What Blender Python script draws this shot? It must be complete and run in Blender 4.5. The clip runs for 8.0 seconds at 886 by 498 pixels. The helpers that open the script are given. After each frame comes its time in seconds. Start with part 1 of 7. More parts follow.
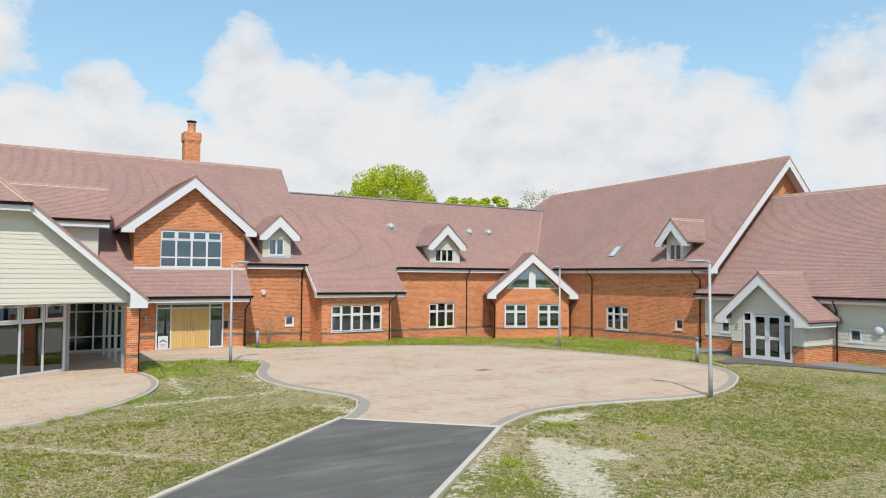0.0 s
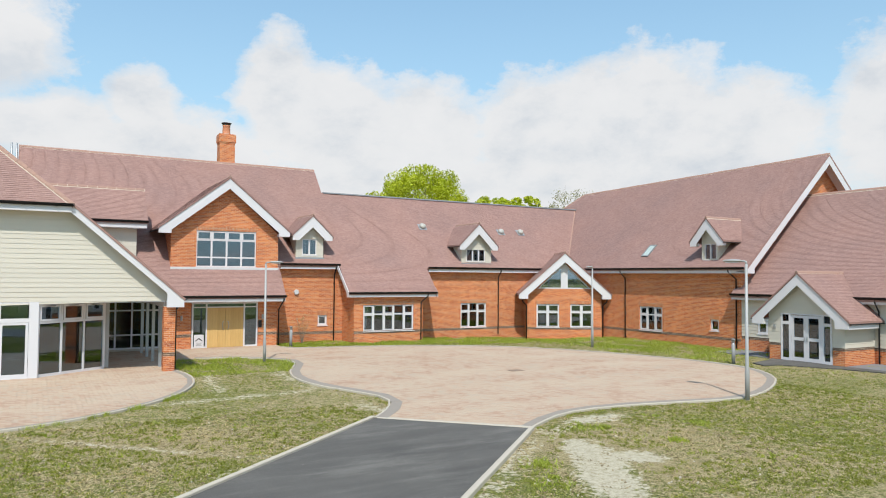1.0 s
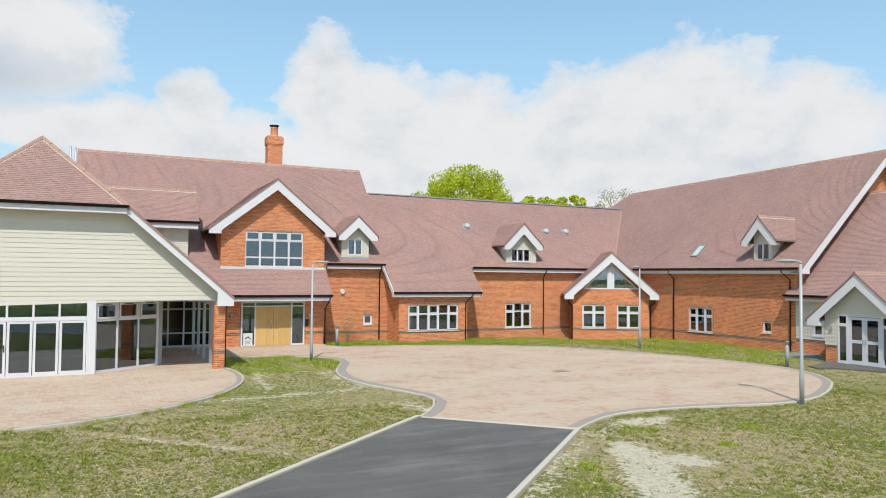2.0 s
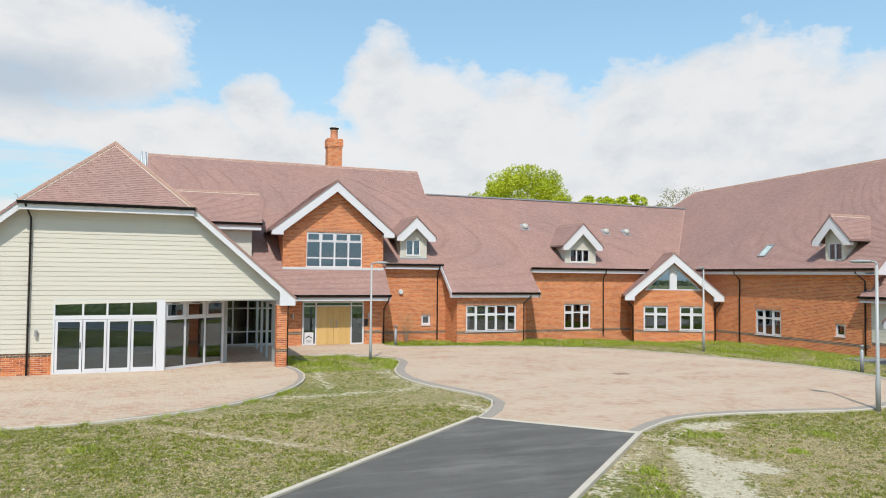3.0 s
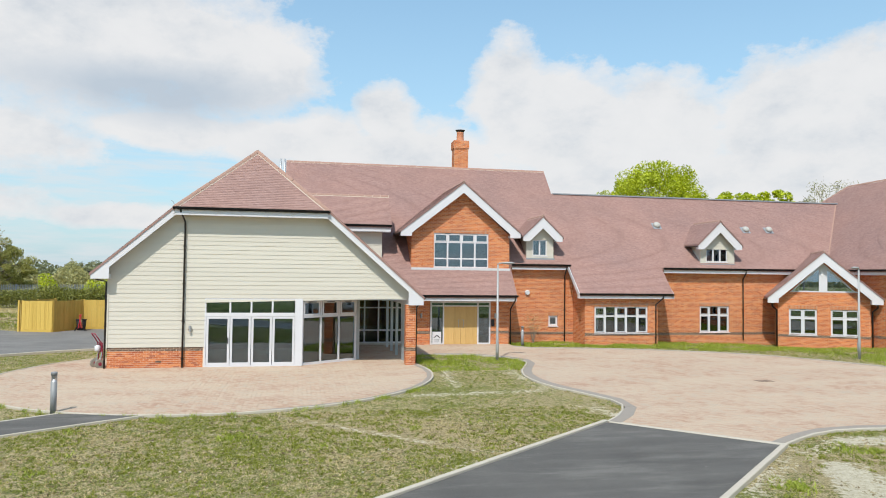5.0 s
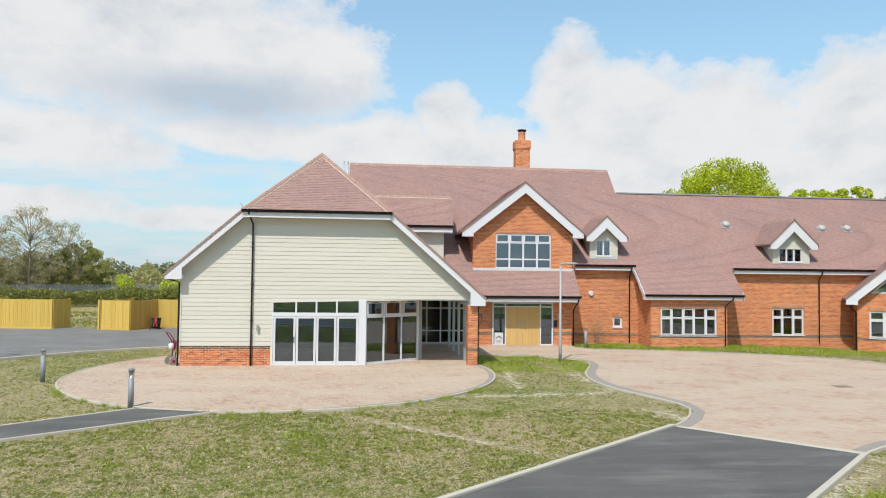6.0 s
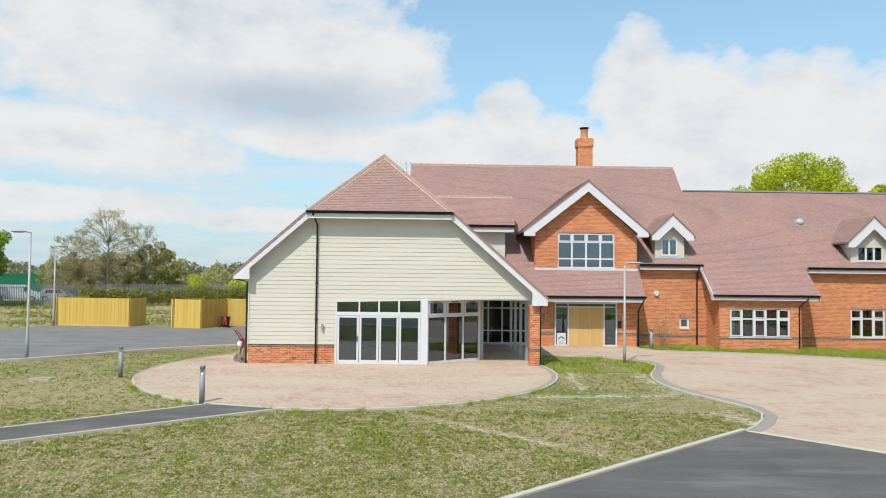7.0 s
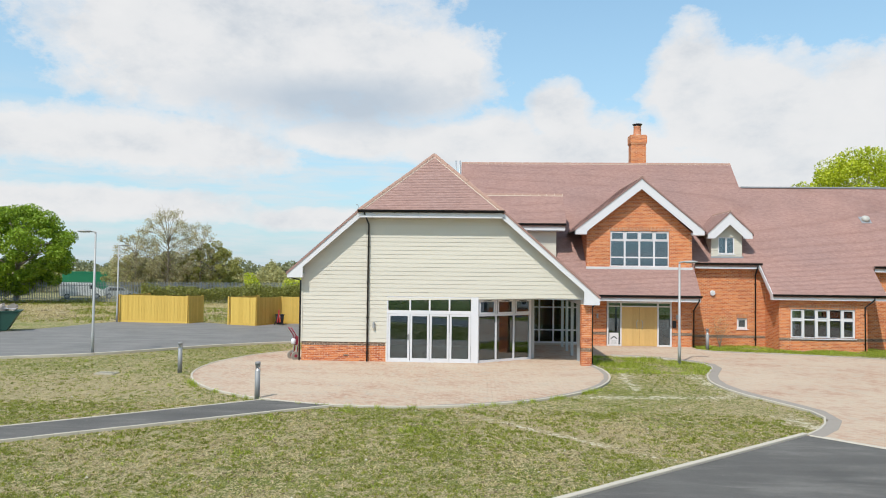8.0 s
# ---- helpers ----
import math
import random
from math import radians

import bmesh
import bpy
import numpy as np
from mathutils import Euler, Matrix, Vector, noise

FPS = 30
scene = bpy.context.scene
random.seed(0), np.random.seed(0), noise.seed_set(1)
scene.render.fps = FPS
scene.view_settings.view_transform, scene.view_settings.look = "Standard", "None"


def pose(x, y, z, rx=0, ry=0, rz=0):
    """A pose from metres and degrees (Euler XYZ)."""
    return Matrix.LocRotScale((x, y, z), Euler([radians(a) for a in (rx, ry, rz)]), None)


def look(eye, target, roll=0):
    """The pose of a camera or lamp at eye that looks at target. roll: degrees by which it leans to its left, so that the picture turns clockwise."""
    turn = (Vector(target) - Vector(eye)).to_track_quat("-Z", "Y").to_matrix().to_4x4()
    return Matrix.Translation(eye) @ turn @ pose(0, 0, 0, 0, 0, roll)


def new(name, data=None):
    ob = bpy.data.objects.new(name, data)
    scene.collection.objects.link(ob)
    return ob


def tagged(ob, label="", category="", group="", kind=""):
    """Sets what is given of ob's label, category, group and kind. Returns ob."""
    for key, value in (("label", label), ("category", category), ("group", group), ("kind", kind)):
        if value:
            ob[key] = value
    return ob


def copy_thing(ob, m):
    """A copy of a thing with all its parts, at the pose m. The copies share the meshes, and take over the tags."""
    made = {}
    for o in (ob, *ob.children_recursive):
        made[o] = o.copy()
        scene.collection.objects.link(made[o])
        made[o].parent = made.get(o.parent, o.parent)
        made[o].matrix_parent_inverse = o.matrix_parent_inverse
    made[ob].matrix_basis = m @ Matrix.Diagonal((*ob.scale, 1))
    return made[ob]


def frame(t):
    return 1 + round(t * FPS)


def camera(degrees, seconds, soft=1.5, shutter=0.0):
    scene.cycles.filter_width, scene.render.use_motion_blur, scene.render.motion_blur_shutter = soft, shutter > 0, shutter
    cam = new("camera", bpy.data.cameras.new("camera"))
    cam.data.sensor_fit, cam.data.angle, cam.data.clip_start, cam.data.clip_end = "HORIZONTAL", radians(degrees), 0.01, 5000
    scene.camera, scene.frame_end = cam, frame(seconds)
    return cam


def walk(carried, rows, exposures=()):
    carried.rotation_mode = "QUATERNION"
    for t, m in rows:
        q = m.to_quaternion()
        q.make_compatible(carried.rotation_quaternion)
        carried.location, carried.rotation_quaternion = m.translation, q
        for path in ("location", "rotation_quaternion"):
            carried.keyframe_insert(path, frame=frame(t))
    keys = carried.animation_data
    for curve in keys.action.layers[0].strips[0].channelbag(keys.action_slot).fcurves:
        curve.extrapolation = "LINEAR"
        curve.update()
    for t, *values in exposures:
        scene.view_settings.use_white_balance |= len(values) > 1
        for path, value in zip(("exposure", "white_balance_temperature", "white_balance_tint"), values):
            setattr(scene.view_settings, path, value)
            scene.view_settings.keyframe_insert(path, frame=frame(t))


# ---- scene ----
# ---- camera ----
cam = camera(64.36, 8.0, soft=1.05)
EYE = 3.85
TURN = -32.5
PATH = [(0.0, 0.0, 2.221, -0.375), (0.5, 0.871, 2.205, -0.385), (1.0, 2.556, 2.193, -0.413), (1.5, 4.251, 2.171, -0.446),
        (3.0, 10.883, 2.156, -0.601), (3.5, 13.471, 2.142, -0.573), (4.0, 16.048, 2.102, -0.587), (4.5, 18.603, 2.079, -0.638),
        (6.0, 26.151, 2.074, -0.665), (6.5, 28.66, 2.034, -0.658), (7.0, 31.139, 2.002, -0.624), (7.5, 33.593, 1.934, -0.717),
        (8.0, 35.236, 1.852, -0.691)]
walk(cam, [(t, pose(0, 0, EYE, 90 + p, r, y + TURN)) for t, y, p, r in PATH], exposures=[(0.0, 0.0), (8.0, 0.0)])

# ---- light ----
SUN_EL, SUN_AZ = 55.0, 207.0          # degrees; azimuth clockwise from +Y
sun = bpy.data.lights.new("sun", "SUN")
sun.energy, sun.angle, sun.color = 4.2, radians(0.6), (1.0, 0.95, 0.88)
sun_ob = new("sun", sun)
sx, sy = math.sin(radians(SUN_AZ)) * math.cos(radians(SUN_EL)), math.cos(radians(SUN_AZ)) * math.cos(radians(SUN_EL))
sun_ob.matrix_world = look((sx * 200, sy * 200, math.sin(radians(SUN_EL)) * 200), (0, 0, 0))


class Nodes:
    """A short way to write node trees."""

    def __init__(self, tree):
        self.t = tree
        tree.nodes.clear()

    def add(self, kind, props=None, **inputs):
        n = self.t.nodes.new(kind)
        p = props or {}
        if "operation" in p:
            n.operation = p["operation"]
        if "use_clamp" in p:
            n.use_clamp = p["use_clamp"]
        if "blend_type" in p:
            n.blend_type = p["blend_type"]
        if "rotation_type" in p:
            n.rotation_type = p["rotation_type"]
        if "offset" in p:
            n.offset = p["offset"]
        for k, v in inputs.items():
            self.put(n, k, v)
        return n

    def put(self, n, key, v):
        key = key.replace("_", " ")
        sock = n.inputs[int(key[1:])] if key[0] == "i" and key[1:].isdigit() else n.inputs[key]
        if isinstance(v, bpy.types.NodeSocket):
            self.t.links.new(v, sock)
        elif isinstance(v, (tuple, list)) and len(v) == 3 and sock.type == "RGBA":
            sock.default_value = (*v, 1)
        else:
            sock.default_value = v

    def math(self, op, a, b=0.0, c=0.0, clamp=False):
        return self.add("ShaderNodeMath", {"operation": op, "use_clamp": clamp}, i0=a, i1=b, i2=c).outputs[0]

    def mix(self, f, a, b, blend="MIX"):
        return self.add("ShaderNodeMixRGB", {"blend_type": blend}, Fac=f, Color1=a, Color2=b).outputs[0]

    def ramp(self, f, *stops):
        n = self.add("ShaderNodeValToRGB", Fac=f)
        el = n.color_ramp.elements
        while len(el) < len(stops):
            el.new(0.5)
        for e, (p, c) in zip(el, stops):
            e.position, e.color = p, (*c, 1) if isinstance(c, tuple) else (c, c, c, 1)
        return n.outputs[0]

    def noise(self, vec, scale, detail=3.0, rough=0.55):
        return self.add("ShaderNodeTexNoise", Vector=vec, Scale=scale, Detail=detail, Roughness=rough).outputs[0]


world = bpy.data.worlds.new("sky")
scene.world = world
world.use_nodes = True
N = Nodes(world.node_tree)
sky = N.add("ShaderNodeTexSky")
sky.sky_type, sky.sun_disc = "NISHITA", False
sky.sun_elevation, sky.sun_rotation = radians(SUN_EL), radians(SUN_AZ)
sky.air_density, sky.dust_density, sky.ozone_density = 1.0, 0.6, 1.2
way_ = N.add("ShaderNodeTexCoord").outputs["Generated"]
sep = N.add("ShaderNodeSeparateXYZ", Vector=way_)
dx, dy, dz = sep.outputs
az = N.math("MULTIPLY", N.math("ARCTAN2", N.math("MULTIPLY", dx, -1.0), dy), 57.2958)
el_ = N.math("MULTIPLY", N.math("ARCSINE", dz), 57.2958)
low = N.math("ADD", N.math("MAXIMUM", dz, 0.0), 0.10)
flat = N.add("ShaderNodeCombineXYZ", X=N.math("DIVIDE", dx, low), Y=N.math("DIVIDE", dy, low), Z=0.0).outputs[0]
ball = N.add("ShaderNodeVectorMath", {"operation": "MULTIPLY"}, i0=way_, i1=(1.0, 1.0, 1.6)).outputs[0]
n_big = N.noise(ball, 5.0, 7.0, 0.58)
n_fine = N.noise(ball, 17.0, 8.0, 0.66)
raised = N.add("ShaderNodeVectorMath", {"operation": "ADD"}, i0=ball, i1=(-0.012, 0.0, 0.05)).outputs[0]
relief = N.math("SUBTRACT", N.noise(ball, 9.0, 7.0, 0.6), N.noise(raised, 9.0, 7.0, 0.6))
n_flat = N.noise(flat, 0.9, 5.0, 0.55)
# cumulus banks: centre and half size in degrees (azimuth to the left of +Y, elevation)
BANKS = [(-16.9, 13.4, 3.4, 5.2), (-21.5, 11.5, 6.5, 5.2), (-28.0, 10.8, 6.0, 4.9), (-37.5, 11.4, 5.5, 5.4), (-45.0, 11.5, 8.5, 6.0), (-53.0, 10.5, 6.0, 4.8),
         (-62.6, 11.5, 4.0, 5.4), (-67.0, 11.0, 5.0, 7.0), (-34.0, 7.0, 28.0, 3.0), (-6.7, 12.6, 2.6, 2.6), (-1.5, 10.3, 4.2, 2.6), 
         (-9.5, 9.4, 8.0, 3.2), (1.5, 10.4, 7.0, 1.9), (10.0, 10.6, 7.0, 1.5), (18.0, 17.2, 16.5, 6.6), (5.0, 15.8, 6.2, 4.2), (26.0, 9.4, 12.0, 2.5), (28.0, 4.8, 10.0, 1.4),
         (12.0, 4.0, 7.0, 1.0), (-85.0, 16.0, 12.0, 9.0), (62.0, 12.0, 16.0, 6.0)]
# grey undersides of the thickest clouds
GREY = [(12.0, 13.4, 14.0, 2.8)]


def ellipse(a, e, ra, re):
    """1 at the centre of an oval of sky, 0 at its rim, negative outside."""
    u = N.math("DIVIDE", N.math("SUBTRACT", az, a), ra)
    v = N.math("DIVIDE", N.math("SUBTRACT", el_, e), re)
    d = N.math("SUBTRACT", 1.0, N.math("SQRT", N.math("ADD", N.math("MULTIPLY", u, u), N.math("MULTIPLY", v, v))))
    return N.math("MAXIMUM", d, -1.0)


cover = None
for bank_ in BANKS:
    d = ellipse(*bank_)
    cover = d if cover is None else N.math("SMOOTH_MAX", cover, d, 0.15)
under = None
for bank_ in GREY:
    d = ellipse(*bank_)
    under = d if under is None else N.math("MAXIMUM", under, d)
under = N.math("ADD", under, N.math("MULTIPLY", N.math("SUBTRACT", n_big, 0.5), 0.9))
under = N.ramp(under, (0.0, 0.0), (0.7, 1.0))
rest = N.math("SUBTRACT", N.math("MULTIPLY", n_flat, 3.0), 1.75)         # scattered cloud elsewhere in the sky
away = N.math("MULTIPLY", N.math("SUBTRACT", el_, 24.0), 0.2, clamp=True)
behind = N.math("MULTIPLY", N.math("SUBTRACT", 0.0, dy), 4.0, clamp=True)
rest = N.math("SUBTRACT", rest, N.math("MULTIPLY", N.math("SUBTRACT", 1.0, N.math("MAXIMUM", away, behind)), 3.0))
cover = N.math("MAXIMUM", cover, rest)
ragged = N.math("ADD", N.math("MULTIPLY", N.math("SUBTRACT", n_big, 0.5), 1.1), N.math("MULTIPLY", N.math("SUBTRACT", n_fine, 0.5), 1.25))
amount = N.math("ADD", N.math("MULTIPLY", cover, 1.25), ragged)
alpha = N.ramp(N.math("ADD", N.math("MULTIPLY", amount, 0.5), 0.5), (0.42, 0.0), (0.51, 0.6), (0.66, 1.0))
# thin streaks low in the sky
streak_at = N.add("ShaderNodeCombineXYZ", X=N.math("MULTIPLY", az, 0.07), Y=N.math("MULTIPLY", el_, 0.50), Z=0.0).outputs[0]
lowly = N.math("MULTIPLY", N.math("SUBTRACT", 14.0, el_), 0.16, clamp=True)
thin = N.math("MULTIPLY", N.ramp(N.noise(streak_at, 2.2, 6.0, 0.6), (0.38, 0.0), (0.60, 0.6)), lowly)
thick = N.ramp(N.math("SUBTRACT", N.math("ADD", N.math("MULTIPLY", amount, 0.10), N.math("MULTIPLY", N.noise(ball, 6.0, 6.0, 0.6), 0.75)), N.math("MULTIPLY", relief, 0.9)),
               (0.22, (8.45, 8.45, 8.5)), (0.42, (8.15, 8.2, 8.3)), (0.56, (7.5, 7.7, 7.95)), (0.72, (6.4, 6.8, 7.3)))
thick = N.mix(N.math("MULTIPLY", under, 0.9), thick, (5.0, 5.8, 6.7))
haze = N.math("POWER", N.math("SUBTRACT", 1.0, N.math("MINIMUM", N.math("MAXIMUM", dz, 0.0), 1.0)), 2.3)
clear = N.mix(N.math("MULTIPLY", haze, 0.9), N.mix(1.0, sky.outputs[0], (1.72, 2.24, 2.15), "MULTIPLY"), (4.7, 6.1, 7.2))
clear = N.mix(thin, clear, (7.5, 7.8, 8.05))
colour = N.mix(N.math("MULTIPLY", alpha, 0.97), clear, thick)
bg = N.add("ShaderNodeBackground", Color=colour, Strength=0.10)
N.t.links.new(bg.outputs[0], N.add("ShaderNodeOutputWorld").inputs[0])


# ---- materials ----
def material(name):
    m = bpy.data.materials.new(name)
    m.use_nodes = True
    return m, Nodes(m.node_tree)


def finish(N, colour, rough=0.6, bump=None, strength=0.3, distance=0.01, **more):
    b = N.add("ShaderNodeBsdfPrincipled", None, Base_Color=colour, Roughness=rough, **more)
    if bump is not None:
        N.put(b, "Normal", N.add("ShaderNodeBump", None, Height=bump, Strength=strength, Distance=distance).outputs[0])
    N.t.links.new(b.outputs[0], N.add("ShaderNodeOutputMaterial").inputs[0])


def plain(name, colour, rough=0.5, vary=0.12, scale=3.0, metal=0.0, bump=0.1, **more):
    m, N = material(name)
    pos = N.add("ShaderNodeTexCoord").outputs["Object"]
    a, b = N.noise(pos, scale), N.noise(pos, scale * 14)
    dark = tuple(c * (1 - vary) for c in colour)
    light = tuple(min(1, c * (1 + vary)) for c in colour)
    col = N.mix(N.math("ADD", N.math("MULTIPLY", a, 0.6), N.math("MULTIPLY", b, 0.4)), dark, light)
    finish(N, col, N.math("ADD", rough - 0.06, N.math("MULTIPLY", a, 0.12)), b, bump, 0.004, Metallic=metal, **more)
    return m


def brick_material(name, reds, mortar, soldier=False):
    m, N = material(name)
    uv = N.add("ShaderNodeTexCoord").outputs["UV"]
    pos = N.add("ShaderNodeNewGeometry").outputs["Position"]
    if soldier:
        s = N.add("ShaderNodeSeparateXYZ", Vector=uv)
        uv = N.add("ShaderNodeCombineXYZ", X=s.outputs[1], Y=s.outputs[0], Z=0.0).outputs[0]
    t = N.add("ShaderNodeTexBrick", {"offset": 0.0 if soldier else 0.5}, Vector=uv, Color1=(0, 0, 0), Color2=(1, 1, 1), Mortar=(0.5, 0.5, 0.5),
              Scale=1.0, Mortar_Size=0.008, Mortar_Smooth=0.1, Bias=0.0, Brick_Width=0.45 if soldier else 0.225, Row_Height=0.075)
    tone = N.ramp(N.math("ADD", N.math("MULTIPLY", t.outputs[0], 0.75), N.math("MULTIPLY", N.noise(pos, 30.0), 0.25)), *[(i / (len(reds) - 1) * 0.8 + 0.1, c) for i, c in enumerate(reds)])
    wash = N.ramp(N.noise(pos, 0.7, 4.0), (0.3, 0.86), (0.7, 1.08))
    tone = N.mix(1.0, tone, wash, "MULTIPLY")
    col = N.mix(N.math("MULTIPLY", t.outputs[1], 0.95), tone, mortar)
    h = N.math("ADD", N.math("MULTIPLY", N.math("SUBTRACT", 1.0, t.outputs[1]), 1.0), N.math("MULTIPLY", N.noise(pos, 60.0), 0.3))
    finish(N, col, 0.85, h, 0.6, 0.008)
    return m


def tile_material(name):
    m, N = material(name)
    geo = N.add("ShaderNodeNewGeometry")
    pos = geo.outputs["Position"]
    f = N.math("ADD", N.math("MULTIPLY", geo.outputs["Random Per Island"], 0.22), N.math("ADD", N.math("MULTIPLY", N.noise(pos, 1.1, 5.0, 0.65), 0.26), N.math("MULTIPLY", N.noise(pos, 22.0, 3.0), 0.52)))
    tone = N.ramp(f, (0.2, (0.235, 0.137, 0.115)), (0.45, (0.305, 0.183, 0.154)), (0.62, (0.345, 0.212, 0.180)), (0.85, (0.41, 0.262, 0.218)))
    patch = N.ramp(N.noise(pos, 0.3, 5.0), (0.3, (0.90, 0.92, 0.95)), (0.7, (1.07, 1.04, 1.02)))
    finish(N, N.mix(1.0, tone, patch, "MULTIPLY"), 0.8, N.noise(pos, 45.0, 3.0), 0.3, 0.004)
    return m


def paving_material(name, tones, angle=45.0):
    m, N = material(name)
    pos = N.add("ShaderNodeNewGeometry").outputs["Position"]
    turn = N.add("ShaderNodeVectorRotate", {"rotation_type": "Z_AXIS"}, Vector=pos, Angle=radians(angle)).outputs[0]
    t = N.add("ShaderNodeTexBrick", Vector=turn, Color1=(0, 0, 0), Color2=(1, 1, 1), Mortar=(0.5, 0.5, 0.5), Scale=1.0, Mortar_Size=0.004,
              Brick_Width=0.2, Row_Height=0.1)
    v = N.math("ADD", N.math("MULTIPLY", t.outputs[0], 0.26), N.math("MULTIPLY", N.noise(pos, 0.8, 6.0, 0.65), 0.74))
    col = N.ramp(v, *[(0.35 + 0.32 * i / (len(tones) - 1), c) for i, c in enumerate(tones)])
    dust = N.ramp(N.noise(N.add("ShaderNodeMapping", None, Vector=pos, Scale=(0.5, 1.2, 1.0)).outputs[0], 0.45, 6.0, 0.6), (0.42, 0.0), (0.66, 0.7))
    col = N.mix(dust, col, (0.49, 0.395, 0.295))
    col = N.mix(N.math("MULTIPLY", t.outputs[1], 0.5), col, (0.30, 0.25, 0.2))
    finish(N, col, 0.9, N.math("ADD", N.math("SUBTRACT", 1.0, t.outputs[1]), N.math("MULTIPLY", N.noise(pos, 40.0), 0.4)), 0.4, 0.006)
    return m


def board_material(name, colour):
    m, N = material(name)
    uv = N.add("ShaderNodeTexCoord").outputs["UV"]
    stretch = N.add("ShaderNodeMapping", None, Vector=uv, Scale=(1.2, 30.0, 1.0)).outputs[0]
    grain = N.noise(stretch, 6.0, 5.0)
    rnd = N.add("ShaderNodeObjectInfo").outputs["Random"]
    k = N.math("ADD", 0.93, N.math("ADD", N.math("MULTIPLY", grain, 0.06), N.math("MULTIPLY", rnd, 0.06)))
    col = N.mix(1.0, colour, N.add("ShaderNodeCombineXYZ", X=k, Y=k, Z=k).outputs[0], "MULTIPLY")
    finish(N, col, 0.6, grain, 0.25, 0.003)
    return m


def wood_material(name, light, dark):
    m, N = material(name)
    uv = N.add("ShaderNodeTexCoord").outputs["UV"]
    g = N.noise(N.add("ShaderNodeMapping", None, Vector=uv, Scale=(22.0, 1.4, 1.0)).outputs[0], 2.0, 6.0)
    rnd = N.add("ShaderNodeObjectInfo").outputs["Random"]
    f = N.math("ADD", N.math("MULTIPLY", g, 0.75), N.math("MULTIPLY", rnd, 0.3))
    finish(N, N.ramp(f, (0.25, dark), (0.75, light)), 0.65, g, 0.25, 0.004)
    return m


def tarmac_material(name, tone):
    m, N = material(name)
    pos = N.add("ShaderNodeNewGeometry").outputs["Position"]
    fine, wide = N.noise(pos, 90.0, 2.0), N.noise(pos, 0.6, 5.0, 0.6)
    streak = N.noise(N.add("ShaderNodeMapping", None, Vector=pos, Rotation=(0, 0, radians(-42)), Scale=(0.25, 2.0, 1)).outputs[0], 1.0, 5.0)
    f = N.math("ADD", N.math("MULTIPLY", fine, 0.45), N.math("ADD", N.math("MULTIPLY", wide, 0.35), N.math("MULTIPLY", streak, 0.3)))
    lo, hi = tuple(c * 0.5 for c in tone), tuple(c * 1.7 for c in tone)
    ring = N.noise(N.add("ShaderNodeMapping", None, Vector=pos, Rotation=(0, 0, radians(-42)), Scale=(0.22, 0.9, 1)).outputs[0], 1.3, 6.0, 0.7)
    scuff = N.math("MULTIPLY", N.ramp(ring, (0.50, 0.0), (0.68, 0.42)), N.ramp(fine, (0.35, 0.3), (0.6, 1.0)))
    speck = N.ramp(N.add("ShaderNodeTexVoronoi", None, Vector=pos, Scale=2.3).outputs["Distance"], (0.035, 0.6), (0.05, 0.0))
    col = N.mix(N.math("MAXIMUM", scuff, speck), N.ramp(f, (0.3, lo), (0.8, hi)), (0.27, 0.255, 0.225))
    finish(N, col, 0.85, fine, 0.5, 0.006)
    return m


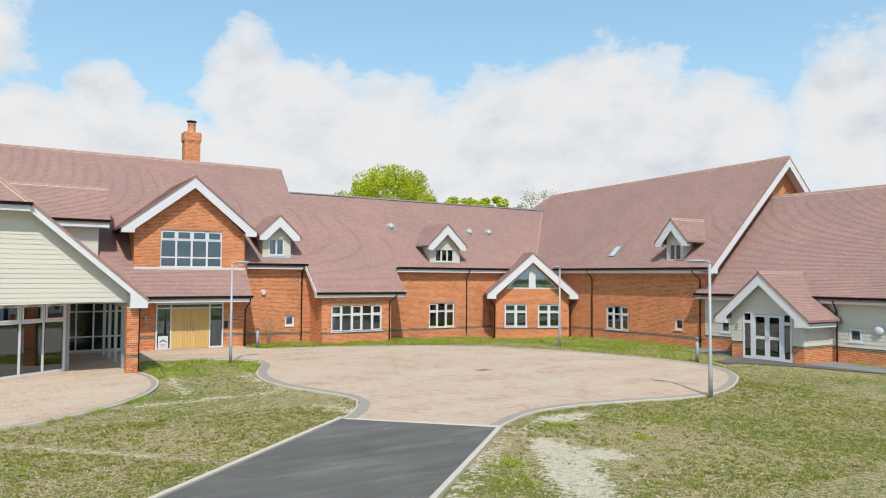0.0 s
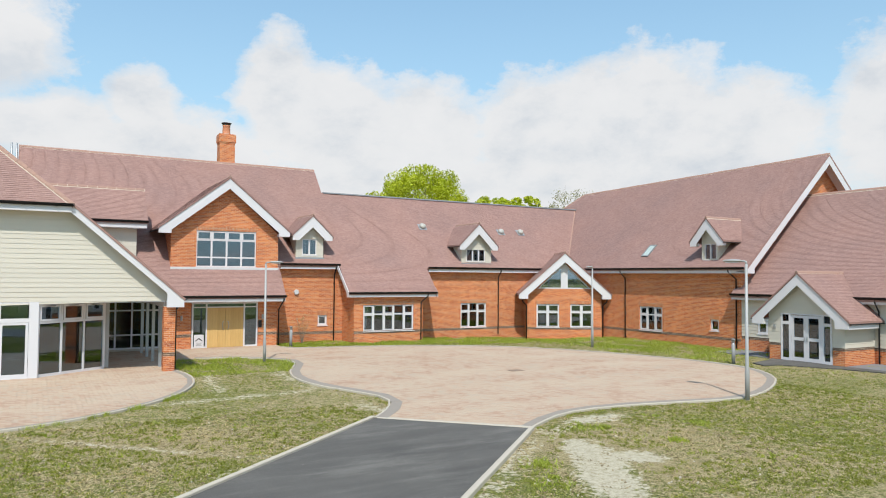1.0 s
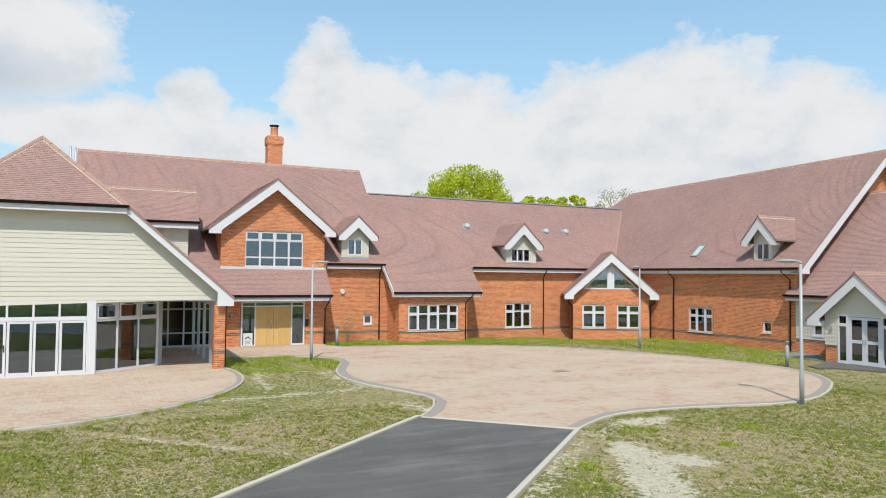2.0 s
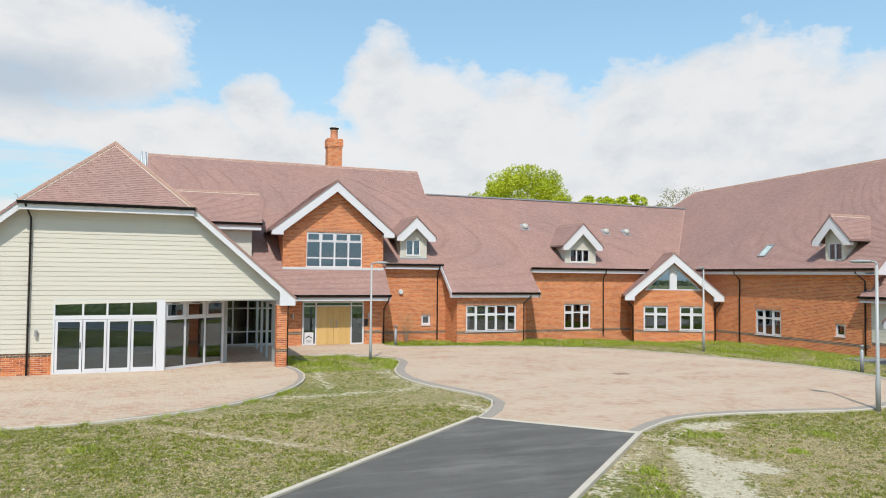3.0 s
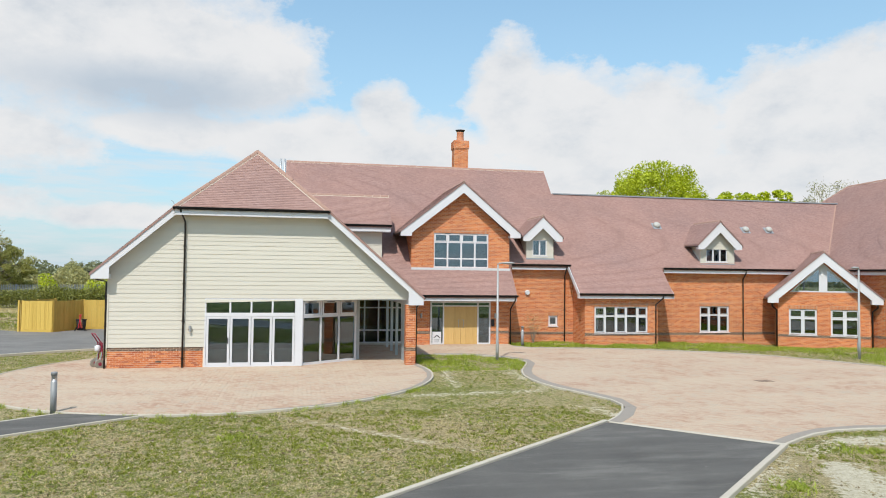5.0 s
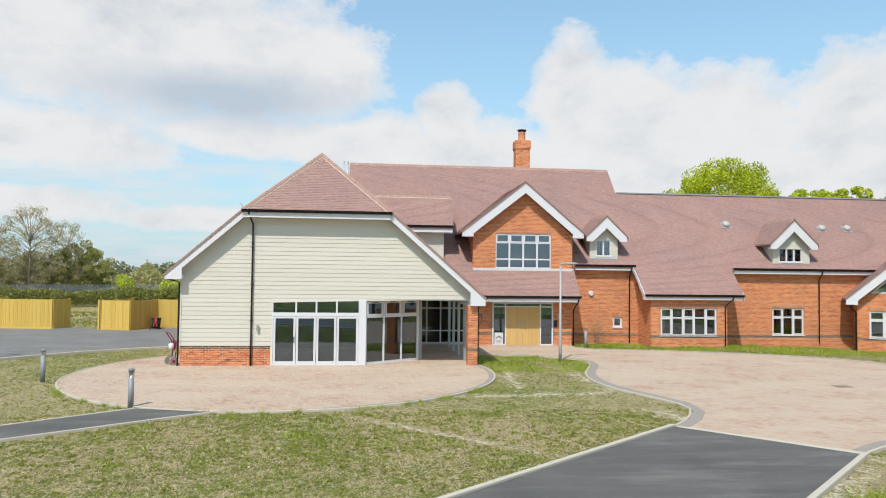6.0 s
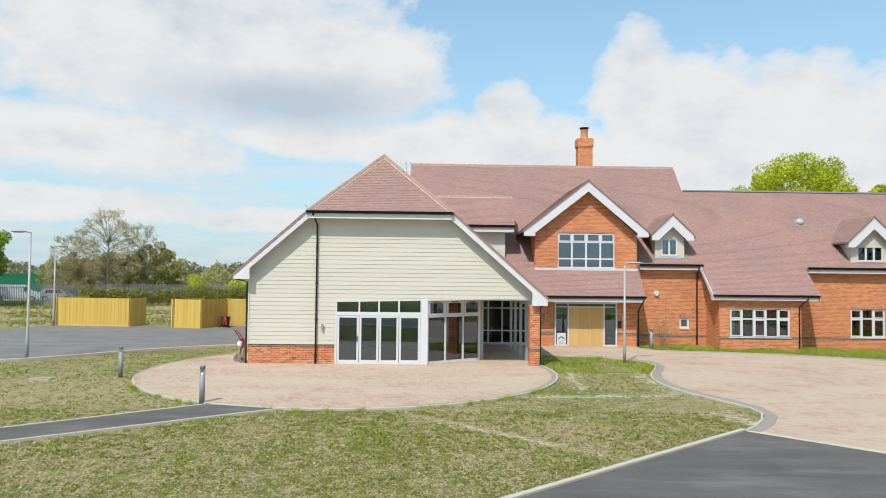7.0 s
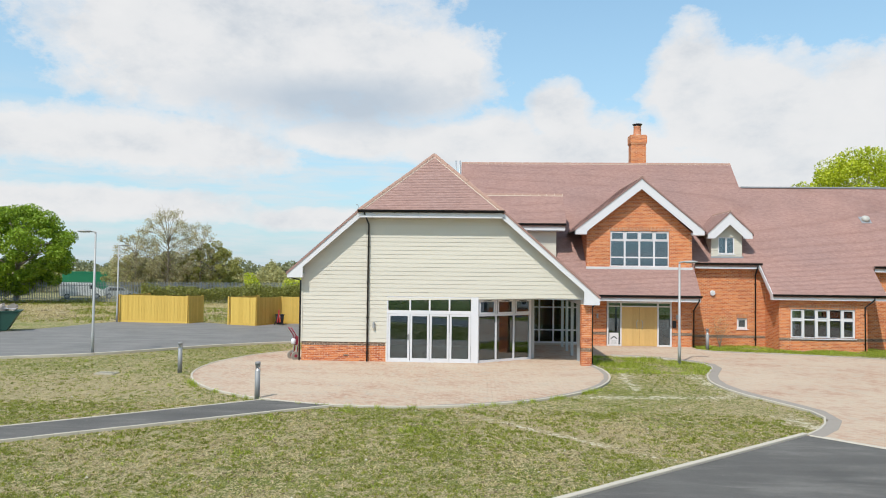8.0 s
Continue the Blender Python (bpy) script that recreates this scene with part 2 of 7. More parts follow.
def lawn_material(name):
    m, N = material(name)
    pos = N.add("ShaderNodeNewGeometry").outputs["Position"]
    s = N.add("ShaderNodeSeparateXYZ", Vector=pos)

    def spot(x, y, rx, ry, turn=0.0):
        c, q = math.cos(turn), math.sin(turn)
        ax, ay = N.math("SUBTRACT", s.outputs[0], x), N.math("SUBTRACT", s.outputs[1], y)
        u = N.math("DIVIDE", N.math("ADD", N.math("MULTIPLY", ax, c), N.math("MULTIPLY", ay, q)), rx)
        v = N.math("DIVIDE", N.math("SUBTRACT", N.math("MULTIPLY", ay, c), N.math("MULTIPLY", ax, q)), ry)
        return N.math("SUBTRACT", 1.0, N.math("SQRT", N.math("ADD", N.math("MULTIPLY", u, u), N.math("MULTIPLY", v, v))))
    wide, mid, fine, tiny = N.noise(pos, 0.16, 5.0, 0.6), N.noise(pos, 1.3, 6.0, 0.7), N.noise(pos, 7.0, 6.0, 0.75), N.noise(pos, 26.0, 4.0, 0.7)
    f = N.math("ADD", N.math("ADD", N.math("MULTIPLY", wide, 0.20), N.math("MULTIPLY", mid, 0.20)), N.math("ADD", N.math("MULTIPLY", fine, 0.34), N.math("MULTIPLY", tiny, 0.26)))
    # drier ground beside the drive and beyond the car park
    dry = N.math("MAXIMUM", N.math("MAXIMUM", spot(11.6, 12.8, 4.0, 2.6, 0.3), spot(-36.0, 64.0, 30.0, 15.0, 0.5)), N.math("MAXIMUM", spot(-14.5, 22.5, 5.5, 3.5), spot(3.0, 17.0, 5.0, 2.4, -0.7)))
    f = N.math("ADD", f, N.math("MULTIPLY", N.math("MAXIMUM", dry, 0.0), 0.075))
    f = N.math("SUBTRACT", f, N.math("MULTIPLY", N.math("MAXIMUM", spot(0.0, -12.0, 60.0, 19.0), 0.0), 0.25))   # lusher verge by the road
    green = N.ramp(tiny, (0.36, (0.055, 0.07, 0.012)), (0.5, (0.16, 0.175, 0.024)), (0.64, (0.31, 0.31, 0.05)))
    soil = N.ramp(N.math("ADD", N.math("MULTIPLY", tiny, 0.7), N.math("MULTIPLY", fine, 0.3)), (0.37, (0.10, 0.078, 0.034)), (0.46, (0.29, 0.23, 0.105)), (0.55, (0.46, 0.375, 0.19)), (0.66, (0.64, 0.55, 0.34)))
    col = N.mix(N.ramp(f, (0.47, 0.0), (0.525, 1.0)), green, soil)

    pale_ = N.math("MAXIMUM", N.math("MAXIMUM", spot(9.9, 10.6, 3.0, 0.72, 0.99), spot(10.75, 12.3, 1.1, 0.55, 1.2)), N.math("MAXIMUM", spot(11.3, 11.3, 1.0, 0.55, -0.5), spot(13.3, 14.75, 1.4, 0.5, 0.1)))
    edge = N.math("MAXIMUM", N.math("MAXIMUM", spot(2.0, 17.1, 3.6, 0.17, -0.79), spot(3.3, 14.15, 0.6, 0.35, 0.7)), N.math("MAXIMUM", spot(8.75, 19.0, 0.5, 1.6, 0.3), spot(5.6, 22.6, 4.4, 0.4, 0.1)))
    edge = N.math("MAXIMUM", edge, N.math("MAXIMUM", spot(5.5, 26.0, 0.35, 3.4, -0.12), spot(8.35, 26.0, 0.4, 3.2, 0.0)))
    edge = N.math("MAXIMUM", edge, N.math("MAXIMUM", spot(8.6, 12.0, 3.6, 0.42, 0.73), spot(11.6, 14.2, 1.0, 0.6, 0.5)))
    worn_ = N.math("MAXIMUM", N.math("MULTIPLY", pale_, 1.25), N.math("MULTIPLY", edge, 0.33))
    worn_ = N.math("ADD", worn_, N.math("MULTIPLY", N.math("SUBTRACT", mid, 0.5), 1.2))
    worn_ = N.math("ADD", worn_, N.math("MULTIPLY", N.math("SUBTRACT", fine, 0.5), 2.2))
    dust = N.ramp(N.math("ADD", N.math("MULTIPLY", fine, 0.5), N.math("MULTIPLY", tiny, 0.5)), (0.36, (0.37, 0.30, 0.19)), (0.5, (0.58, 0.52, 0.37)), (0.62, (0.72, 0.67, 0.53)))
    col = N.mix(N.ramp(worn_, (0.12, 0.0), (0.42, 0.97)), col, dust)
    stone = N.add("ShaderNodeTexVoronoi", None, Vector=pos, Scale=3.2)
    chip = N.ramp(stone.outputs["Distance"], (0.05, 0.8), (0.09, 0.0))
    col = N.mix(chip, col, (0.55, 0.50, 0.40))
    finish(N, col, 0.95, N.math("ADD", fine, N.math("MULTIPLY", tiny, 0.8)), 1.0, 0.06)
    return m


def leaf_material(name, dark, light, rough=0.55, through_=0.32):
    m, N = material(name)
    geo = N.add("ShaderNodeNewGeometry")
    f = N.math("ADD", N.math("MULTIPLY", geo.outputs["Random Per Island"], 0.6), N.math("MULTIPLY", N.noise(geo.outputs["Position"], 0.6), 0.4))
    col = N.ramp(f, (0.15, dark), (0.85, light))
    b = N.add("ShaderNodeBsdfPrincipled", None, Base_Color=col, Roughness=rough)
    tr = N.add("ShaderNodeBsdfTranslucent", None, Color=col)
    mixed = N.add("ShaderNodeMixShader", None, i0=through_, i1=b.outputs[0], i2=tr.outputs[0])
    N.t.links.new(mixed.outputs[0], N.add("ShaderNodeOutputMaterial").inputs[0])
    return m


def crumb_material(name, dark, light):
    m, N = material(name)
    geo = N.add("ShaderNodeNewGeometry")
    f = N.math("ADD", N.math("MULTIPLY", geo.outputs["Random Per Island"], 0.7), N.math("MULTIPLY", N.noise(geo.outputs["Position"], 60.0), 0.3))
    finish(N, N.ramp(f, (0.2, dark), (0.85, light)), 0.95)
    return m


def glass_material(name, tint, ior=1.75):
    m, N = material(name)
    f = N.add("ShaderNodeFresnel", None, IOR=ior).outputs[0]
    clear_ = N.add("ShaderNodeBsdfTransparent", None, Color=tint)
    gloss = N.add("ShaderNodeBsdfGlossy", None, Color=(0.76, 0.89, 1.0), Roughness=0.01)
    mixed = N.add("ShaderNodeMixShader", None, i0=f, i1=clear_.outputs[0], i2=gloss.outputs[0])
    N.t.links.new(mixed.outputs[0], N.add("ShaderNodeOutputMaterial").inputs[0])
    return m


BRICK = brick_material("red_brick", [(0.43, 0.108, 0.037), (0.56, 0.153, 0.047), (0.63, 0.195, 0.061), (0.70, 0.26, 0.09)], (0.62, 0.41, 0.26))
BAND = brick_material("dark_brick", [(0.10, 0.07, 0.05), (0.16, 0.10, 0.07), (0.22, 0.13, 0.08)], (0.45, 0.36, 0.27))
BRICK_BED = plain("brick_mortar", (0.72, 0.58, 0.44), 0.9, 0.15, 12.0, bump=0.3)
SOLDIER = brick_material("soldier_brick", [(0.42, 0.13, 0.05), (0.52, 0.18, 0.065), (0.58, 0.23, 0.08)], (0.50, 0.38, 0.28), True)
TILE = tile_material("clay_tile")
MORTAR = plain("pale_mortar", (0.60, 0.50, 0.41), 0.9, 0.15, 9.0)
RIDGE = plain("ridge_tile_clay", (0.36, 0.22, 0.17), 0.8, 0.25, 4.0, bump=0.3)
WHITE = plain("white_upvc", (0.665, 0.655, 0.67), 0.35, 0.03, 1.5)
BLACK = plain("black_upvc", (0.012, 0.012, 0.013), 0.35, 0.2, 2.0)
CLAD = board_material("sage_board", (0.60, 0.562, 0.475))
STEEL = plain("galvanised_steel", (0.42, 0.44, 0.45), 0.45, 0.12, 6.0, metal=0.6)
GREYPAINT = plain("grey_paint", (0.25, 0.255, 0.255), 0.55, 0.08, 4.0, metal=0.1)
LAMPGREY = plain("lamp_grey", (0.36, 0.365, 0.36), 0.5, 0.08, 4.0, metal=0.1)
PALELEAD = plain("pale_lead", (0.58, 0.59, 0.60), 0.6, 0.15, 4.0)
LEAD = plain("lead_sheet", (0.30, 0.32, 0.34), 0.55, 0.15, 3.0, metal=0.2)
OAK = wood_material("oak_boards", (0.68, 0.45, 0.17), (0.56, 0.35, 0.12))
TIMBER = wood_material("treated_timber", (0.68, 0.46, 0.10), (0.52, 0.33, 0.06))
PAVE = paving_material("block_paving", [(0.38, 0.24, 0.165), (0.44, 0.31, 0.22), (0.46, 0.35, 0.255), (0.415, 0.335, 0.255)])
SETT = plain("grey_setts", (0.285, 0.25, 0.21), 0.85, 0.18, 6.0, bump=0.3)
KERB = plain("concrete_kerb", (0.48, 0.43, 0.35), 0.85, 0.14, 5.0, bump=0.3)
TARMAC = tarmac_material("new_tarmac", (0.088, 0.082, 0.073))
ROAD = tarmac_material("car_park_tarmac", (0.155, 0.147, 0.135))
LAWN = lawn_material("patchy_lawn")
BLADE = leaf_material("grass_blades", (0.135, 0.17, 0.016), (0.37, 0.38, 0.05))
STRAW = leaf_material("dry_grass", (0.34, 0.265, 0.09), (0.66, 0.545, 0.29))
LUSH = leaf_material("long_grass", (0.20, 0.27, 0.022), (0.50, 0.56, 0.07))
SOIL = crumb_material("soil_crumbs", (0.17, 0.13, 0.065), (0.50, 0.405, 0.235))
GLASS = glass_material("window_glass", (0.54, 0.65, 0.70), 2.45)
COATED = glass_material("coated_glass", (0.50, 0.58, 0.58), 4.0)
CLEARGLASS = glass_material("clear_glass", (0.60, 0.66, 0.66), 1.5)
ROOM = plain("plaster", (0.42, 0.42, 0.41), 0.8, 0.05, 2.0)
FLOORING = plain("carpet", (0.20, 0.20, 0.21), 0.9, 0.1, 6.0)
CURTAIN = plain("curtain", (0.78, 0.77, 0.74), 0.9, 0.08, 8.0)


# ---- building helpers ----
def uv_box(bm):
    """Lays u along the level and v up the slope of every face, in metres."""
    lay = bm.loops.layers.uv.verify()
    bm.normal_update()
    for f in bm.faces:
        n = f.normal
        if abs(n.z) > 0.995 or n.length < 0.5:
            h, w = Vector((1, 0, 0)), Vector((0, 1, 0))
        else:
            h = Vector((0, 0, 1)).cross(n).normalized()
            w = n.cross(h)
        for l in f.loops:
            l[lay].uv = (l.vert.co.dot(h), l.vert.co.dot(w))


def slice_poly(poly, axis, lo, hi):
    """The part of a convex polygon between two levels of one coordinate."""
    for level, keep in ((lo, 1), (hi, -1)):
        out = []
        for p, q in zip(poly, poly[1:] + poly[:1]):
            dp, dq = (p[axis] - level) * keep, (q[axis] - level) * keep
            if dp >= 0:
                out.append(p)
            if dp * dq < 0:
                k = dp / (dp - dq)
                out.append((p[0] + (q[0] - p[0]) * k, p[1] + (q[1] - p[1]) * k))
        poly = out
        if len(poly) < 3:
            return []
    return poly


def lay_tiles(bm, parent, height=0.1, width=0.165, lift=0.0095):
    """Lays lapped tiles, each proud at its lower edge, on the upward slopes of a roof slab."""
    verts, faces, uvs = [], [], []
    for f in bm.faces:
        n = f.normal
        if not 0.4 < n.z < 0.97 or n.y > 0.35 or (n.x > 0.4 and f.verts[0].co.x > 34):     # rear slopes stay plain
            continue
        h = Vector((0, 0, 1)).cross(n).normalized()
        w = n.cross(h)
        base = n * f.verts[0].co.dot(n)
        poly = [(v.co.dot(h), v.co.dot(w)) for v in f.verts]
        lo, hi = [p[1] for p in poly], [p[1] for p in poly]
        for k in range(math.floor(min(lo) / height), math.ceil(max(hi) / height)):
            row = slice_poly(poly, 1, k * height, (k + 1) * height)
            if not row:
                continue
            shift = 0.0 if k % 2 == 0 else 0.5
            for i in range(math.floor(min(p[0] for p in row) / width + shift), math.ceil(max(p[0] for p in row) / width + shift)):
                tile = slice_poly(row, 0, (i - shift) * width, (i - shift + 1) * width)
                if not tile:
                    continue
                o = lift * (0.75 + 0.5 * (math.sin(i * 12.9898 + k * 78.233) * 43758.5453 % 1.0))
                ring = [(p, 0.002 + o * (1 - min(1.0, max(0.0, p[1] / height - k)))) for p in tile]
                cells = [ring]
                for (p, a), (q, b) in zip(ring, ring[1:] + ring[:1]):
                    if abs(p[1] - q[1]) < 0.004 and p[1] / height - k < 0.02:
                        cells.append([(p, 0.0), (q, 0.0), (q, b), (p, a)])
                for cell in cells:
                    faces.append(range(len(verts), len(verts) + len(cell)))
                    for p, a in cell:
                        verts.append(base + h * p[0] + w * p[1] + n * a)
                        uvs.append(p)
    if not faces:
        return
    me = bpy.data.meshes.new("roof_tiles")
    me.from_pydata(verts, [], faces)
    me.uv_layers.new(name="UVMap").data.foreach_set("uv", [c for p in uvs for c in p])
    me.materials.append(TILE)
    ob = new("roof_tiles", me)
    ob.parent = parent
    tagged(ob, "lapped red-brown clay roof tiles", kind="stuff")


def part(name, bm, mat_, parent=None, label="", M=None, smooth=False):
    """Links a bmesh as one mesh object, under a thing or a part; M places it in the world."""
    if M is not None:
        bm.transform(M)
    bmesh.ops.recalc_face_normals(bm, faces=bm.faces)
    uv_box(bm)
    roof_bm = bm.copy() if mat_ is TILE else None
    me = bpy.data.meshes.new(name)
    bm.to_mesh(me)
    bm.free()
    me.materials.append(mat_)
    if smooth:
        me.polygons.foreach_set("use_smooth", [True] * len(me.polygons))
    ob = new(name, me)
    if parent is not None:
        ob.parent = parent
    if label:
        tagged(ob, label)
    if roof_bm is not None:
        roof_bm.normal_update()
        lay_tiles(roof_bm, ob if parent is None or parent.parent is None else parent)
        roof_bm.free()
    return ob


def thing(name, label, category, group="", kind=""):
    return tagged(new(name), label, category, group, kind)


def box(x0, x1, y0, y1, z0, z1, bm=None):
    bm = bm or bmesh.new()
    v = [bm.verts.new((x, y, z)) for z in (z0, z1) for y in (y0, y1) for x in (x0, x1)]
    for f in ((0, 2, 3, 1), (4, 5, 7, 6), (0, 1, 5, 4), (2, 6, 7, 3), (0, 4, 6, 2), (1, 3, 7, 5)):
        bm.faces.new([v[i] for i in f])
    return bm


def prism(poly, y0, y1, bm=None):
    """A polygon in x and z, drawn out along y."""
    bm = bm or bmesh.new()
    a = [bm.verts.new((x, y0, z)) for x, z in poly]
    b = [bm.verts.new((x, y1, z)) for x, z in poly]
    bm.faces.new(a)
    bm.faces.new(b[::-1])
    for i in range(len(a)):
        j = (i + 1) % len(a)
        bm.faces.new((a[i], b[i], b[j], a[j]))
    return bm


def sheet(outline, holes, lift, thick, down):
    """A plane with holes. lift maps the 2D plan to the world; thick is laid along the vector down."""
    bm = bmesh.new()
    for loop in (outline, *holes):
        vs = [bm.verts.new(lift(*p)) for p in loop]
        for i in range(len(vs)):
            bm.edges.new((vs[i], vs[(i + 1) % len(vs)]))
    bmesh.ops.triangle_fill(bm, use_beauty=True, use_dissolve=False, edges=bm.edges[:])
    out = bmesh.ops.extrude_face_region(bm, geom=bm.faces[:])
    vs = [g for g in out["geom"] if isinstance(g, bmesh.types.BMVert)]
    bmesh.ops.translate(bm, vec=Vector(down) * thick, verts=vs)
    return bm


def rect(x0, x1, z0, z1):
    return [(x0, z0), (x1, z0), (x1, z1), (x0, z1)]


def wall(parent, name, M, outline, holes, mat_, thick=0.3, label=""):
    """An upright wall in the frame M (x to the right, y into the house, z up) with openings right through it."""
    return part(name, sheet(outline, holes, lambda x, z: (x, 0, z), thick, (0, 1, 0)), mat_, parent, label, M)


def tube(pts, r, seg=10, bm=None):
    """A round bar along a line of points."""
    bm = bm or bmesh.new()
    pts = [Vector(p) for p in pts]
    rings = []
    for i, p in enumerate(pts):
        d = (pts[min(i + 1, len(pts) - 1)] - pts[max(i - 1, 0)]).normalized()
        a = d.orthogonal().normalized() if i == 0 else (a - d * a.dot(d)).normalized()
        b = d.cross(a)
        rr = r[i] if isinstance(r, (list, tuple)) else r
        rings.append([bm.verts.new(p + (a * math.cos(k * 2 * math.pi / seg) + b * math.sin(k * 2 * math.pi / seg)) * rr) for k in range(seg)])
    for q, s in zip(rings, rings[1:]):
        for k in range(seg):
            bm.faces.new((q[k], q[(k + 1) % seg], s[(k + 1) % seg], s[k]))
    bm.faces.new(rings[0][::-1])
    bm.faces.new(rings[-1])
    return bm


def frame_at(x, y, turn=0.0):
    return pose(x, y, 0, 0, 0, turn)


def window(parent, M, x0, x1, z0, z1, cols, rows, inset=0.06, sash=(), curtain=False, vents=(), b=0.055):
    """A white window: outer frame, bars, one pane for every light, a sill; cols and rows are the bars' fractions."""
    d0, d1 = inset, inset + 0.07
    bm = box(x0, x0 + b, d0, d1, z0, z1)
    box(x1 - b, x1, d0, d1, z0, z1, bm)
    box(x0 + b, x1 - b, d0, d1, z0, z0 + b, bm)
    box(x0 + b, x1 - b, d0, d1, z1 - b, z1, bm)
    win = part("window", bm, WHITE, parent, "", M)
    xs = [x0] + [x0 + (x1 - x0) * c for c in cols] + [x1]
    zs = [z0] + [z0 + (z1 - z0) * c for c in rows] + [z1]
    hb = 0.048
    for x in xs[1:-1]:
        part("mullion", box(x - hb, x + hb, d0 - 0.004, d1, z0 + b, z1 - b), WHITE, win, "", M)
    for i in range(len(xs) - 1):
        l, r = xs[i] + (b if i == 0 else hb), xs[i + 1] - (b if i == len(xs) - 2 else hb)
        for z in zs[1:-1]:
            part("transom", box(l, r, d0, d1, z - 0.038, z + 0.038), WHITE, win, "", M)
        for j in range(len(zs) - 1):
            lo, hi = zs[j] + (b if j == 0 else 0.038), zs[j + 1] - (b if j == len(zs) - 2 else 0.038)
            if (i, j) in sash:
                s = 0.045
                bm = box(l, l + s, d0 - 0.018, d1 - 0.02, lo, hi)
                box(r - s, r, d0 - 0.018, d1 - 0.02, lo, hi, bm)
                box(l + s, r - s, d0 - 0.018, d1 - 0.02, lo, lo + s, bm)
                box(l + s, r - s, d0 - 0.018, d1 - 0.02, hi - s, hi, bm)
                part("sash", bm, WHITE, win, "", M)
            part("pane", box(l, r, d0 + 0.03, d0 + 0.042, lo, hi), GLASS, win, "", M)
    part("sill", box(x0 - 0.04, x1 + 0.04, -0.05, d0 + 0.02, z0 - 0.045, z0 - 0.004), WHITE, win, "", M)
    for v in vents:
        vx = x0 + (x1 - x0) * v
        part("vent", box(vx - 0.17, vx + 0.17, d0 - 0.02, d0 - 0.003, z1 - 0.035, z1 - 0.008), GREYPAINT, win, "grey trickle vent", M)
    if curtain:
        for side in (0, 1):
            cx = xs[0] + 0.06 if side == 0 else xs[-1] - 0.31
            bm = bmesh.new()
            pts = [(cx + k * 0.025, d1 + 0.12 + 0.02 * (k % 2)) for k in range(11)]
            lo_ = [bm.verts.new((*p, z0 + 0.03)) for p in pts]
            hi_ = [bm.verts.new((*p, z1 - 0.03)) for p in pts]
            for k in range(10):
                bm.faces.new((lo_[k], lo_[k + 1], hi_[k + 1], hi_[k]))
            bmesh.ops.solidify(bm, geom=bm.faces[:], thickness=0.006)
            part("curtain", bm, CURTAIN, win, "pale hanging curtain", M)
    return win


def lintel(parent, M, x0, x1, z):
    part("soldier_course", box(x0 - 0.05, x1 + 0.05, -0.006, 0.02, z + 0.003, z + 0.218), SOLDIER, parent, "", M)


def band(parent, M, x0, x1, z):
    part("brick_band", box(x0, x1, -0.008, 0.02, z - 0.075, z + 0.075), BAND, parent, "dark brown brick band course", M)


def gutter(parent, M, x0, x1, y, z, fascia=0.26, board=True):
    """A black half-round gutter on a white fascia; y is the fascia's face."""
    if board:
        part("fascia", box(x0, x1, y, y + 0.025, z - fascia, z - 0.01), WHITE, parent, "", M)
    n = 7
    prof = [(-0.065 + 0.065 * math.cos(math.pi + k * math.pi / n), 0.115 * math.sin(math.pi + k * math.pi / n)) for k in range(n + 1)]
    prof = [(p[0] * 1.0 + y - 0.003, z + p[1] + 0.06) for p in prof]
    bm = bmesh.new()
    a = [bm.verts.new((x0 - 0.05, p[0], p[1])) for p in prof]
    b = [bm.verts.new((x1 + 0.05, p[0], p[1])) for p in prof]
    for i in range(n):
        bm.faces.new((a[i], a[i + 1], b[i + 1], b[i]))
    bm.faces.new(a)
    bm.faces.new(b[::-1])
    bmesh.ops.solidify(bm, geom=[f for f in bm.faces if len(f.verts) == 4], thickness=0.004)
    g = part("gutter", bm, BLACK, parent, "", M)
    k = max(2, int((x1 - x0) / 0.9))
    for i in range(k):
        x = x0 + (x1 - x0) * (i + 0.5) / k
        part("bracket", box(x - 0.015, x + 0.015, y - 0.122, y - 0.001, z - 0.075, z - 0.045), BLACK, g, "", M)


def downpipe(parent, M, x, y_top, y_wall, z_top, z_bot=0.02, side=0.0):
    """A black downpipe with a swan neck from the gutter back to the wall."""
    pts = [(x - side, y_top, z_top), (x - side, y_top, z_top - 0.12), (x, y_wall - 0.07, z_top - 0.45 - abs(y_wall - y_top) * 0.2), (x, y_wall - 0.07, z_bot)]
    pipe = part("downpipe", tube(pts, 0.037, 10), BLACK, parent, "", M, True)
    z = z_bot + 0.35
    while z < z_top - 0.8:
        part("pipe_clip", box(x - 0.06, x + 0.06, y_wall - 0.06, y_wall - 0.001, z - 0.02, z + 0.02), BLACK, pipe, "", M)
        z += 1.5


RIDGE_BIT = None


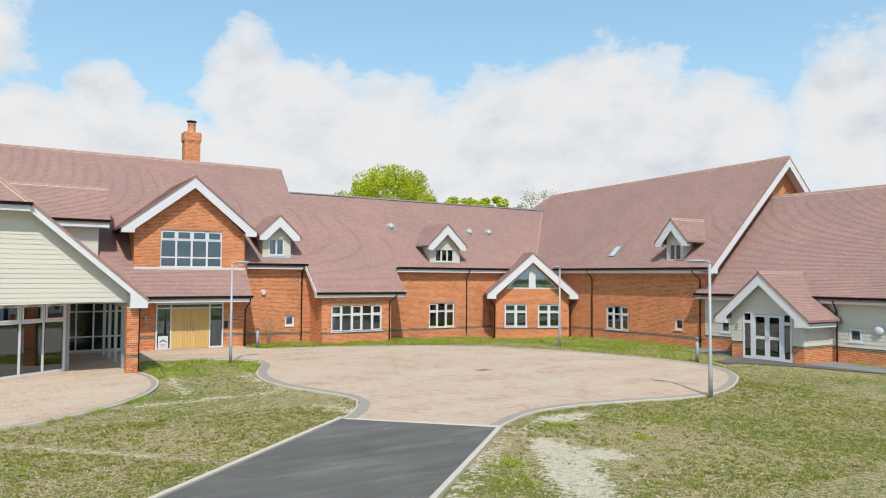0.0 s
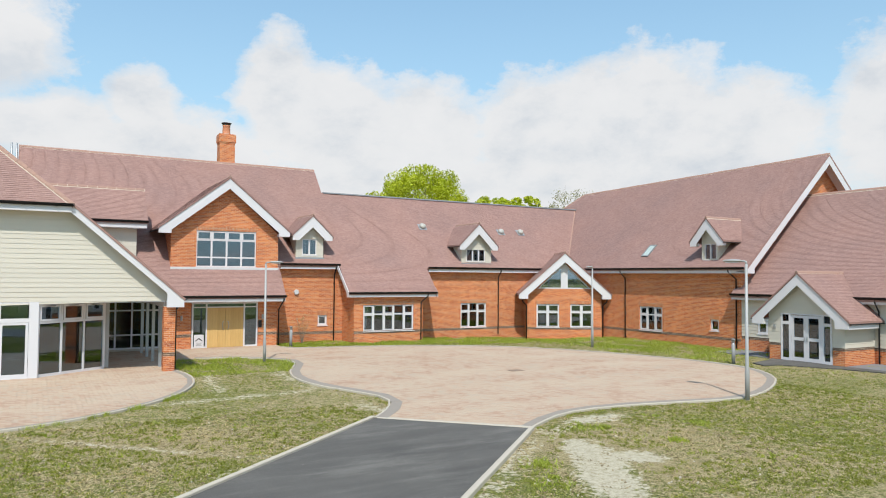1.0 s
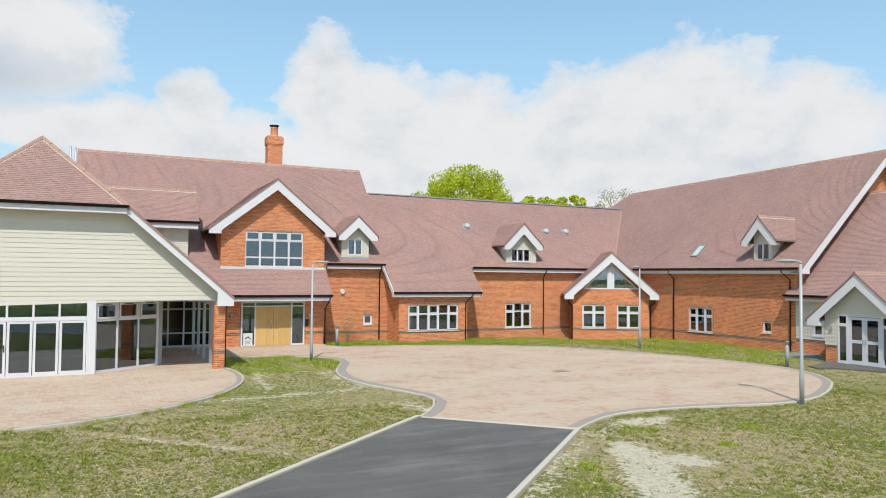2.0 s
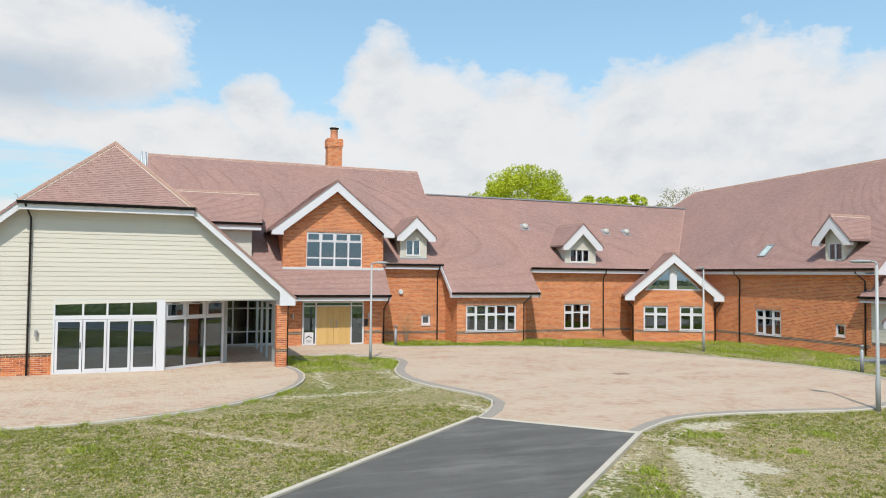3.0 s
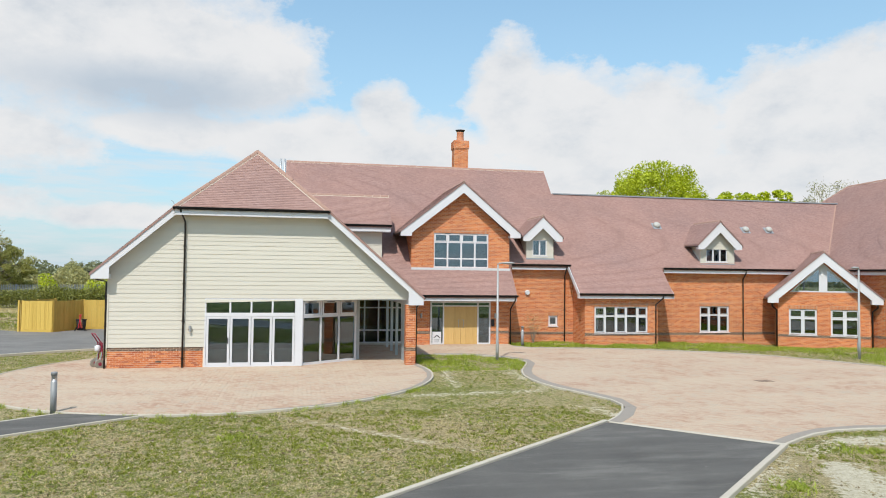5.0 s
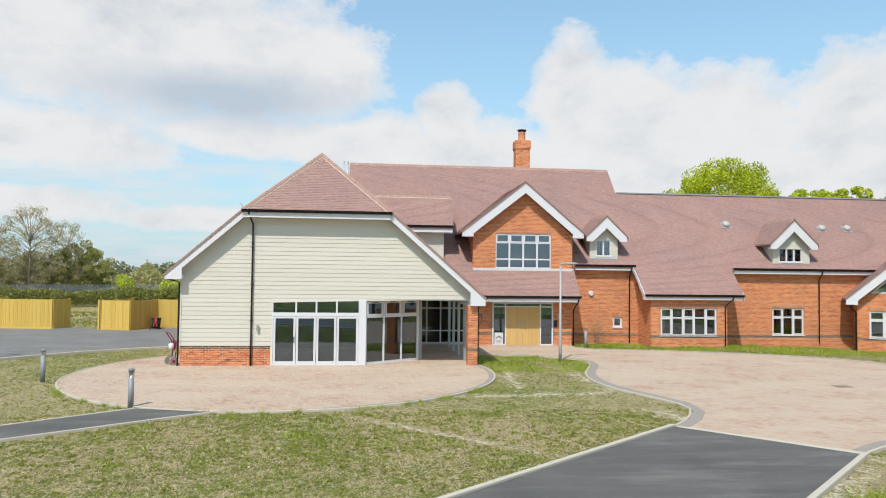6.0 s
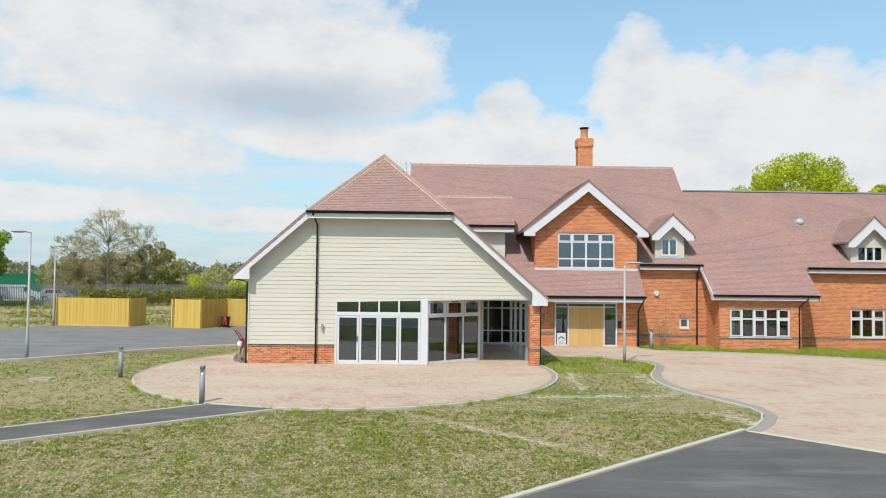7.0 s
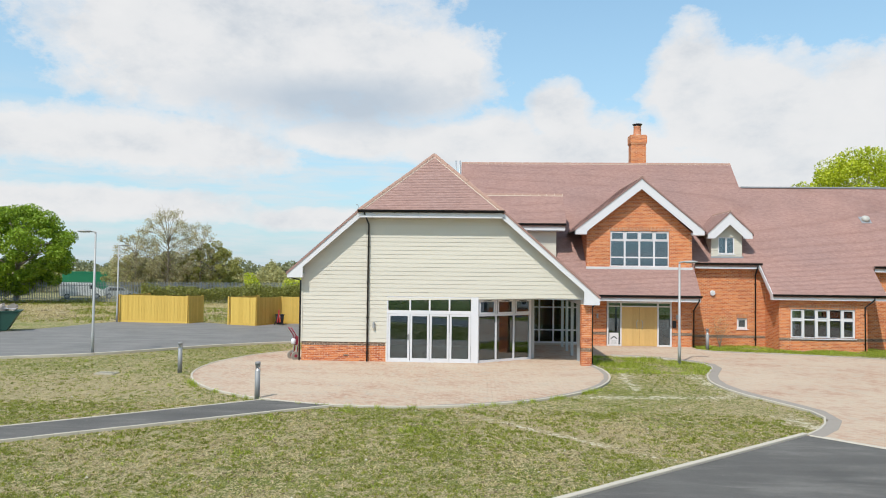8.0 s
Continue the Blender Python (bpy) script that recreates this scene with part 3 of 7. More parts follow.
def ridge_tiles(parent, a, b, size=0.45, w=0.088):
    """Angled ridge tiles end to end from a to b, one object each on one mesh."""
    global RIDGE_BIT
    a, b = Vector(a), Vector(b)
    n = max(1, round((b - a).length / size))
    step = (b - a) / n
    d = step.normalized()
    side = d.cross(Vector((0, 0, 1))).normalized()
    upv = side.cross(d)
    if RIDGE_BIT is None:
        bm = bmesh.new()
        prof = [(-w, -0.085), (-w * 0.72, -0.03), (-w * 0.3, 0.018), (0, 0.03), (w * 0.3, 0.018), (w * 0.72, -0.03), (w, -0.085), (w * 0.9, -0.11), (0, -0.02), (-w * 0.9, -0.11)]
        p = [bm.verts.new((0, x, z)) for x, z in prof]
        q = [bm.verts.new((1, x, z + 0.004)) for x, z in prof]
        for i in range(len(p)):
            j = (i + 1) % len(p)
            bm.faces.new((p[i], p[j], q[j], q[i]))
        bm.faces.new(p[::-1])
        bm.faces.new(q)
        bmesh.ops.recalc_face_normals(bm, faces=bm.faces)
        RIDGE_BIT = bpy.data.meshes.new("ridge_tile")
        bm.to_mesh(RIDGE_BIT)
        bm.free()
        RIDGE_BIT.materials.append(RIDGE)
    bed = bmesh.new()
    prof = [(-w * 1.08, -0.125), (-w * 1.0, -0.098), (-w * 0.25, -0.006), (0, 0.012), (w * 0.25, -0.006), (w * 1.0, -0.098), (w * 1.08, -0.125)]
    m0 = Matrix((d, side, upv)).transposed().to_4x4()
    m0.translation = a + upv * 0.05
    p = [bed.verts.new(m0 @ Vector((0, x, z))) for x, z in prof]
    q = [bed.verts.new(m0 @ Vector(((b - a).length, x, z))) for x, z in prof]
    for i in range(len(p)):
        j = (i + 1) % len(p)
        bed.faces.new((p[i], p[j], q[j], q[i]))
    bed.faces.new(p[::-1])
    bed.faces.new(q)
    part("mortar_bed", bed, MORTAR, parent)
    for i in range(n):
        ob = new("ridge_tile", RIDGE_BIT)
        m = Matrix((d, side, upv)).transposed().to_4x4()
        lift_ = random.uniform(-0.006, 0.006)
        ob.matrix_basis = Matrix.Translation(a + step * i + upv * (0.05 + lift_)) @ m @ Matrix.Diagonal((step.length * 0.955, 1, 1, 1))
        ob.parent = parent


def gable_roof(parent, M, xl, xr, xc, za, zl, yf, yb, wall_y, bd=0.5, kw=0.55, kh=0.3, ridge=True, mat_=None, eave_gutter=True, zr=None):
    """A pitched roof with its gable to the front: slabs, white barge boards with boxed ends, soffits, ridge tiles."""
    zr = zl if zr is None else zr
    roof = None
    for side, xe, ze in ((-1, xl, zl), (1, xr, zr)):
        s = (za - ze) / abs(xc - xe)
        t = 0.09
        over = 0.05
        slab = [(xc, za), (xe + side * over, ze - over * s), (xe + side * over, ze - over * s + t), (xc, za + t)]
        r = part("roof" if roof is None else "roof_slope", prism(slab, yf - 0.035, yb), mat_ or TILE, parent if roof is None else roof, "", M)
        roof = roof or r
        xi = xe - side * kw
        zi = za - bd - s * abs(xc - xi)
        poly = [(xe, ze - 0.01), (xc, za - 0.01), (xc, za - bd), (xi, max(zi, ze - kh + 0.01)), (xi, ze - kh), (xe, ze - kh)]
        part("barge_board", prism(poly, yf, yf + 0.03), WHITE, parent, "", M)
        soff = [(xe, ze - 0.05), (xc, za - 0.05), (xc, za - 0.09), (xe, ze - 0.09)]
        part("soffit", prism(soff, yf + 0.031, wall_y + 0.02), WHITE, parent, "", M)
        a, b_ = sorted((xe, xi))
        part("boxed_end", box(a + 0.012, b_ - 0.012, yf + 0.031, wall_y - 0.002, ze - kh + 0.004, ze - 0.1), WHITE, parent, "", M)
        if eave_gutter:
            gy = [(xe + side * 0.055 + 0.05 * math.cos(k * math.pi / 5), ze - over * s - 0.01 - 0.05 * math.sin(k * math.pi / 5)) for k in range(6)]
            part("gutter", prism(gy, yf + 0.02, yb - 0.02), BLACK, parent, "", M)
    if ridge:
        ridge_tiles(roof, M @ Vector((xc, yf - 0.03, za + 0.07)), M @ Vector((xc, yb, za + 0.07)))
    return roof


def boards(parent, M, spans, y=0.0, pitch=0.178):
    """Lapped weatherboards: spans(z) gives the stretches of x that a board at height z covers."""
    for z, pieces in spans:
        for x0, x1, x0t, x1t in pieces:
            if x1 - x0 < 0.05 and x1t - x0t < 0.05:
                continue
            bm = bmesh.new()
            lo, hi = z, z + pitch + 0.02
            f = [bm.verts.new(p) for p in ((x0, y - 0.028, lo), (x1, y - 0.028, lo), (x1t, y - 0.014, hi), (x0t, y - 0.014, hi))]
            k = [bm.verts.new(p) for p in ((x0, y - 0.001, lo), (x1, y - 0.001, lo), (x1t, y - 0.001, hi), (x0t, y - 0.001, hi))]
            bm.faces.new(f)
            bm.faces.new(k[::-1])
            for i in range(4):
                j = (i + 1) % 4
                bm.faces.new((f[i], k[i], k[j], f[j]))
            part("board", bm, CLAD, parent, "", M)


def cut_spans(z0, z1, left, right, holes, pitch=0.178):
    """Board stretches between left(z) and right(z), broken by holes (x0, x1, z0, z1)."""
    out = []
    z = z0
    while z < z1 - 0.02:
        top = min(z + pitch, z1)
        mid = (z + top) / 2
        cuts = sorted((h[0], h[1]) for h in holes if h[2] < mid < h[3])
        a, at = left(z), left(top)
        pieces = []
        for c0, c1 in cuts:
            if c0 > a:
                pieces.append((a, c0, at, c0))
            a = at = c1
        b, bt = right(z), right(top)
        if b > a or bt > at:
            pieces.append((a, max(a, b), at, max(at, bt)))
        out.append((z, pieces))
        z += pitch
    return out


# ---- ground ----
def smooth_loop(pts, n=6, closed=False):
    """A smooth line through plan points."""
    p = [Vector((*q, 0)) for q in pts]
    out = []
    m = len(p)
    for i in range(m if closed else m - 1):
        a, b = p[i], p[(i + 1) % m]
        z = p[(i - 1) % m] if closed or i > 0 else a
        c = p[(i + 2) % m] if closed or i < m - 2 else b
        for k in range(n):
            t = k / n
            q = 0.5 * ((2 * a) + (b - z) * t + (2 * z - 5 * a + 4 * b - c) * t * t + (3 * a - z - 3 * b + c) * t ** 3)
            out.append((q.x, q.y))
    if not closed:
        out.append(pts[-1])
    return out


def slab(name, outline, z, mat_, label, category, parent=None, thick=0.12):
    ob = part(name, sheet(outline, [], lambda x, y: (x, y, z), thick, (0, 0, -1)), mat_, parent)
    if parent is None:
        tagged(ob, label, category, kind="structure")
    return ob


def edging(name, line, z, width, height, mat_, parent=None, piece=0.9, offset=0.0):
    """Kerb stones end to end along a plan line; the line is their inner edge."""
    pts = [Vector((*p, 0)) for p in line]
    run, total = [0.0], 0.0
    for a, b in zip(pts, pts[1:]):
        total += (b - a).length
        run.append(total)

    def at(s):
        s = min(max(s, 0), total)
        i = max(k for k in range(len(run)) if run[k] <= s + 1e-9)
        i = min(i, len(pts) - 2)
        d = (pts[i + 1] - pts[i])
        p = pts[i] + d * ((s - run[i]) / max(d.length, 1e-6))
        w = d.normalized()
        return p, Vector((w.y, -w.x, 0))
    n = max(1, round(total / piece))
    for i in range(n):
        s0, s1 = total * i / n + 0.004, total * (i + 1) / n - 0.004
        (p, u), (q, v) = at(s0), at(s1)
        bm = bmesh.new()
        zz = z + random.uniform(-0.003, 0.003)
        ring = []
        for c, o in ((p, u), (q, v)):
            e = 0.012
            ring.append([bm.verts.new((*(c + o * (offset + k)).xy, h)) for k, h in ((0, zz - height), (0, zz - e), (e, zz), (width - e, zz), (width, zz - e), (width, zz - height))])
        a, b = ring
        for k in range(6):
            j = (k + 1) % 6
            bm.faces.new((a[k], a[j], b[j], b[k]))
        bm.faces.new(a[::-1])
        bm.faces.new(b)
        part(name, bm, mat_, parent)


FORECOURT_L = [(8.02, 17.51), (8.62, 18.15), (9.33, 19.26), (9.6, 20.12), (9.5, 20.9), (9.1, 22.12), (8.6, 23.6), (8.46, 25.62), (8.87, 27.49), (9.55, 29.09), (9.95, 30.4), (9.6, 31.6), (8.3, 32.9), (6.6, 33.5), (5.3, 33.0), (4.9, 31.5), (4.95, 30.1)]
FORECOURT_R = [(11.4, 36.9), (12.0, 36.1), (13.4, 35.75), (16.39, 35.03), (21.4, 32.64), (23.8, 29.9), (25.12, 27.4), (26.14, 24.63), (26.69, 21.68), (26.45, 19.58), (25.35, 17.9), (24.0, 16.75), (21.6, 15.45), (19.64, 14.95), (18.27, 15.1), (16.08, 15.6), (14.08, 15.8), (12.93, 15.61), (11.98, 15.17), (11.31, 14.72), (10.95, 14.53)]
line_l, line_r = smooth_loop(FORECOURT_L), smooth_loop(FORECOURT_R)
TERRACE = (-2.83, 27.9, 7.9)
ground_grid = bmesh.new()


def ground_height(x, y):
    return -0.012 + 0.02 * noise.noise(Vector((x * 0.35, y * 0.35, 0))) + 0.012 * noise.noise(Vector((x * 1.3, y * 1.3, 3))) - 0.02 - 0.27 * math.exp(-((x - 29) ** 2 / 45 + (y - 38) ** 2 / 14))


gx = [-2500, -900, -300, -140, -80] + [-60 + i * 0.8 for i in range(138)] + [60, 90, 160, 400, 1000, 2500]
gy = [-900, -200, -60, -20] + [-8 + i * 0.8 for i in range(110)] + [90, 110, 150, 220, 400, 900, 2000, 4000]
rows_ = [[ground_grid.verts.new((x, y, ground_height(x, y) if -60 <= x <= 50 and -8 <= y <= 80 else -0.03)) for x in gx] for y in gy]
for r0, r1 in zip(rows_, rows_[1:]):
    for i in range(len(gx) - 1):
        ground_grid.faces.new((r0[i], r0[i + 1], r1[i + 1], r1[i]))
tagged(part("ground", ground_grid, LAWN, smooth=True), "patchy new lawn with dry straw and bare soil", "ground", kind="structure")

forecourt = slab("forecourt_paving", line_l + [(4.9, 29.9), (4.4, 31.0), (2.4, 31.6), (2.4, 38.3), (11.4, 38.3)] + line_r, 0.020, PAVE, "buff and red block paving of a turning circle", "paving")
edging("kerb_stone", line_l[:80][::-1], 0.036, 0.065, 0.15, KERB, forecourt)
edging("kerb_stone", line_r[::-1], 0.036, 0.065, 0.15, KERB, forecourt)
edging("sett_course", line_l[:80][::-1], 0.033, 0.34, 0.1, SETT, forecourt, 1.2, -0.35)
edging("sett_course", line_r[::-1], 0.033, 0.27, 0.1, SETT, forecourt, 1.2, -0.28)
tcx, tcy, tr_ = TERRACE
ring = [(tcx + tr_ * math.cos(radians(a)), tcy + tr_ * math.sin(radians(a))) for a in range(-350, 13, 3)]
terrace = slab("terrace_paving", ring[:-1], 0.017, PAVE, "round terrace of buff and red block paving", "paving")
arc = [(tcx + tr_ * math.cos(radians(a)), tcy + tr_ * math.sin(radians(a))) for a in range(13, -222, -3)]
edging("kerb_stone", arc[::-1], 0.04, 0.07, 0.15, KERB, terrace)
edging("sett_course", arc[::-1][48:], 0.031, 0.17, 0.1, SETT, terrace, 1.2, -0.18)
drive = slab("driveway", [(8.02, 17.51), (10.95, 14.53), (-8.6, -3.0), (-13.5, -0.4)], 0.012, TARMAC, "new black tarmac driveway", "road")
edging("kerb_stone", [(8.02, 17.53), (-13.5, -0.4)][::-1], 0.06, 0.125, 0.25, KERB, drive, 0.915, -0.125)
edging("kerb_stone", [(10.95, 14.53), (-8.6, -3.0)], 0.06, 0.125, 0.25, KERB, drive, 0.915, -0.125)
edging("channel_stone", [(8.06, 17.5), (10.97, 14.56)], 0.034, 0.14, 0.15, KERB, drive, 0.6, -0.07)
path = slab("footpath", [(-6.3, 20.6), (-4.06, 20.05), (-6.5, 18.25), (-12.5, 13.65), (-22.5, 6.0), (-23.5, 7.2), (-13.4, 14.85), (-9.6, 17.85)], 0.014, TARMAC, "narrow black tarmac footpath", "path")
edging("edging_stone", [(-4.06, 20.05), (-6.5, 18.25), (-12.5, 13.65), (-22.5, 6.0)], 0.035, 0.05, 0.15, KERB, path, 0.915, -0.05)
edging("edging_stone", [(-23.5, 7.2), (-13.4, 14.85), (-9.6, 17.85), (-6.3, 20.6)], 0.035, 0.05, 0.15, KERB, path, 0.915, -0.05)
CAR_NEAR = [(-60, 8), (-40, 18), (-27, 24.9), (-19.98, 28.81), (-16.92, 30.5), (-12.67, 35.0), (-9.45, 37.0), (-6.5, 38.2), (-3, 40)]
CAR_FAR = [(-8, 60), (-13.0, 50.5), (-17.02, 48.6), (-19.75, 49.8), (-25.4, 49.2), (-26.9, 43.8), (-29, 39.0), (-36, 33.0), (-60, 22)]
near_line = smooth_loop(CAR_NEAR)
car_park = slab("car_park_road", near_line + [(-2, 60)] + smooth_loop(CAR_FAR), 0.005, ROAD, "grey tarmac car park road", "road")
edging("kerb_stone", near_line, 0.09, 0.125, 0.25, KERB, car_park, 0.915, 0.0)
side_path = slab("side_footpath", [(27.9, 20.0), (28.7, 19.85), (29.8, 17.6), (30.72, 14.6), (33, 6), (34.5, 6), (32.0, 15.0), (31.2, 17.9), (30.7, 21.6), (29.9, 21.2), (28.3, 20.85)], 0.016, TARMAC, "narrow dark tarmac footpath to the side porch", "path")
drain = slab("drain_cover", rect(16.7, 17.3, 23.3, 23.75), 0.032, BAND, "grey metal drain cover in the paving", "drain cover", thick=0.05)

# ---- clad wing with the half-hipped roof ----
WX, WS, WZ, WY = -1.95, 0.88, 9.09, 29.8         # ridge line, slope, ridge height, front wall
MW = frame_at(0, WY)
wing = thing("clad_wing", "sage weatherboarded wing with half-hipped clay tile roof", "building")


def wing_z(x):
    return WZ - WS * abs(x - WX)


HIP_X0, HIP_X1 = WX - 3.05, WX + 3.05
OPEN = (-3.77, 2.45)
plinth = wall(wing, "brick_plinth", MW, rect(-7.42, -3.79, -0.1, 0.82), [], BRICK_BED)
part("air_brick", box(-5.62, -5.4, -0.016, 0.02, 0.23, 0.29), BAND, wing, "", MW)
wall(wing, "wall", MW, [(-7.42, 0.82), (-3.79, 0.82), (-3.79, 2.81), (4.5, 2.81), (4.5, wing_z(4.5) - 0.12), (HIP_X1, 6.3), (HIP_X0, 6.3), (-7.42, wing_z(-7.42) - 0.12)], [], CLAD, 0.25)
boards(wing, MW, cut_spans(0.83, 6.3, lambda z: max(-7.44, WX - (WZ - 0.16 - z) / WS), lambda z: (-3.79 if z < 2.78 else min(4.62, WX + (WZ - 0.16 - z) / WS)), []))
part("corner_trim", box(-7.47, -7.4, -0.045, 0.03, 0.82, wing_z(-7.42) - 0.15), CLAD, wing, "", MW)
part("side_wall", box(-7.42, -7.12, WY + 0.3, 46, -0.1, 3.9), BRICK, wing)
part("rear_wall", box(-7.42, 2.6, 46, 46.3, -0.1, 3.4), BRICK, wing)
part("return_wall", box(2.3, 2.6, 31.75, 38.2, -0.1, 3.4), ROOM, wing)
# soffit board over the recess
part("soffit", box(-3.79, 4.9, WY + 0.01, 38.0, 2.74, 2.8), WHITE, wing)
part("floor_slab", sheet([(-7.1, WY + 0.06), (0.1, WY + 0.06), (2.3, 31.6), (2.3, 46), (-7.1, 46)], [], lambda x, y: (x, y, 0.03), 0.12, (0, 0, -1)), FLOORING, wing)
part("partition", box(-7.1, 2.3, 36.5, 36.7, 0.03, 2.74), ROOM, wing)
part("ceiling", box(-7.1, -3.79, WY + 0.3, 36.5, 2.74, 2.8), WHITE, wing)

# sliding doors with top lights
screen = part("door_screen", box(-3.79, -3.73, -0.02, 0.07, 0.02, 2.8), WHITE, wing, "", MW)
part("post", box(-0.22, 0.09, -0.024, 0.09, 0.02, 2.8), WHITE, screen, "", MW)
part("head", box(-3.73, -0.22, -0.02, 0.07, 2.74, 2.8), WHITE, screen, "", MW)
part("head", box(-3.73, -0.22, -0.022, 0.07, 2.05, 2.2), WHITE, screen, "", MW)
part("threshold", box(-3.73, -0.22, -0.03, 0.09, 0.02, 0.07), WHITE, screen, "", MW)
BAYS = [-3.73, -2.80, -1.97, -1.13, -0.22]
for a, b in zip(BAYS, BAYS[1:]):
    if a > -3.7:
        part("bar", box(a - 0.035, a + 0.035, -0.02, 0.06, 2.2, 2.74), WHITE, screen, "", MW)
    part("pane", box(a + 0.03, b - 0.03, 0.02, 0.03, 2.2, 2.74), GLASS, screen, "", MW)
    s = 0.085
    l, r = a + 0.012, b - 0.012
    bm = box(l, l + s, -0.01, 0.05, 0.075, 2.045)
    box(r - s, r, -0.01, 0.05, 0.075, 2.045, bm)
    box(l + s, r - s, -0.01, 0.05, 0.075, 0.075 + 0.11, bm)
    box(l + s, r - s, -0.01, 0.05, 2.045 - s, 2.045, bm)
    leaf = part("door_leaf", bm, WHITE, screen, "", MW)
    part("pane", box(l + s, r - s, 0.015, 0.027, 0.185, 1.96), GLASS, screen, "", MW)
    if a < -3.7:
        hb_ = box(r - 0.075, r - 0.04, -0.035, -0.011, 0.95, 1.2)
        box(r - 0.17, r - 0.04, -0.06, -0.04, 1.12, 1.14, hb_)
        part("handle", hb_, BLACK, screen, "black lever handle", MW)
# angled glazed screen
ang = math.degrees(math.atan2(31.55 - 29.85, 2.45 - 0.12))
MA = pose(0.06, 29.86, 0, 0, 0, ang)
LA = math.hypot(2.38, 1.72)
glazed = part("angled_screen", box(0, LA, -0.02, 0.08, 0.02, 0.12), WHITE, wing, "", MA)
part("head", box(0, LA, -0.02, 0.07, 2.68, 2.74), WHITE, glazed, "", MA)
part("head", box(0, LA, -0.02, 0.07, 1.98, 2.06), WHITE, glazed, "", MA)
for i in range(4):
    x = LA * i / 3
    w0, w1 = (x, x + 0.07) if i == 0 else ((x - 0.1, x) if i == 3 else (x - 0.035, x + 0.035))
    part("post", box(w0, w1, -0.02, 0.08, 0.12, 2.68), WHITE, glazed, "", MA)
    # added pale fins behind the posts, standing in for reflections along the panes
    if i:
        part("reveal", box(w0 + 0.015, w1 - 0.015, 0.081, 0.30, 0.12, 1.98), WHITE, glazed, "", MA)
    if i < 3:
        l, r = x + 0.04, x + LA / 3 - 0.04
        part("pane", box(l, r, 0.02, 0.032, 0.12, 1.98), GLASS, glazed, "", MA)
        bm = box(l + 0.03, l + 0.09, -0.04, 0.05, 2.07, 2.67)
        box(r - 0.09, r - 0.03, -0.04, 0.05, 2.07, 2.67, bm)
        box(l + 0.09, r - 0.09, -0.04, 0.05, 2.07, 2.14, bm)
        box(l + 0.09, r - 0.09, -0.04, 0.05, 2.59, 2.67, bm)
        part("sash", bm, WHITE, glazed, "", MA)
        part("pane", box(l + 0.09, r - 0.09, 0.0, 0.012, 2.14, 2.59), GLASS, glazed, "", MA)
        part("vent", box((l + r) / 2 - 0.2, (l + r) / 2 + 0.2, -0.055, -0.041, 2.615, 2.645), BLACK, glazed, "", MA)
# wing roof
zt = 0.02
MI = Matrix.Identity(4)
HIPY = 29.38
apex = (WX, 31.55, WZ)
wing_roof = part("roof", sheet([(HIPY - 0.03, HIP_X0), (46.3, HIP_X0), (46.3, WX), (31.55, WX)], [], lambda y, x: (x, y, wing_z(x) + zt), 0.1, (0, 0, -1)), TILE, wing)
part("roof_slope", sheet([(HIPY - 0.03, HIP_X1), (46.3, HIP_X1), (46.3, WX), (31.55, WX)], [], lambda y, x: (x, y, wing_z(x) + zt), 0.1, (0, 0, -1)), TILE, wing_roof)
part("roof_slope", sheet([(HIPY - 0.03, HIP_X0 + 0.001), (46.3, HIP_X0 + 0.001), (46.3, -8.03), (HIPY - 0.03, -8.03)], [], lambda y, x: (x, y, wing_z(x) + zt), 0.1, (0, 0, -1)), TILE, wing_roof)
part("roof_slope", sheet([(HIPY - 0.03, HIP_X1 - 0.001), (38.6, HIP_X1 - 0.001), (38.6, 5.13), (HIPY - 0.03, 5.13)], [], lambda y, x: (x, y, wing_z(x) + zt), 0.1, (0, 0, -1)), TILE, wing_roof)
hip_s = (WZ - 6.4) / (31.55 - HIPY)
part("hip_slope", sheet([(HIP_X0, HIPY - 0.05), (HIP_X1, HIPY - 0.05), (WX, 31.55)], [], lambda x, y: (x, y, 6.4 + (y - HIPY) * hip_s + zt), 0.1, (0, 0, -1)), TILE, wing_roof)
ridge_tiles(wing_roof, (HIP_X0, HIPY - 0.05, 6.36 + zt), (WX, 31.55, WZ + zt))
ridge_tiles(wing_roof, (HIP_X1, HIPY - 0.05, 6.36 + zt), (WX, 31.55, WZ + zt))
ridge_tiles(wing_roof, (WX, 31.55, WZ + zt), (WX, 46.2, WZ + zt))
gutter(wing, frame_at(0, HIPY), HIP_X0 + 0.05, HIP_X1 - 0.05, -0.06, 6.36, 0.26)
part("soffit", box(HIP_X0, HIP_X1, HIPY + 0.0, WY, 6.12, 6.15), WHITE, wing)
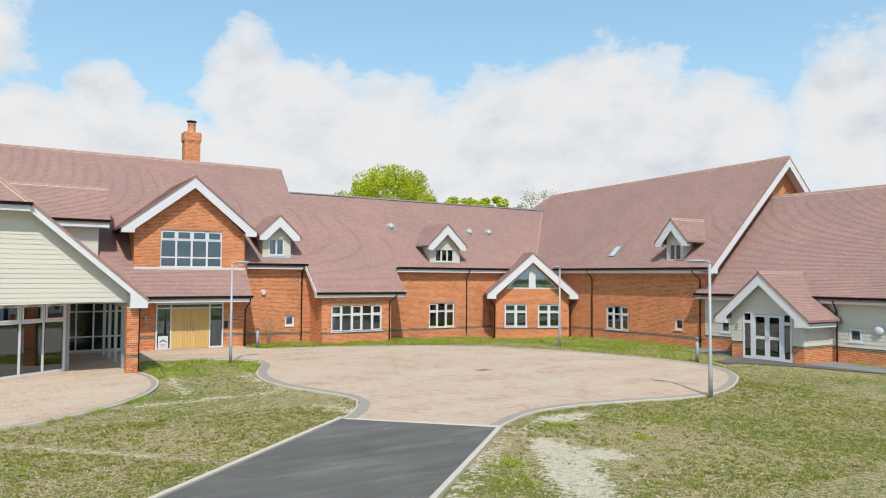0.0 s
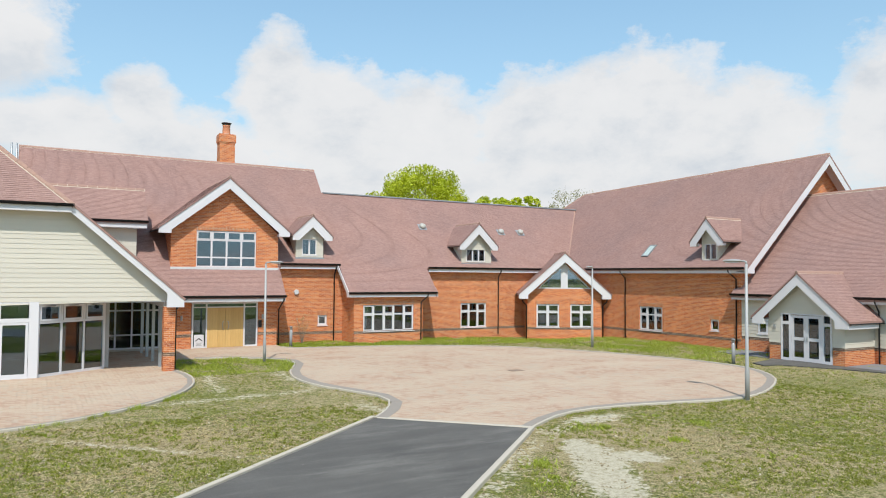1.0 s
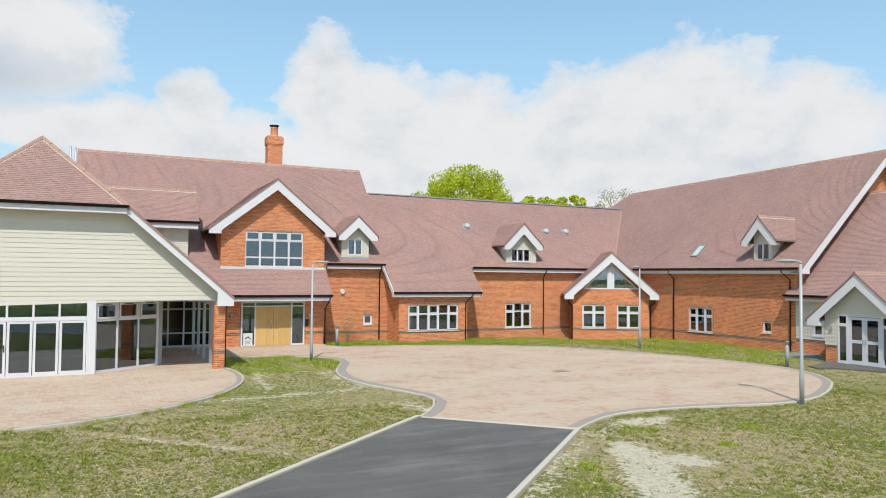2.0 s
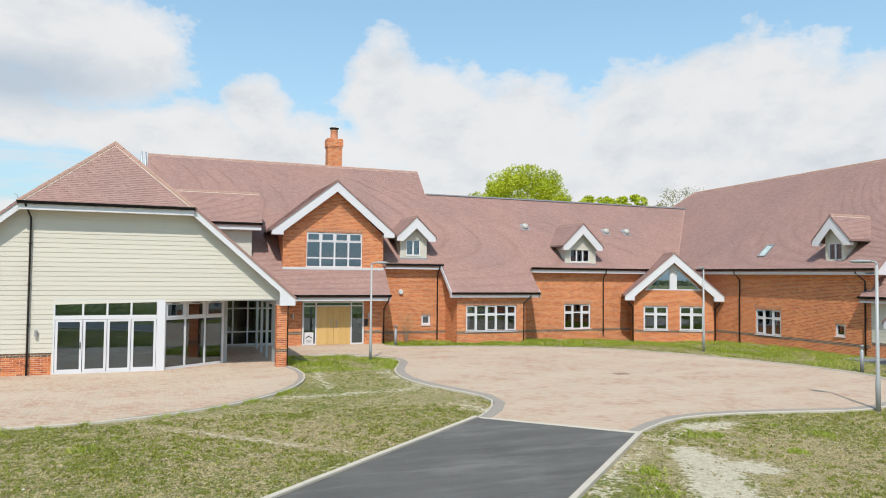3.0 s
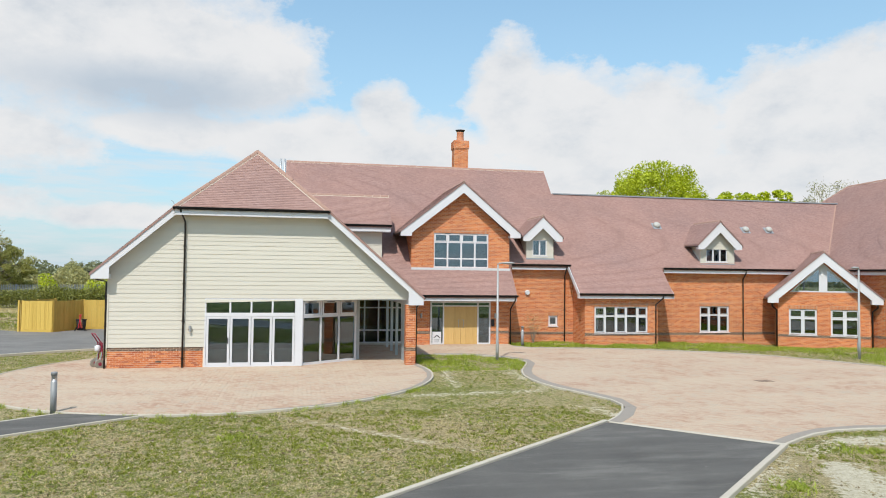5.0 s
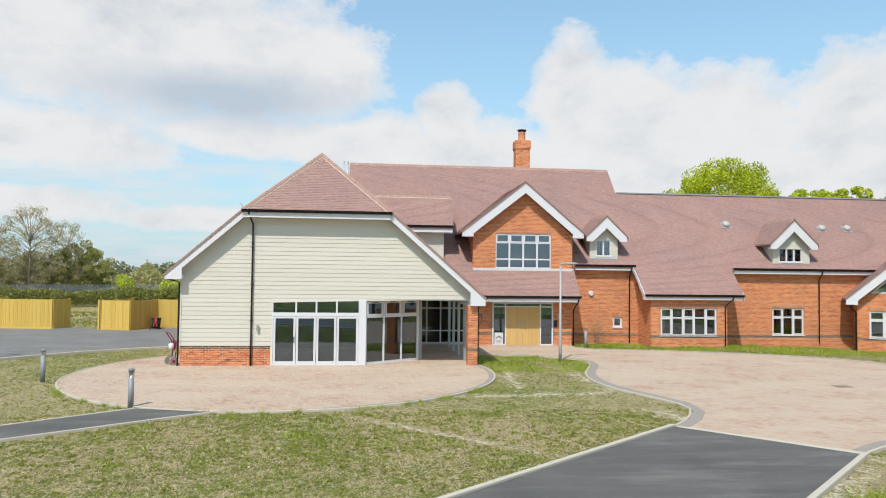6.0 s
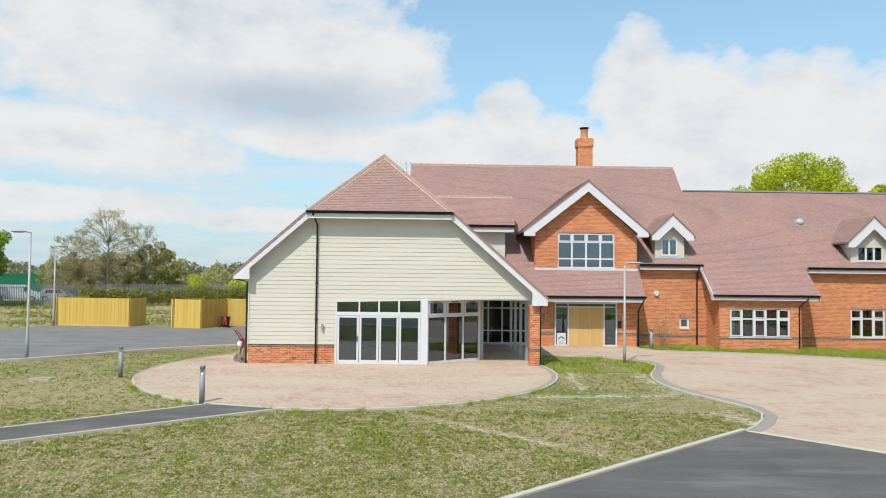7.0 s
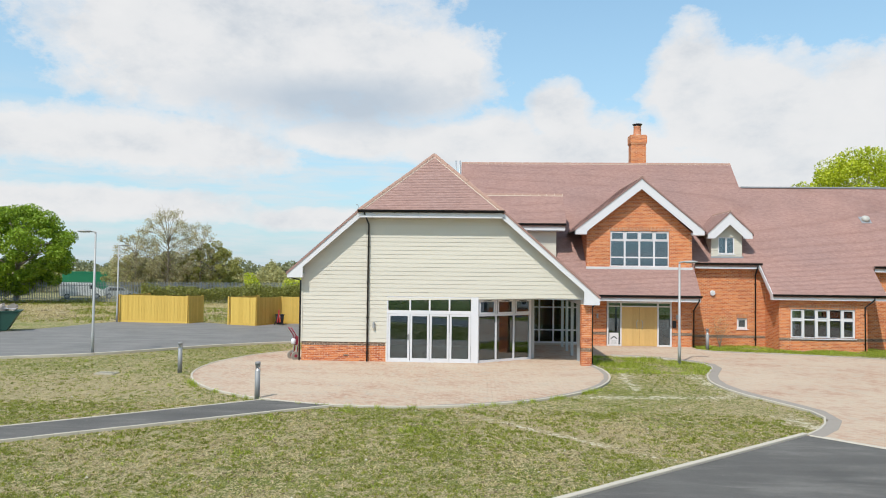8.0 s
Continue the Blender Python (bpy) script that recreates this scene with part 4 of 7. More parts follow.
for side, tip, zt_, kw, kh in ((-1, -7.99, 3.84, 0.66, 0.3), (1, 5.09, 2.88, 0.64, 0.34)):
    hx = WX + side * 3.05
    zh = wing_z(hx)
    bd = 0.36
    xi = tip - side * kw
    poly = [(tip, wing_z(tip)), (hx, zh), (hx - side * 0.12, zh - 0.02), (hx - side * 0.12, zh - bd + 0.1), (xi, wing_z(xi) - bd), (xi, zt_ - kh), (tip, zt_ - kh)]
    part("barge_board", prism(poly, HIPY, HIPY + 0.03), WHITE, wing)
    part("soffit", prism([(tip, wing_z(tip) - 0.04), (hx, zh - 0.04), (hx, zh - 0.09), (tip, wing_z(tip) - 0.09)], HIPY + 0.031, WY + 0.02), WHITE, wing)
    a, b = sorted((tip, xi))
    part("boxed_end", box(a + 0.01, b - 0.01, HIPY + 0.031, WY - 0.04, zt_ - kh + 0.004, zt_ - 0.12), WHITE, wing)
    part("eaves_fascia", box(*sorted((tip, tip - side * 0.025)), HIPY + 0.031, 38.5 if side > 0 else 46, zt_ - 0.25, zt_ - 0.02), WHITE, wing)
    gpts = [(tip + side * 0.06 + 0.055 * math.cos(k * math.pi / 6), zt_ + 0.0 - 0.055 * math.sin(k * math.pi / 6)) for k in range(7)]
    part("gutter", prism(gpts, HIPY - 0.02, 38.5 if side > 0 else 46), BLACK, wing)
downpipe(wing, MW, -4.6, -0.5, -0.035, 6.38, side=0.13)
part("downpipe", tube([(-7.99, 29.6, 3.75), (-7.95, 29.62, 3.55), (-7.5, 29.75, 3.42), (-7.5, 29.75, 0.02)], 0.037), BLACK, wing, smooth=True)
part("wall_light", tube([(-4.33, 29.7, 1.45), (-4.33, 29.7, 1.68)], 0.05, 14), STEEL, wing, "small cylindrical steel wall light")
part("bird_hook", tube([(HIP_X0 + 0.02, HIPY, 6.5), (HIP_X0 - 0.03, HIPY, 6.62), (HIP_X0 - 0.1, HIPY, 6.66)], 0.012, 6), LEAD, wing)
# corner pier and steel posts of the covered way
pier = part("brick_pier", box(4.388, 4.802, 29.608, 30.022, 0.0, 2.56), BRICK_BED, wing)
part("downpipe", tube([(5.1, 30.2, 2.8), (5.05, 30.2, 2.6), (4.9, 30.2, 2.4), (4.9, 30.2, 0.03)], 0.05), BLACK, wing, smooth=True)
part("beam", box(4.42, 4.7, 30.05, 37.5, 2.52, 2.74), WHITE, wing)
for y in (31.2, 33.25, 35.15, 37.0):
    part("post", box(4.42, 4.54, y - 0.06, y + 0.06, 0.02, 2.52), STEEL, wing, "pale galvanised steel post")

# ---- main range ----
main = thing("main_building", "red brick range with steep clay tile roof", "building")


def main_z(y):
    return 4.45 + 0.9 * (y - 39.0)


MD = frame_at(0, 38.0)
MU = frame_at(0, 39.3)
MB = frame_at(0, 37.5)
# entrance wall
wall(main, "entrance_wall", MD, [(5.42, -0.1), (6.94, -0.1), (6.94, 2.38), (10.38, 2.38), (10.38, -0.1), (11.42, -0.1), (11.42, 2.7), (5.42, 2.7)], [], BRICK)
band(main, MD, 5.42, 6.94, 0.68)
band(main, MD, 10.38, 11.42, 0.68)
part("side_wall", prism([(38.3, -0.3), (39.3, -0.3), (39.3, 4.6), (38.3, 3.7)], 0, 0.3), BRICK, main, "", pose(11.42, 0, 0, 0, 0, 90))
part("porch_soffit", box(5.4, 11.6, 37.1, 38.0, 2.42, 2.45), WHITE, main)
GX0, GX1, GY = 5.97, 11.62, 38.64
MG = frame_at(0, GY)
gslope = 0.785
wall(main, "gable_wall", MG, [(GX0, 3.9), (GX1, 3.9), (GX1, 6.1), (8.83, 8.62), (GX0, 6.1)], [rect(7.24, 10.39, 4.25, 6.18)], BRICK)
part("side_wall", box(GX0, GX0 + 0.3, GY + 0.3, 41.0, 3.9, 6.1), BRICK, main)
part("side_wall", box(GX1 - 0.3, GX1, GY + 0.3, 41.0, 3.9, 6.1), BRICK, main)
part("flashing", box(GX0 - 0.02, GX1 + 0.02, -0.07, -0.001, 4.05, 4.235), PALELEAD, main, "grey lead flashing", MG)
window(main, MG, 7.24, 10.39, 4.25, 6.18, (0.25, 0.5, 0.75), (0.26, 0.735), inset=0.05, sash=((0, 2), (1, 2), (2, 2), (3, 2)), vents=(0.25, 0.75))
lintel(main, MG, 7.24, 10.39, 6.18)
gable_roof(main, MG, 5.3, 12.15, 8.83, 8.98, 6.2, -0.44, 5.3, 0.0, bd=0.55, kw=0.62, kh=0.24)
# wall east of the entrance, the bay and the long wall to the corner
wall(main, "long_wall", MU, rect(11.43, 33.0, -0.6, 4.3), [rect(14.23, 14.8, 0.92, 1.52), rect(23.98, 25.98, 0.5, 2.09)], BRICK)
band(main, MU, 11.43, 15.9, 0.5)
band(main, MU, 20.2, 29.5, 0.42)
window(main, MU, 14.23, 14.8, 0.92, 1.52, (), (), b=0.11)
lintel(main, MU, 14.23, 14.8, 1.52)
window(main, MU, 23.98, 25.98, 0.5, 2.09, (0.34, 0.66), (0.66,), sash=((0, 0), (0, 1), (2, 0), (2, 1)), vents=(0.5,))
lintel(main, MU, 23.98, 25.98, 2.09)
wall(main, "bay_wall", MB, rect(15.75, 20.2, -0.1, 2.75), [rect(16.32, 19.6, 0.62, 2.14)], BRICK)
band(main, MB, 15.75, 20.2, 0.57)
part("side_wall", prism([(37.8, -0.3), (39.3, -0.3), (39.3, 4.55), (37.8, 3.2)], 0, 0.3), BRICK, main, "", pose(16.05, 0, 0, 0, 0, 90))
part("side_wall", prism([(37.8, -0.3), (39.3, -0.3), (39.3, 4.55), (37.8, 3.2)], 0, 0.3), BRICK, main, "", pose(20.2, 0, 0, 0, 0, 90))
window(main, MB, 16.32, 19.6, 0.62, 2.14, (0.205, 0.4, 0.6, 0.8), (0.64,), sash=((0, 0), (0, 1), (2, 0), (2, 1), (4, 0), (4, 1)), vents=(0.2, 0.5, 0.8), curtain=True)
lintel(main, MB, 16.32, 19.6, 2.14)
# roof: one front slope over all, with openings for the dormers
front = [(-1.07, 46.3), (-1.07, 40.0), (4.0, 40.0), (4.0, 37.03), (11.62, 37.03), (11.75, 38.95), (15.38, 38.95), (15.32, 37.2), (21.05, 37.2), (21.2, 38.9), (32.6, 38.9), (37.93, 44.35), (16.2, 44.35), (16.35, 46.3)]
D1, D2 = (12.92, 14.54), (24.02, 26.33)
main_roof = part("roof", sheet(front, [rect(6.35, 11.25, 38.9, 41.5), rect(D1[0] + 0.2, D1[1] - 0.2, 39.8, 41.0), rect(D2[0] + 0.2, D2[1] - 0.2, 39.6, 40.9)], lambda x, y: (x, y, main_z(y) + 0.03), 0.12, (0, 0, -1)), TILE, main)
back = [(-1.07, 46.3), (16.35, 46.3), (16.35, 53.8), (-1.07, 53.8)]
part("roof_slope", sheet(back, [], lambda x, y: (x, y, main_z(92.6 - y) + 0.03), 0.12, (0, 0, -1)), TILE, main_roof)
part("roof_slope", sheet([(16.35, 44.35), (40, 44.35), (40, 49.5), (16.35, 49.5)], [], lambda x, y: (x, y, main_z(88.7 - y) + 0.03), 0.12, (0, 0, -1)), TILE, main_roof)
ridge_tiles(main_roof, (-1.07, 46.3, main_z(46.3) + 0.01), (16.35, 46.3, main_z(46.3) + 0.01))
part("lead_ridge", box(16.3, 38.0, 44.22, 44.55, main_z(44.35) + 0.0, main_z(44.35) + 0.08), LEAD, main_roof, "grey lead ridge capping")
part("gable_wall", prism([(39.4, 4.0), (53.4, 4.0), (46.3, 10.9)], 0, 0.3), BRICK, main, "", pose(16.3, 0, 0, 0, 0, 90))
part("gable_wall", prism([(39.4, 0.0), (53.4, 0.0), (53.4, 4.6), (46.3, 10.9), (39.4, 4.6)], 0, 0.3), BRICK, main, "", pose(-0.75, 0, 0, 0, 0, 90))
part("rear_wall", box(-1.05, 16.3, 53.1, 53.4, -0.1, 4.5), BRICK, main)
part("rear_wall", box(16.3, 40, 49.1, 49.4, -0.1, 4.5), BRICK, main)
# rooms behind the windows
part("floor_slab", box(5.5, 11.4, 38.1, 39.6, -0.1, 0.02), FLOORING, main)
part("floor_slab", box(5.5, 32.9, 39.61, 49, -0.1, 0.02), FLOORING, main)
part("floor_slab", box(15.8, 20.1, 37.6, 39.6, -0.1, 0.02), FLOORING, main)
part("upper_floor", box(-0.7, 33, 40.2, 49, 2.75, 3.0), ROOM, main)
part("lower_ceiling", box(5.5, 11.1, 38.31, 40.2, 2.4, 2.44), WHITE, main)
part("lower_ceiling", box(16.05, 19.9, 37.81, 40.2, 2.4, 2.44), WHITE, main)
part("partition", box(5.5, 33, 44.0, 44.15, 0.02, 2.75), ROOM, main)
part("partition", box(5.5, 33, 43.2, 43.35, 3.0, 6.5), ROOM, main)
for x in (5.6, 11.6, 15.9, 20.6, 28.0):
    part("partition", box(x, x + 0.12, 39.7, 44.0, 0.02, 2.75), ROOM, main)
# eaves
gutter(main, frame_at(0, 37.06), 4.2, 11.6, 0.0, 2.7, 0.26)
gutter(main, frame_at(0, 38.97), 11.9, 15.4, 0.0, 4.46, 0.26)
gutter(main, frame_at(0, 37.24), 15.35, 21.0, 0.0, 2.84, 0.24)
gutter(main, frame_at(0, 38.95), 21.4, 31.2, 0.0, 4.36, 0.26)
part("soffit", box(11.45, 15.7, 38.98, 39.3, 4.2, 4.22), WHITE, main)
part("soffit", box(15.3, 20.9, 37.25, 37.5, 2.6, 2.62), WHITE, main)
part("soffit", box(20.5, 31.5, 38.96, 39.3, 4.1, 4.12), WHITE, main)
for xv, w in ((15.33, 0.04), (21.05, -0.04)):
    poly = [(37.2, 2.6), (37.2, 2.86), (39.0, 4.48), (39.0, 4.2), (37.5, 2.8), (37.5, 2.6)]
    part("barge_board", prism(poly, 0, w), WHITE, main, "", pose(xv, 0, 0, 0, 0, 90))
downpipe(main, MU, 15.2, -0.39, 0.0, 4.4)
downpipe(main, MU, 26.9, -0.41, 0.0, 4.3)
downpipe(main, MB, 20.06, -0.32, 0.0, 2.78, side=-0.35)
downpipe(main, MD, 11.5, -1.0, 0.0, 2.62)
part("bell_box", tube([(12.92, 39.29, 2.86), (12.92, 39.2, 2.86)], [0.17, 0.13], 6), PALELEAD, main, "white alarm bell box")
for x in (6.45, 10.62):
    part("wall_light", tube([(x, 37.94, 1.47), (x, 37.94, 1.72)], 0.05, 12), STEEL, main, "small cylindrical steel wall light")
part("entry_panel", box(10.4, 10.58, -0.05, -0.002, 1.02, 1.4), BLACK, main, "dark door entry panel", MD)

# entrance doors and side lights
ent = part("entrance_screen", box(6.96, 10.36, -0.03, 0.08, 2.3, 2.38), WHITE, main, "", MD)
for a, b in ((6.96, 7.04), (7.66, 7.73), (9.61, 9.68), (10.28, 10.36)):
    part("post", box(a, b, -0.03, 0.08, 0.02, 2.3), WHITE, ent, "", MD)
part("head", box(7.04, 10.28, -0.025, 0.07, 2.1, 2.16), WHITE, ent, "", MD)
for a, b in ((7.04, 7.66), (9.68, 10.28)):
    part("threshold", box(a, b, -0.025, 0.07, 0.02, 0.1), WHITE, ent, "", MD)
    part("pane", box(a, b, 0.02, 0.03, 0.1, 2.1), GLASS, ent, "", MD)
for a, b in ((7.04, 7.66), (7.73, 9.61), (9.68, 10.28)):
    part("pane", box(a, b, 0.02, 0.03, 2.16, 2.3), GLASS, ent, "", MD)
for a, b, hx in ((7.735, 8.665, 8.57), (8.675, 9.605, 8.77)):
    n = 7
    bm = box(a, b, 0.012, 0.05, 0.03, 2.1)
    leaf = part("door_leaf", bm, OAK, main, "oak boarded door leaf", MD)
    for k in range(n):
        w = (b - a) / n
        part("plank", box(a + k * w + 0.006, a + (k + 1) * w - 0.006, -0.006, 0.0115, 0.04, 2.09), OAK, leaf, "", MD)
    part("handle", tube([(hx, -0.01, 0.95), (hx + (0.05 if hx > 8.6 else -0.05), -0.07, 1.02), (hx + (0.06 if hx > 8.6 else -0.06), -0.08, 1.17), (hx + (0.05 if hx > 8.6 else -0.05), -0.07, 1.32), (hx, -0.01, 1.39)], 0.018, 8), STEEL, leaf, "curved chrome pull handle", MD, True)
# glazed screen at the back of the covered way
rec = part("recess_screen", box(2.6, 5.42, -0.03, 0.07, 0.12, 0.2), WHITE, main, "", MD)
for z in (0.82, 2.03, 2.46):
    part("bar", box(2.6, 5.42, -0.03, 0.06, z - 0.035, z + 0.035), WHITE, rec, "", MD)
for x in (2.63, 3.37, 4.12, 4.86, 5.39):
    part("post", box(x - 0.04, x + 0.04, -0.028, 0.07, 0.2, 2.5), WHITE, rec, "", MD)
part("pane", box(2.6, 5.42, 0.02, 0.03, 0.2, 2.46), CLEARGLASS, rec, "", MD)
part("step", box(2.6, 5.42, -0.05, 0.1, 0.0, 0.119), KERB, rec, "", MD)


# ---- chimney, dormers and the small cross roof on the main range ----
chim = part("chimney", box(10.0, 10.96, 46.3, 47.1, 10.2, 12.35), BRICK, main)
for k, (o, z0, z1) in enumerate(((0.03, 12.352, 12.42), (0.055, 12.422, 12.88), (0.03, 12.882, 12.95))):
    part("corbel", box(10.0 - o, 10.96 + o, 46.3 - o, 47.1 + o, z0, z1), BRICK, chim)
TERRACOTTA = plain("terracotta", (0.50, 0.20, 0.10), 0.7, 0.12, 6.0)
part("mortar_bed", tube([(10.48, 46.7, 12.951), (10.48, 46.7, 13.0)], [0.42, 0.28], 18), KERB, chim)
part("chimney_pot", tube([(10.48, 46.7, 12.96), (10.48, 46.7, 13.02), (10.48, 46.7, 13.5), (10.48, 46.7, 13.56)], [0.30, 0.25, 0.235, 0.26], 18), TERRACOTTA, chim, "terracotta chimney pot", None, True)
part("cowl", tube([(10.48, 46.7, 13.62), (10.48, 46.7, 13.72), (10.48, 46.7, 13.76)], [0.26, 0.33, 0.1], 18), BLACK, chim, "dark metal rain cowl", None)
for a in range(3):
    x, y = 10.48 + 0.2 * math.cos(a * 2.1), 46.7 + 0.2 * math.sin(a * 2.1)
    part("cowl_leg", tube([(x, y, 13.5), (x, y, 13.65)], 0.015, 6), STEEL, chim)


def dormer(parent, M, x0, x1, zb, xc, hw, za, zl, wx0, wx1, wz0, wz1, cols, run=2.6, bd=0.64):
    """A small gabled dormer with weatherboarded face and cheeks."""
    dm = wall(parent, "dormer", M, [(x0, zb - 0.5), (x1, zb - 0.5), (x1, zl - 0.05), (xc, za - 0.35), (x0, zl - 0.05)], [rect(wx0, wx1, wz0, wz1)], CLAD, 0.14)
    sl = (za - zl) / hw
    boards(dm, M, cut_spans(zb - 0.1, za - 0.45, lambda z: max(x0 - 0.01, xc - (za - 0.3 - z) / sl), lambda z: min(x1 + 0.01, xc + (za - 0.3 - z) / sl), [(wx0 - 0.03, wx1 + 0.03, wz0 - 0.03, wz1 + 0.03)], 0.19), pitch=0.19)
    for a, b in ((x0, x0 + 0.1), (x1 - 0.1, x1)):
        part("cheek", box(a, b, 0.14, run - 0.6, zb - 0.5, zl - 0.02), CLAD, dm, "", M)
    window(dm, M, wx0, wx1, wz0, wz1, cols, (), inset=0.02, curtain=True)
    part("apron", box(x0 - 0.05, x1 + 0.05, -0.12, -0.036, zb - 0.16, zb - 0.05), LEAD, dm, "", M)
    gable_roof(dm, M, xc - hw, xc + hw, xc, za, zl, -0.36, run, -0.036, bd=bd, kw=0.4, kh=0.27)
    return dm


dormer(main, frame_at(0, 39.45), 12.9, 14.55, 4.93, 13.8, 1.2, 7.26, 6.12, 13.28, 14.15, 5.02, 5.94, (0.5,), 2.4)
dormer(main, frame_at(0, 39.3), 24.02, 26.33, 4.74, 25.17, 1.48, 7.26, 5.84, 24.41, 25.86, 4.82, 5.64, (0.34, 0.66), 2.6)
DOME = plain("frosted_dome", (0.42, 0.41, 0.37), 0.5, 0.1, 5.0)
for x, y in ((22.5, 41.95), (28.83, 41.8), (30.57, 41.83)):
    z = main_z(y) + 0.03
    tilt = math.degrees(math.atan(0.9))
    Mt = pose(x, y, z, tilt)
    tun = part("sun_tunnel", box(-0.28, 0.28, -0.3, 0.3, 0.001, 0.035), LEAD, main, "domed sun tunnel on grey flashing", Mt)
    bm = bmesh.new()
    bmesh.ops.create_uvsphere(bm, u_segments=16, v_segments=8, radius=0.24)
    bmesh.ops.scale(bm, vec=(1, 1, 0.7), verts=bm.verts)
    part("dome", bm, DOME, tun, "", Mt @ Matrix.Translation((0, 0, 0.1)), True)
# cross roof
part("box_wall", box(1.52, 4.37, 39.28, 39.48, 3.58, 6.51), CLAD, main)
boards(main, frame_at(0, 39.28), cut_spans(4.01, 6.29, lambda z: 1.52, lambda z: 4.39, []))
part("box_side_wall", box(4.17, 4.37, 39.48, 42.6, 3.58, 6.51), CLAD, main)
xr_ = part("cross_roof", sheet([(0.33, 38.76), (4.88, 38.76), (4.88, 40.58), (0.33, 40.58)], [], lambda x, y: (x, y, 6.53 + (y - 38.79) * 1.01), 0.1, (0, 0, -1)), TILE, main)
part("roof_slope", sheet([(0.33, 40.58), (4.88, 40.58), (4.88, 45.0), (0.33, 45.0)], [], lambda x, y: (x, y, 8.34 - (y - 40.58) * 0.25), 0.1, (0, 0, -1)), TILE, xr_)
ridge_tiles(xr_, (0.33, 40.58, 8.33), (4.88, 40.58, 8.33))
gutter(main, frame_at(0, 38.82), 1.3, 4.83, 0.0, 6.51, 0.32)
part("soffit", box(1.3, 4.83, 38.85, 39.25, 6.16, 6.18), WHITE, main)
for x in (-1.42, -1.17):
    part("flue", tube([(x, 46.0, 8.2), (x, 46.0, 11.15)], 0.05, 8), STEEL, wing, "slim steel flue", None, True)

# ---- corner gable ----
M2 = pose(28.39, 37.98, 0, 0, 0, -29.87)
corner = thing("corner_gable", "red brick corner gable with a triangular glazed top", "building")
tri = [(0.76, 3.12), (4.22, 3.12), (2.45, 4.74)]
wall(corner, "wall", M2, [(0, -0.6), (4.95, -0.6), (4.95, 2.6), (2.45, 4.95), (0, 2.6)], [rect(0.61, 2.13, 0.49, 2.03), rect(2.86, 4.36, 0.47, 2.03), tri], BRICK)
band(corner, M2, -0.008, 4.958, 0.42)
for a, b in ((0.61, 2.13), (2.86, 4.36)):
    window(corner, M2, a, b, 0.48, 2.03, (0.5,), (0.66,), sash=((0, 0), (0, 1), (1, 0), (1, 1)), vents=(0.5,))
    lintel(corner, M2, a, b, 2.03)
tw = part("window", prism([(0.66, 3.05), (4.32, 3.05), (4.22, 3.13), (0.76, 3.13)], -0.01, 0.08), WHITE, corner, "", M2)
part("mullion", box(2.24, 2.69, -0.012, 0.08, 3.131, 4.6), WHITE, tw, "", M2)
for a in (0, 1):
    p = [(0.72, 3.09), (0.85, 3.13), (2.45, 4.6), (2.45, 4.8)]
    p = p if a == 0 else [(4.9 - x, z) for x, z in p][::-1]
    part("frame_bar", prism(p, -0.011, 0.079), WHITE, tw, "", M2)
    q = [(0.85, 3.131), (2.24, 3.131), (2.24, 4.42)] if a == 0 else [(4.05, 3.131), (2.69, 3.131), (2.69, 4.38)]
    part("pane", prism(q, 0.03, 0.04), COATED, tw, "", M2)
gable_roof(corner, M2, -0.6, 5.5, 2.45, 5.4, 2.68, -0.45, 4.6, 0.0, bd=0.58, kw=0.6, kh=0.3)
for x in (-0.35, 5.25):
    part("downpipe", tube([M2 @ Vector((x, -0.3, 2.5)), M2 @ Vector((x, -0.25, 2.2)), M2 @ Vector((-0.07 if x < 0 else 5.02, -0.07, 1.95)), M2 @ Vector((-0.07 if x < 0 else 5.02, -0.07, -0.3))], 0.045), BLACK, corner, "", None, True)
part("side_wall", box(0.0, 0.3, 0.3, 3.0, -0.6, 2.7), BRICK, corner, "", M2)
part("side_wall", box(4.65, 4.95, 0.3, 3.0, -0.6, 2.7), BRICK, corner, "", M2)
part("floor_slab", box(0.3, 4.65, 0.3, 3.5, -0.1, 0.02), FLOORING, corner, "", M2)

# ---- right-hand range ----
MR = frame_at(33.0, 0, -90)
rwing = thing("side_range", "red brick range with a tall clay tile gable roof", "building")
wall(rwing, "wall", MR, rect(-39.3, -24.955, -0.6, 4.3), [rect(-32.43, -30.53, 0.57, 2.05), rect(-27.03, -26.44, 0.88, 1.52)], BRICK)
band(rwing, MR, -36.0, -25.02, 0.5)
window(rwing, MR, -32.43, -30.53, 0.57, 2.05, (0.34, 0.66), (0.66,), sash=((0, 0), (0, 1), (2, 0), (2, 1)), vents=(0.5,), curtain=True)
lintel(rwing, MR, -32.43, -30.53, 2.05)
window(rwing, MR, -27.03, -26.44, 0.88, 1.52, (), (), b=0.1)
lintel(rwing, MR, -27.03, -26.44, 1.52)


def range_ridge(y):
    x = 40.1 - 0.53 * (y - 24.3) / 20.7
    return x, 4.4 + 0.9 * (x - 32.6)


def range_z(x):
    return 4.4 + 0.9 * (x - 32.6) + 0.03


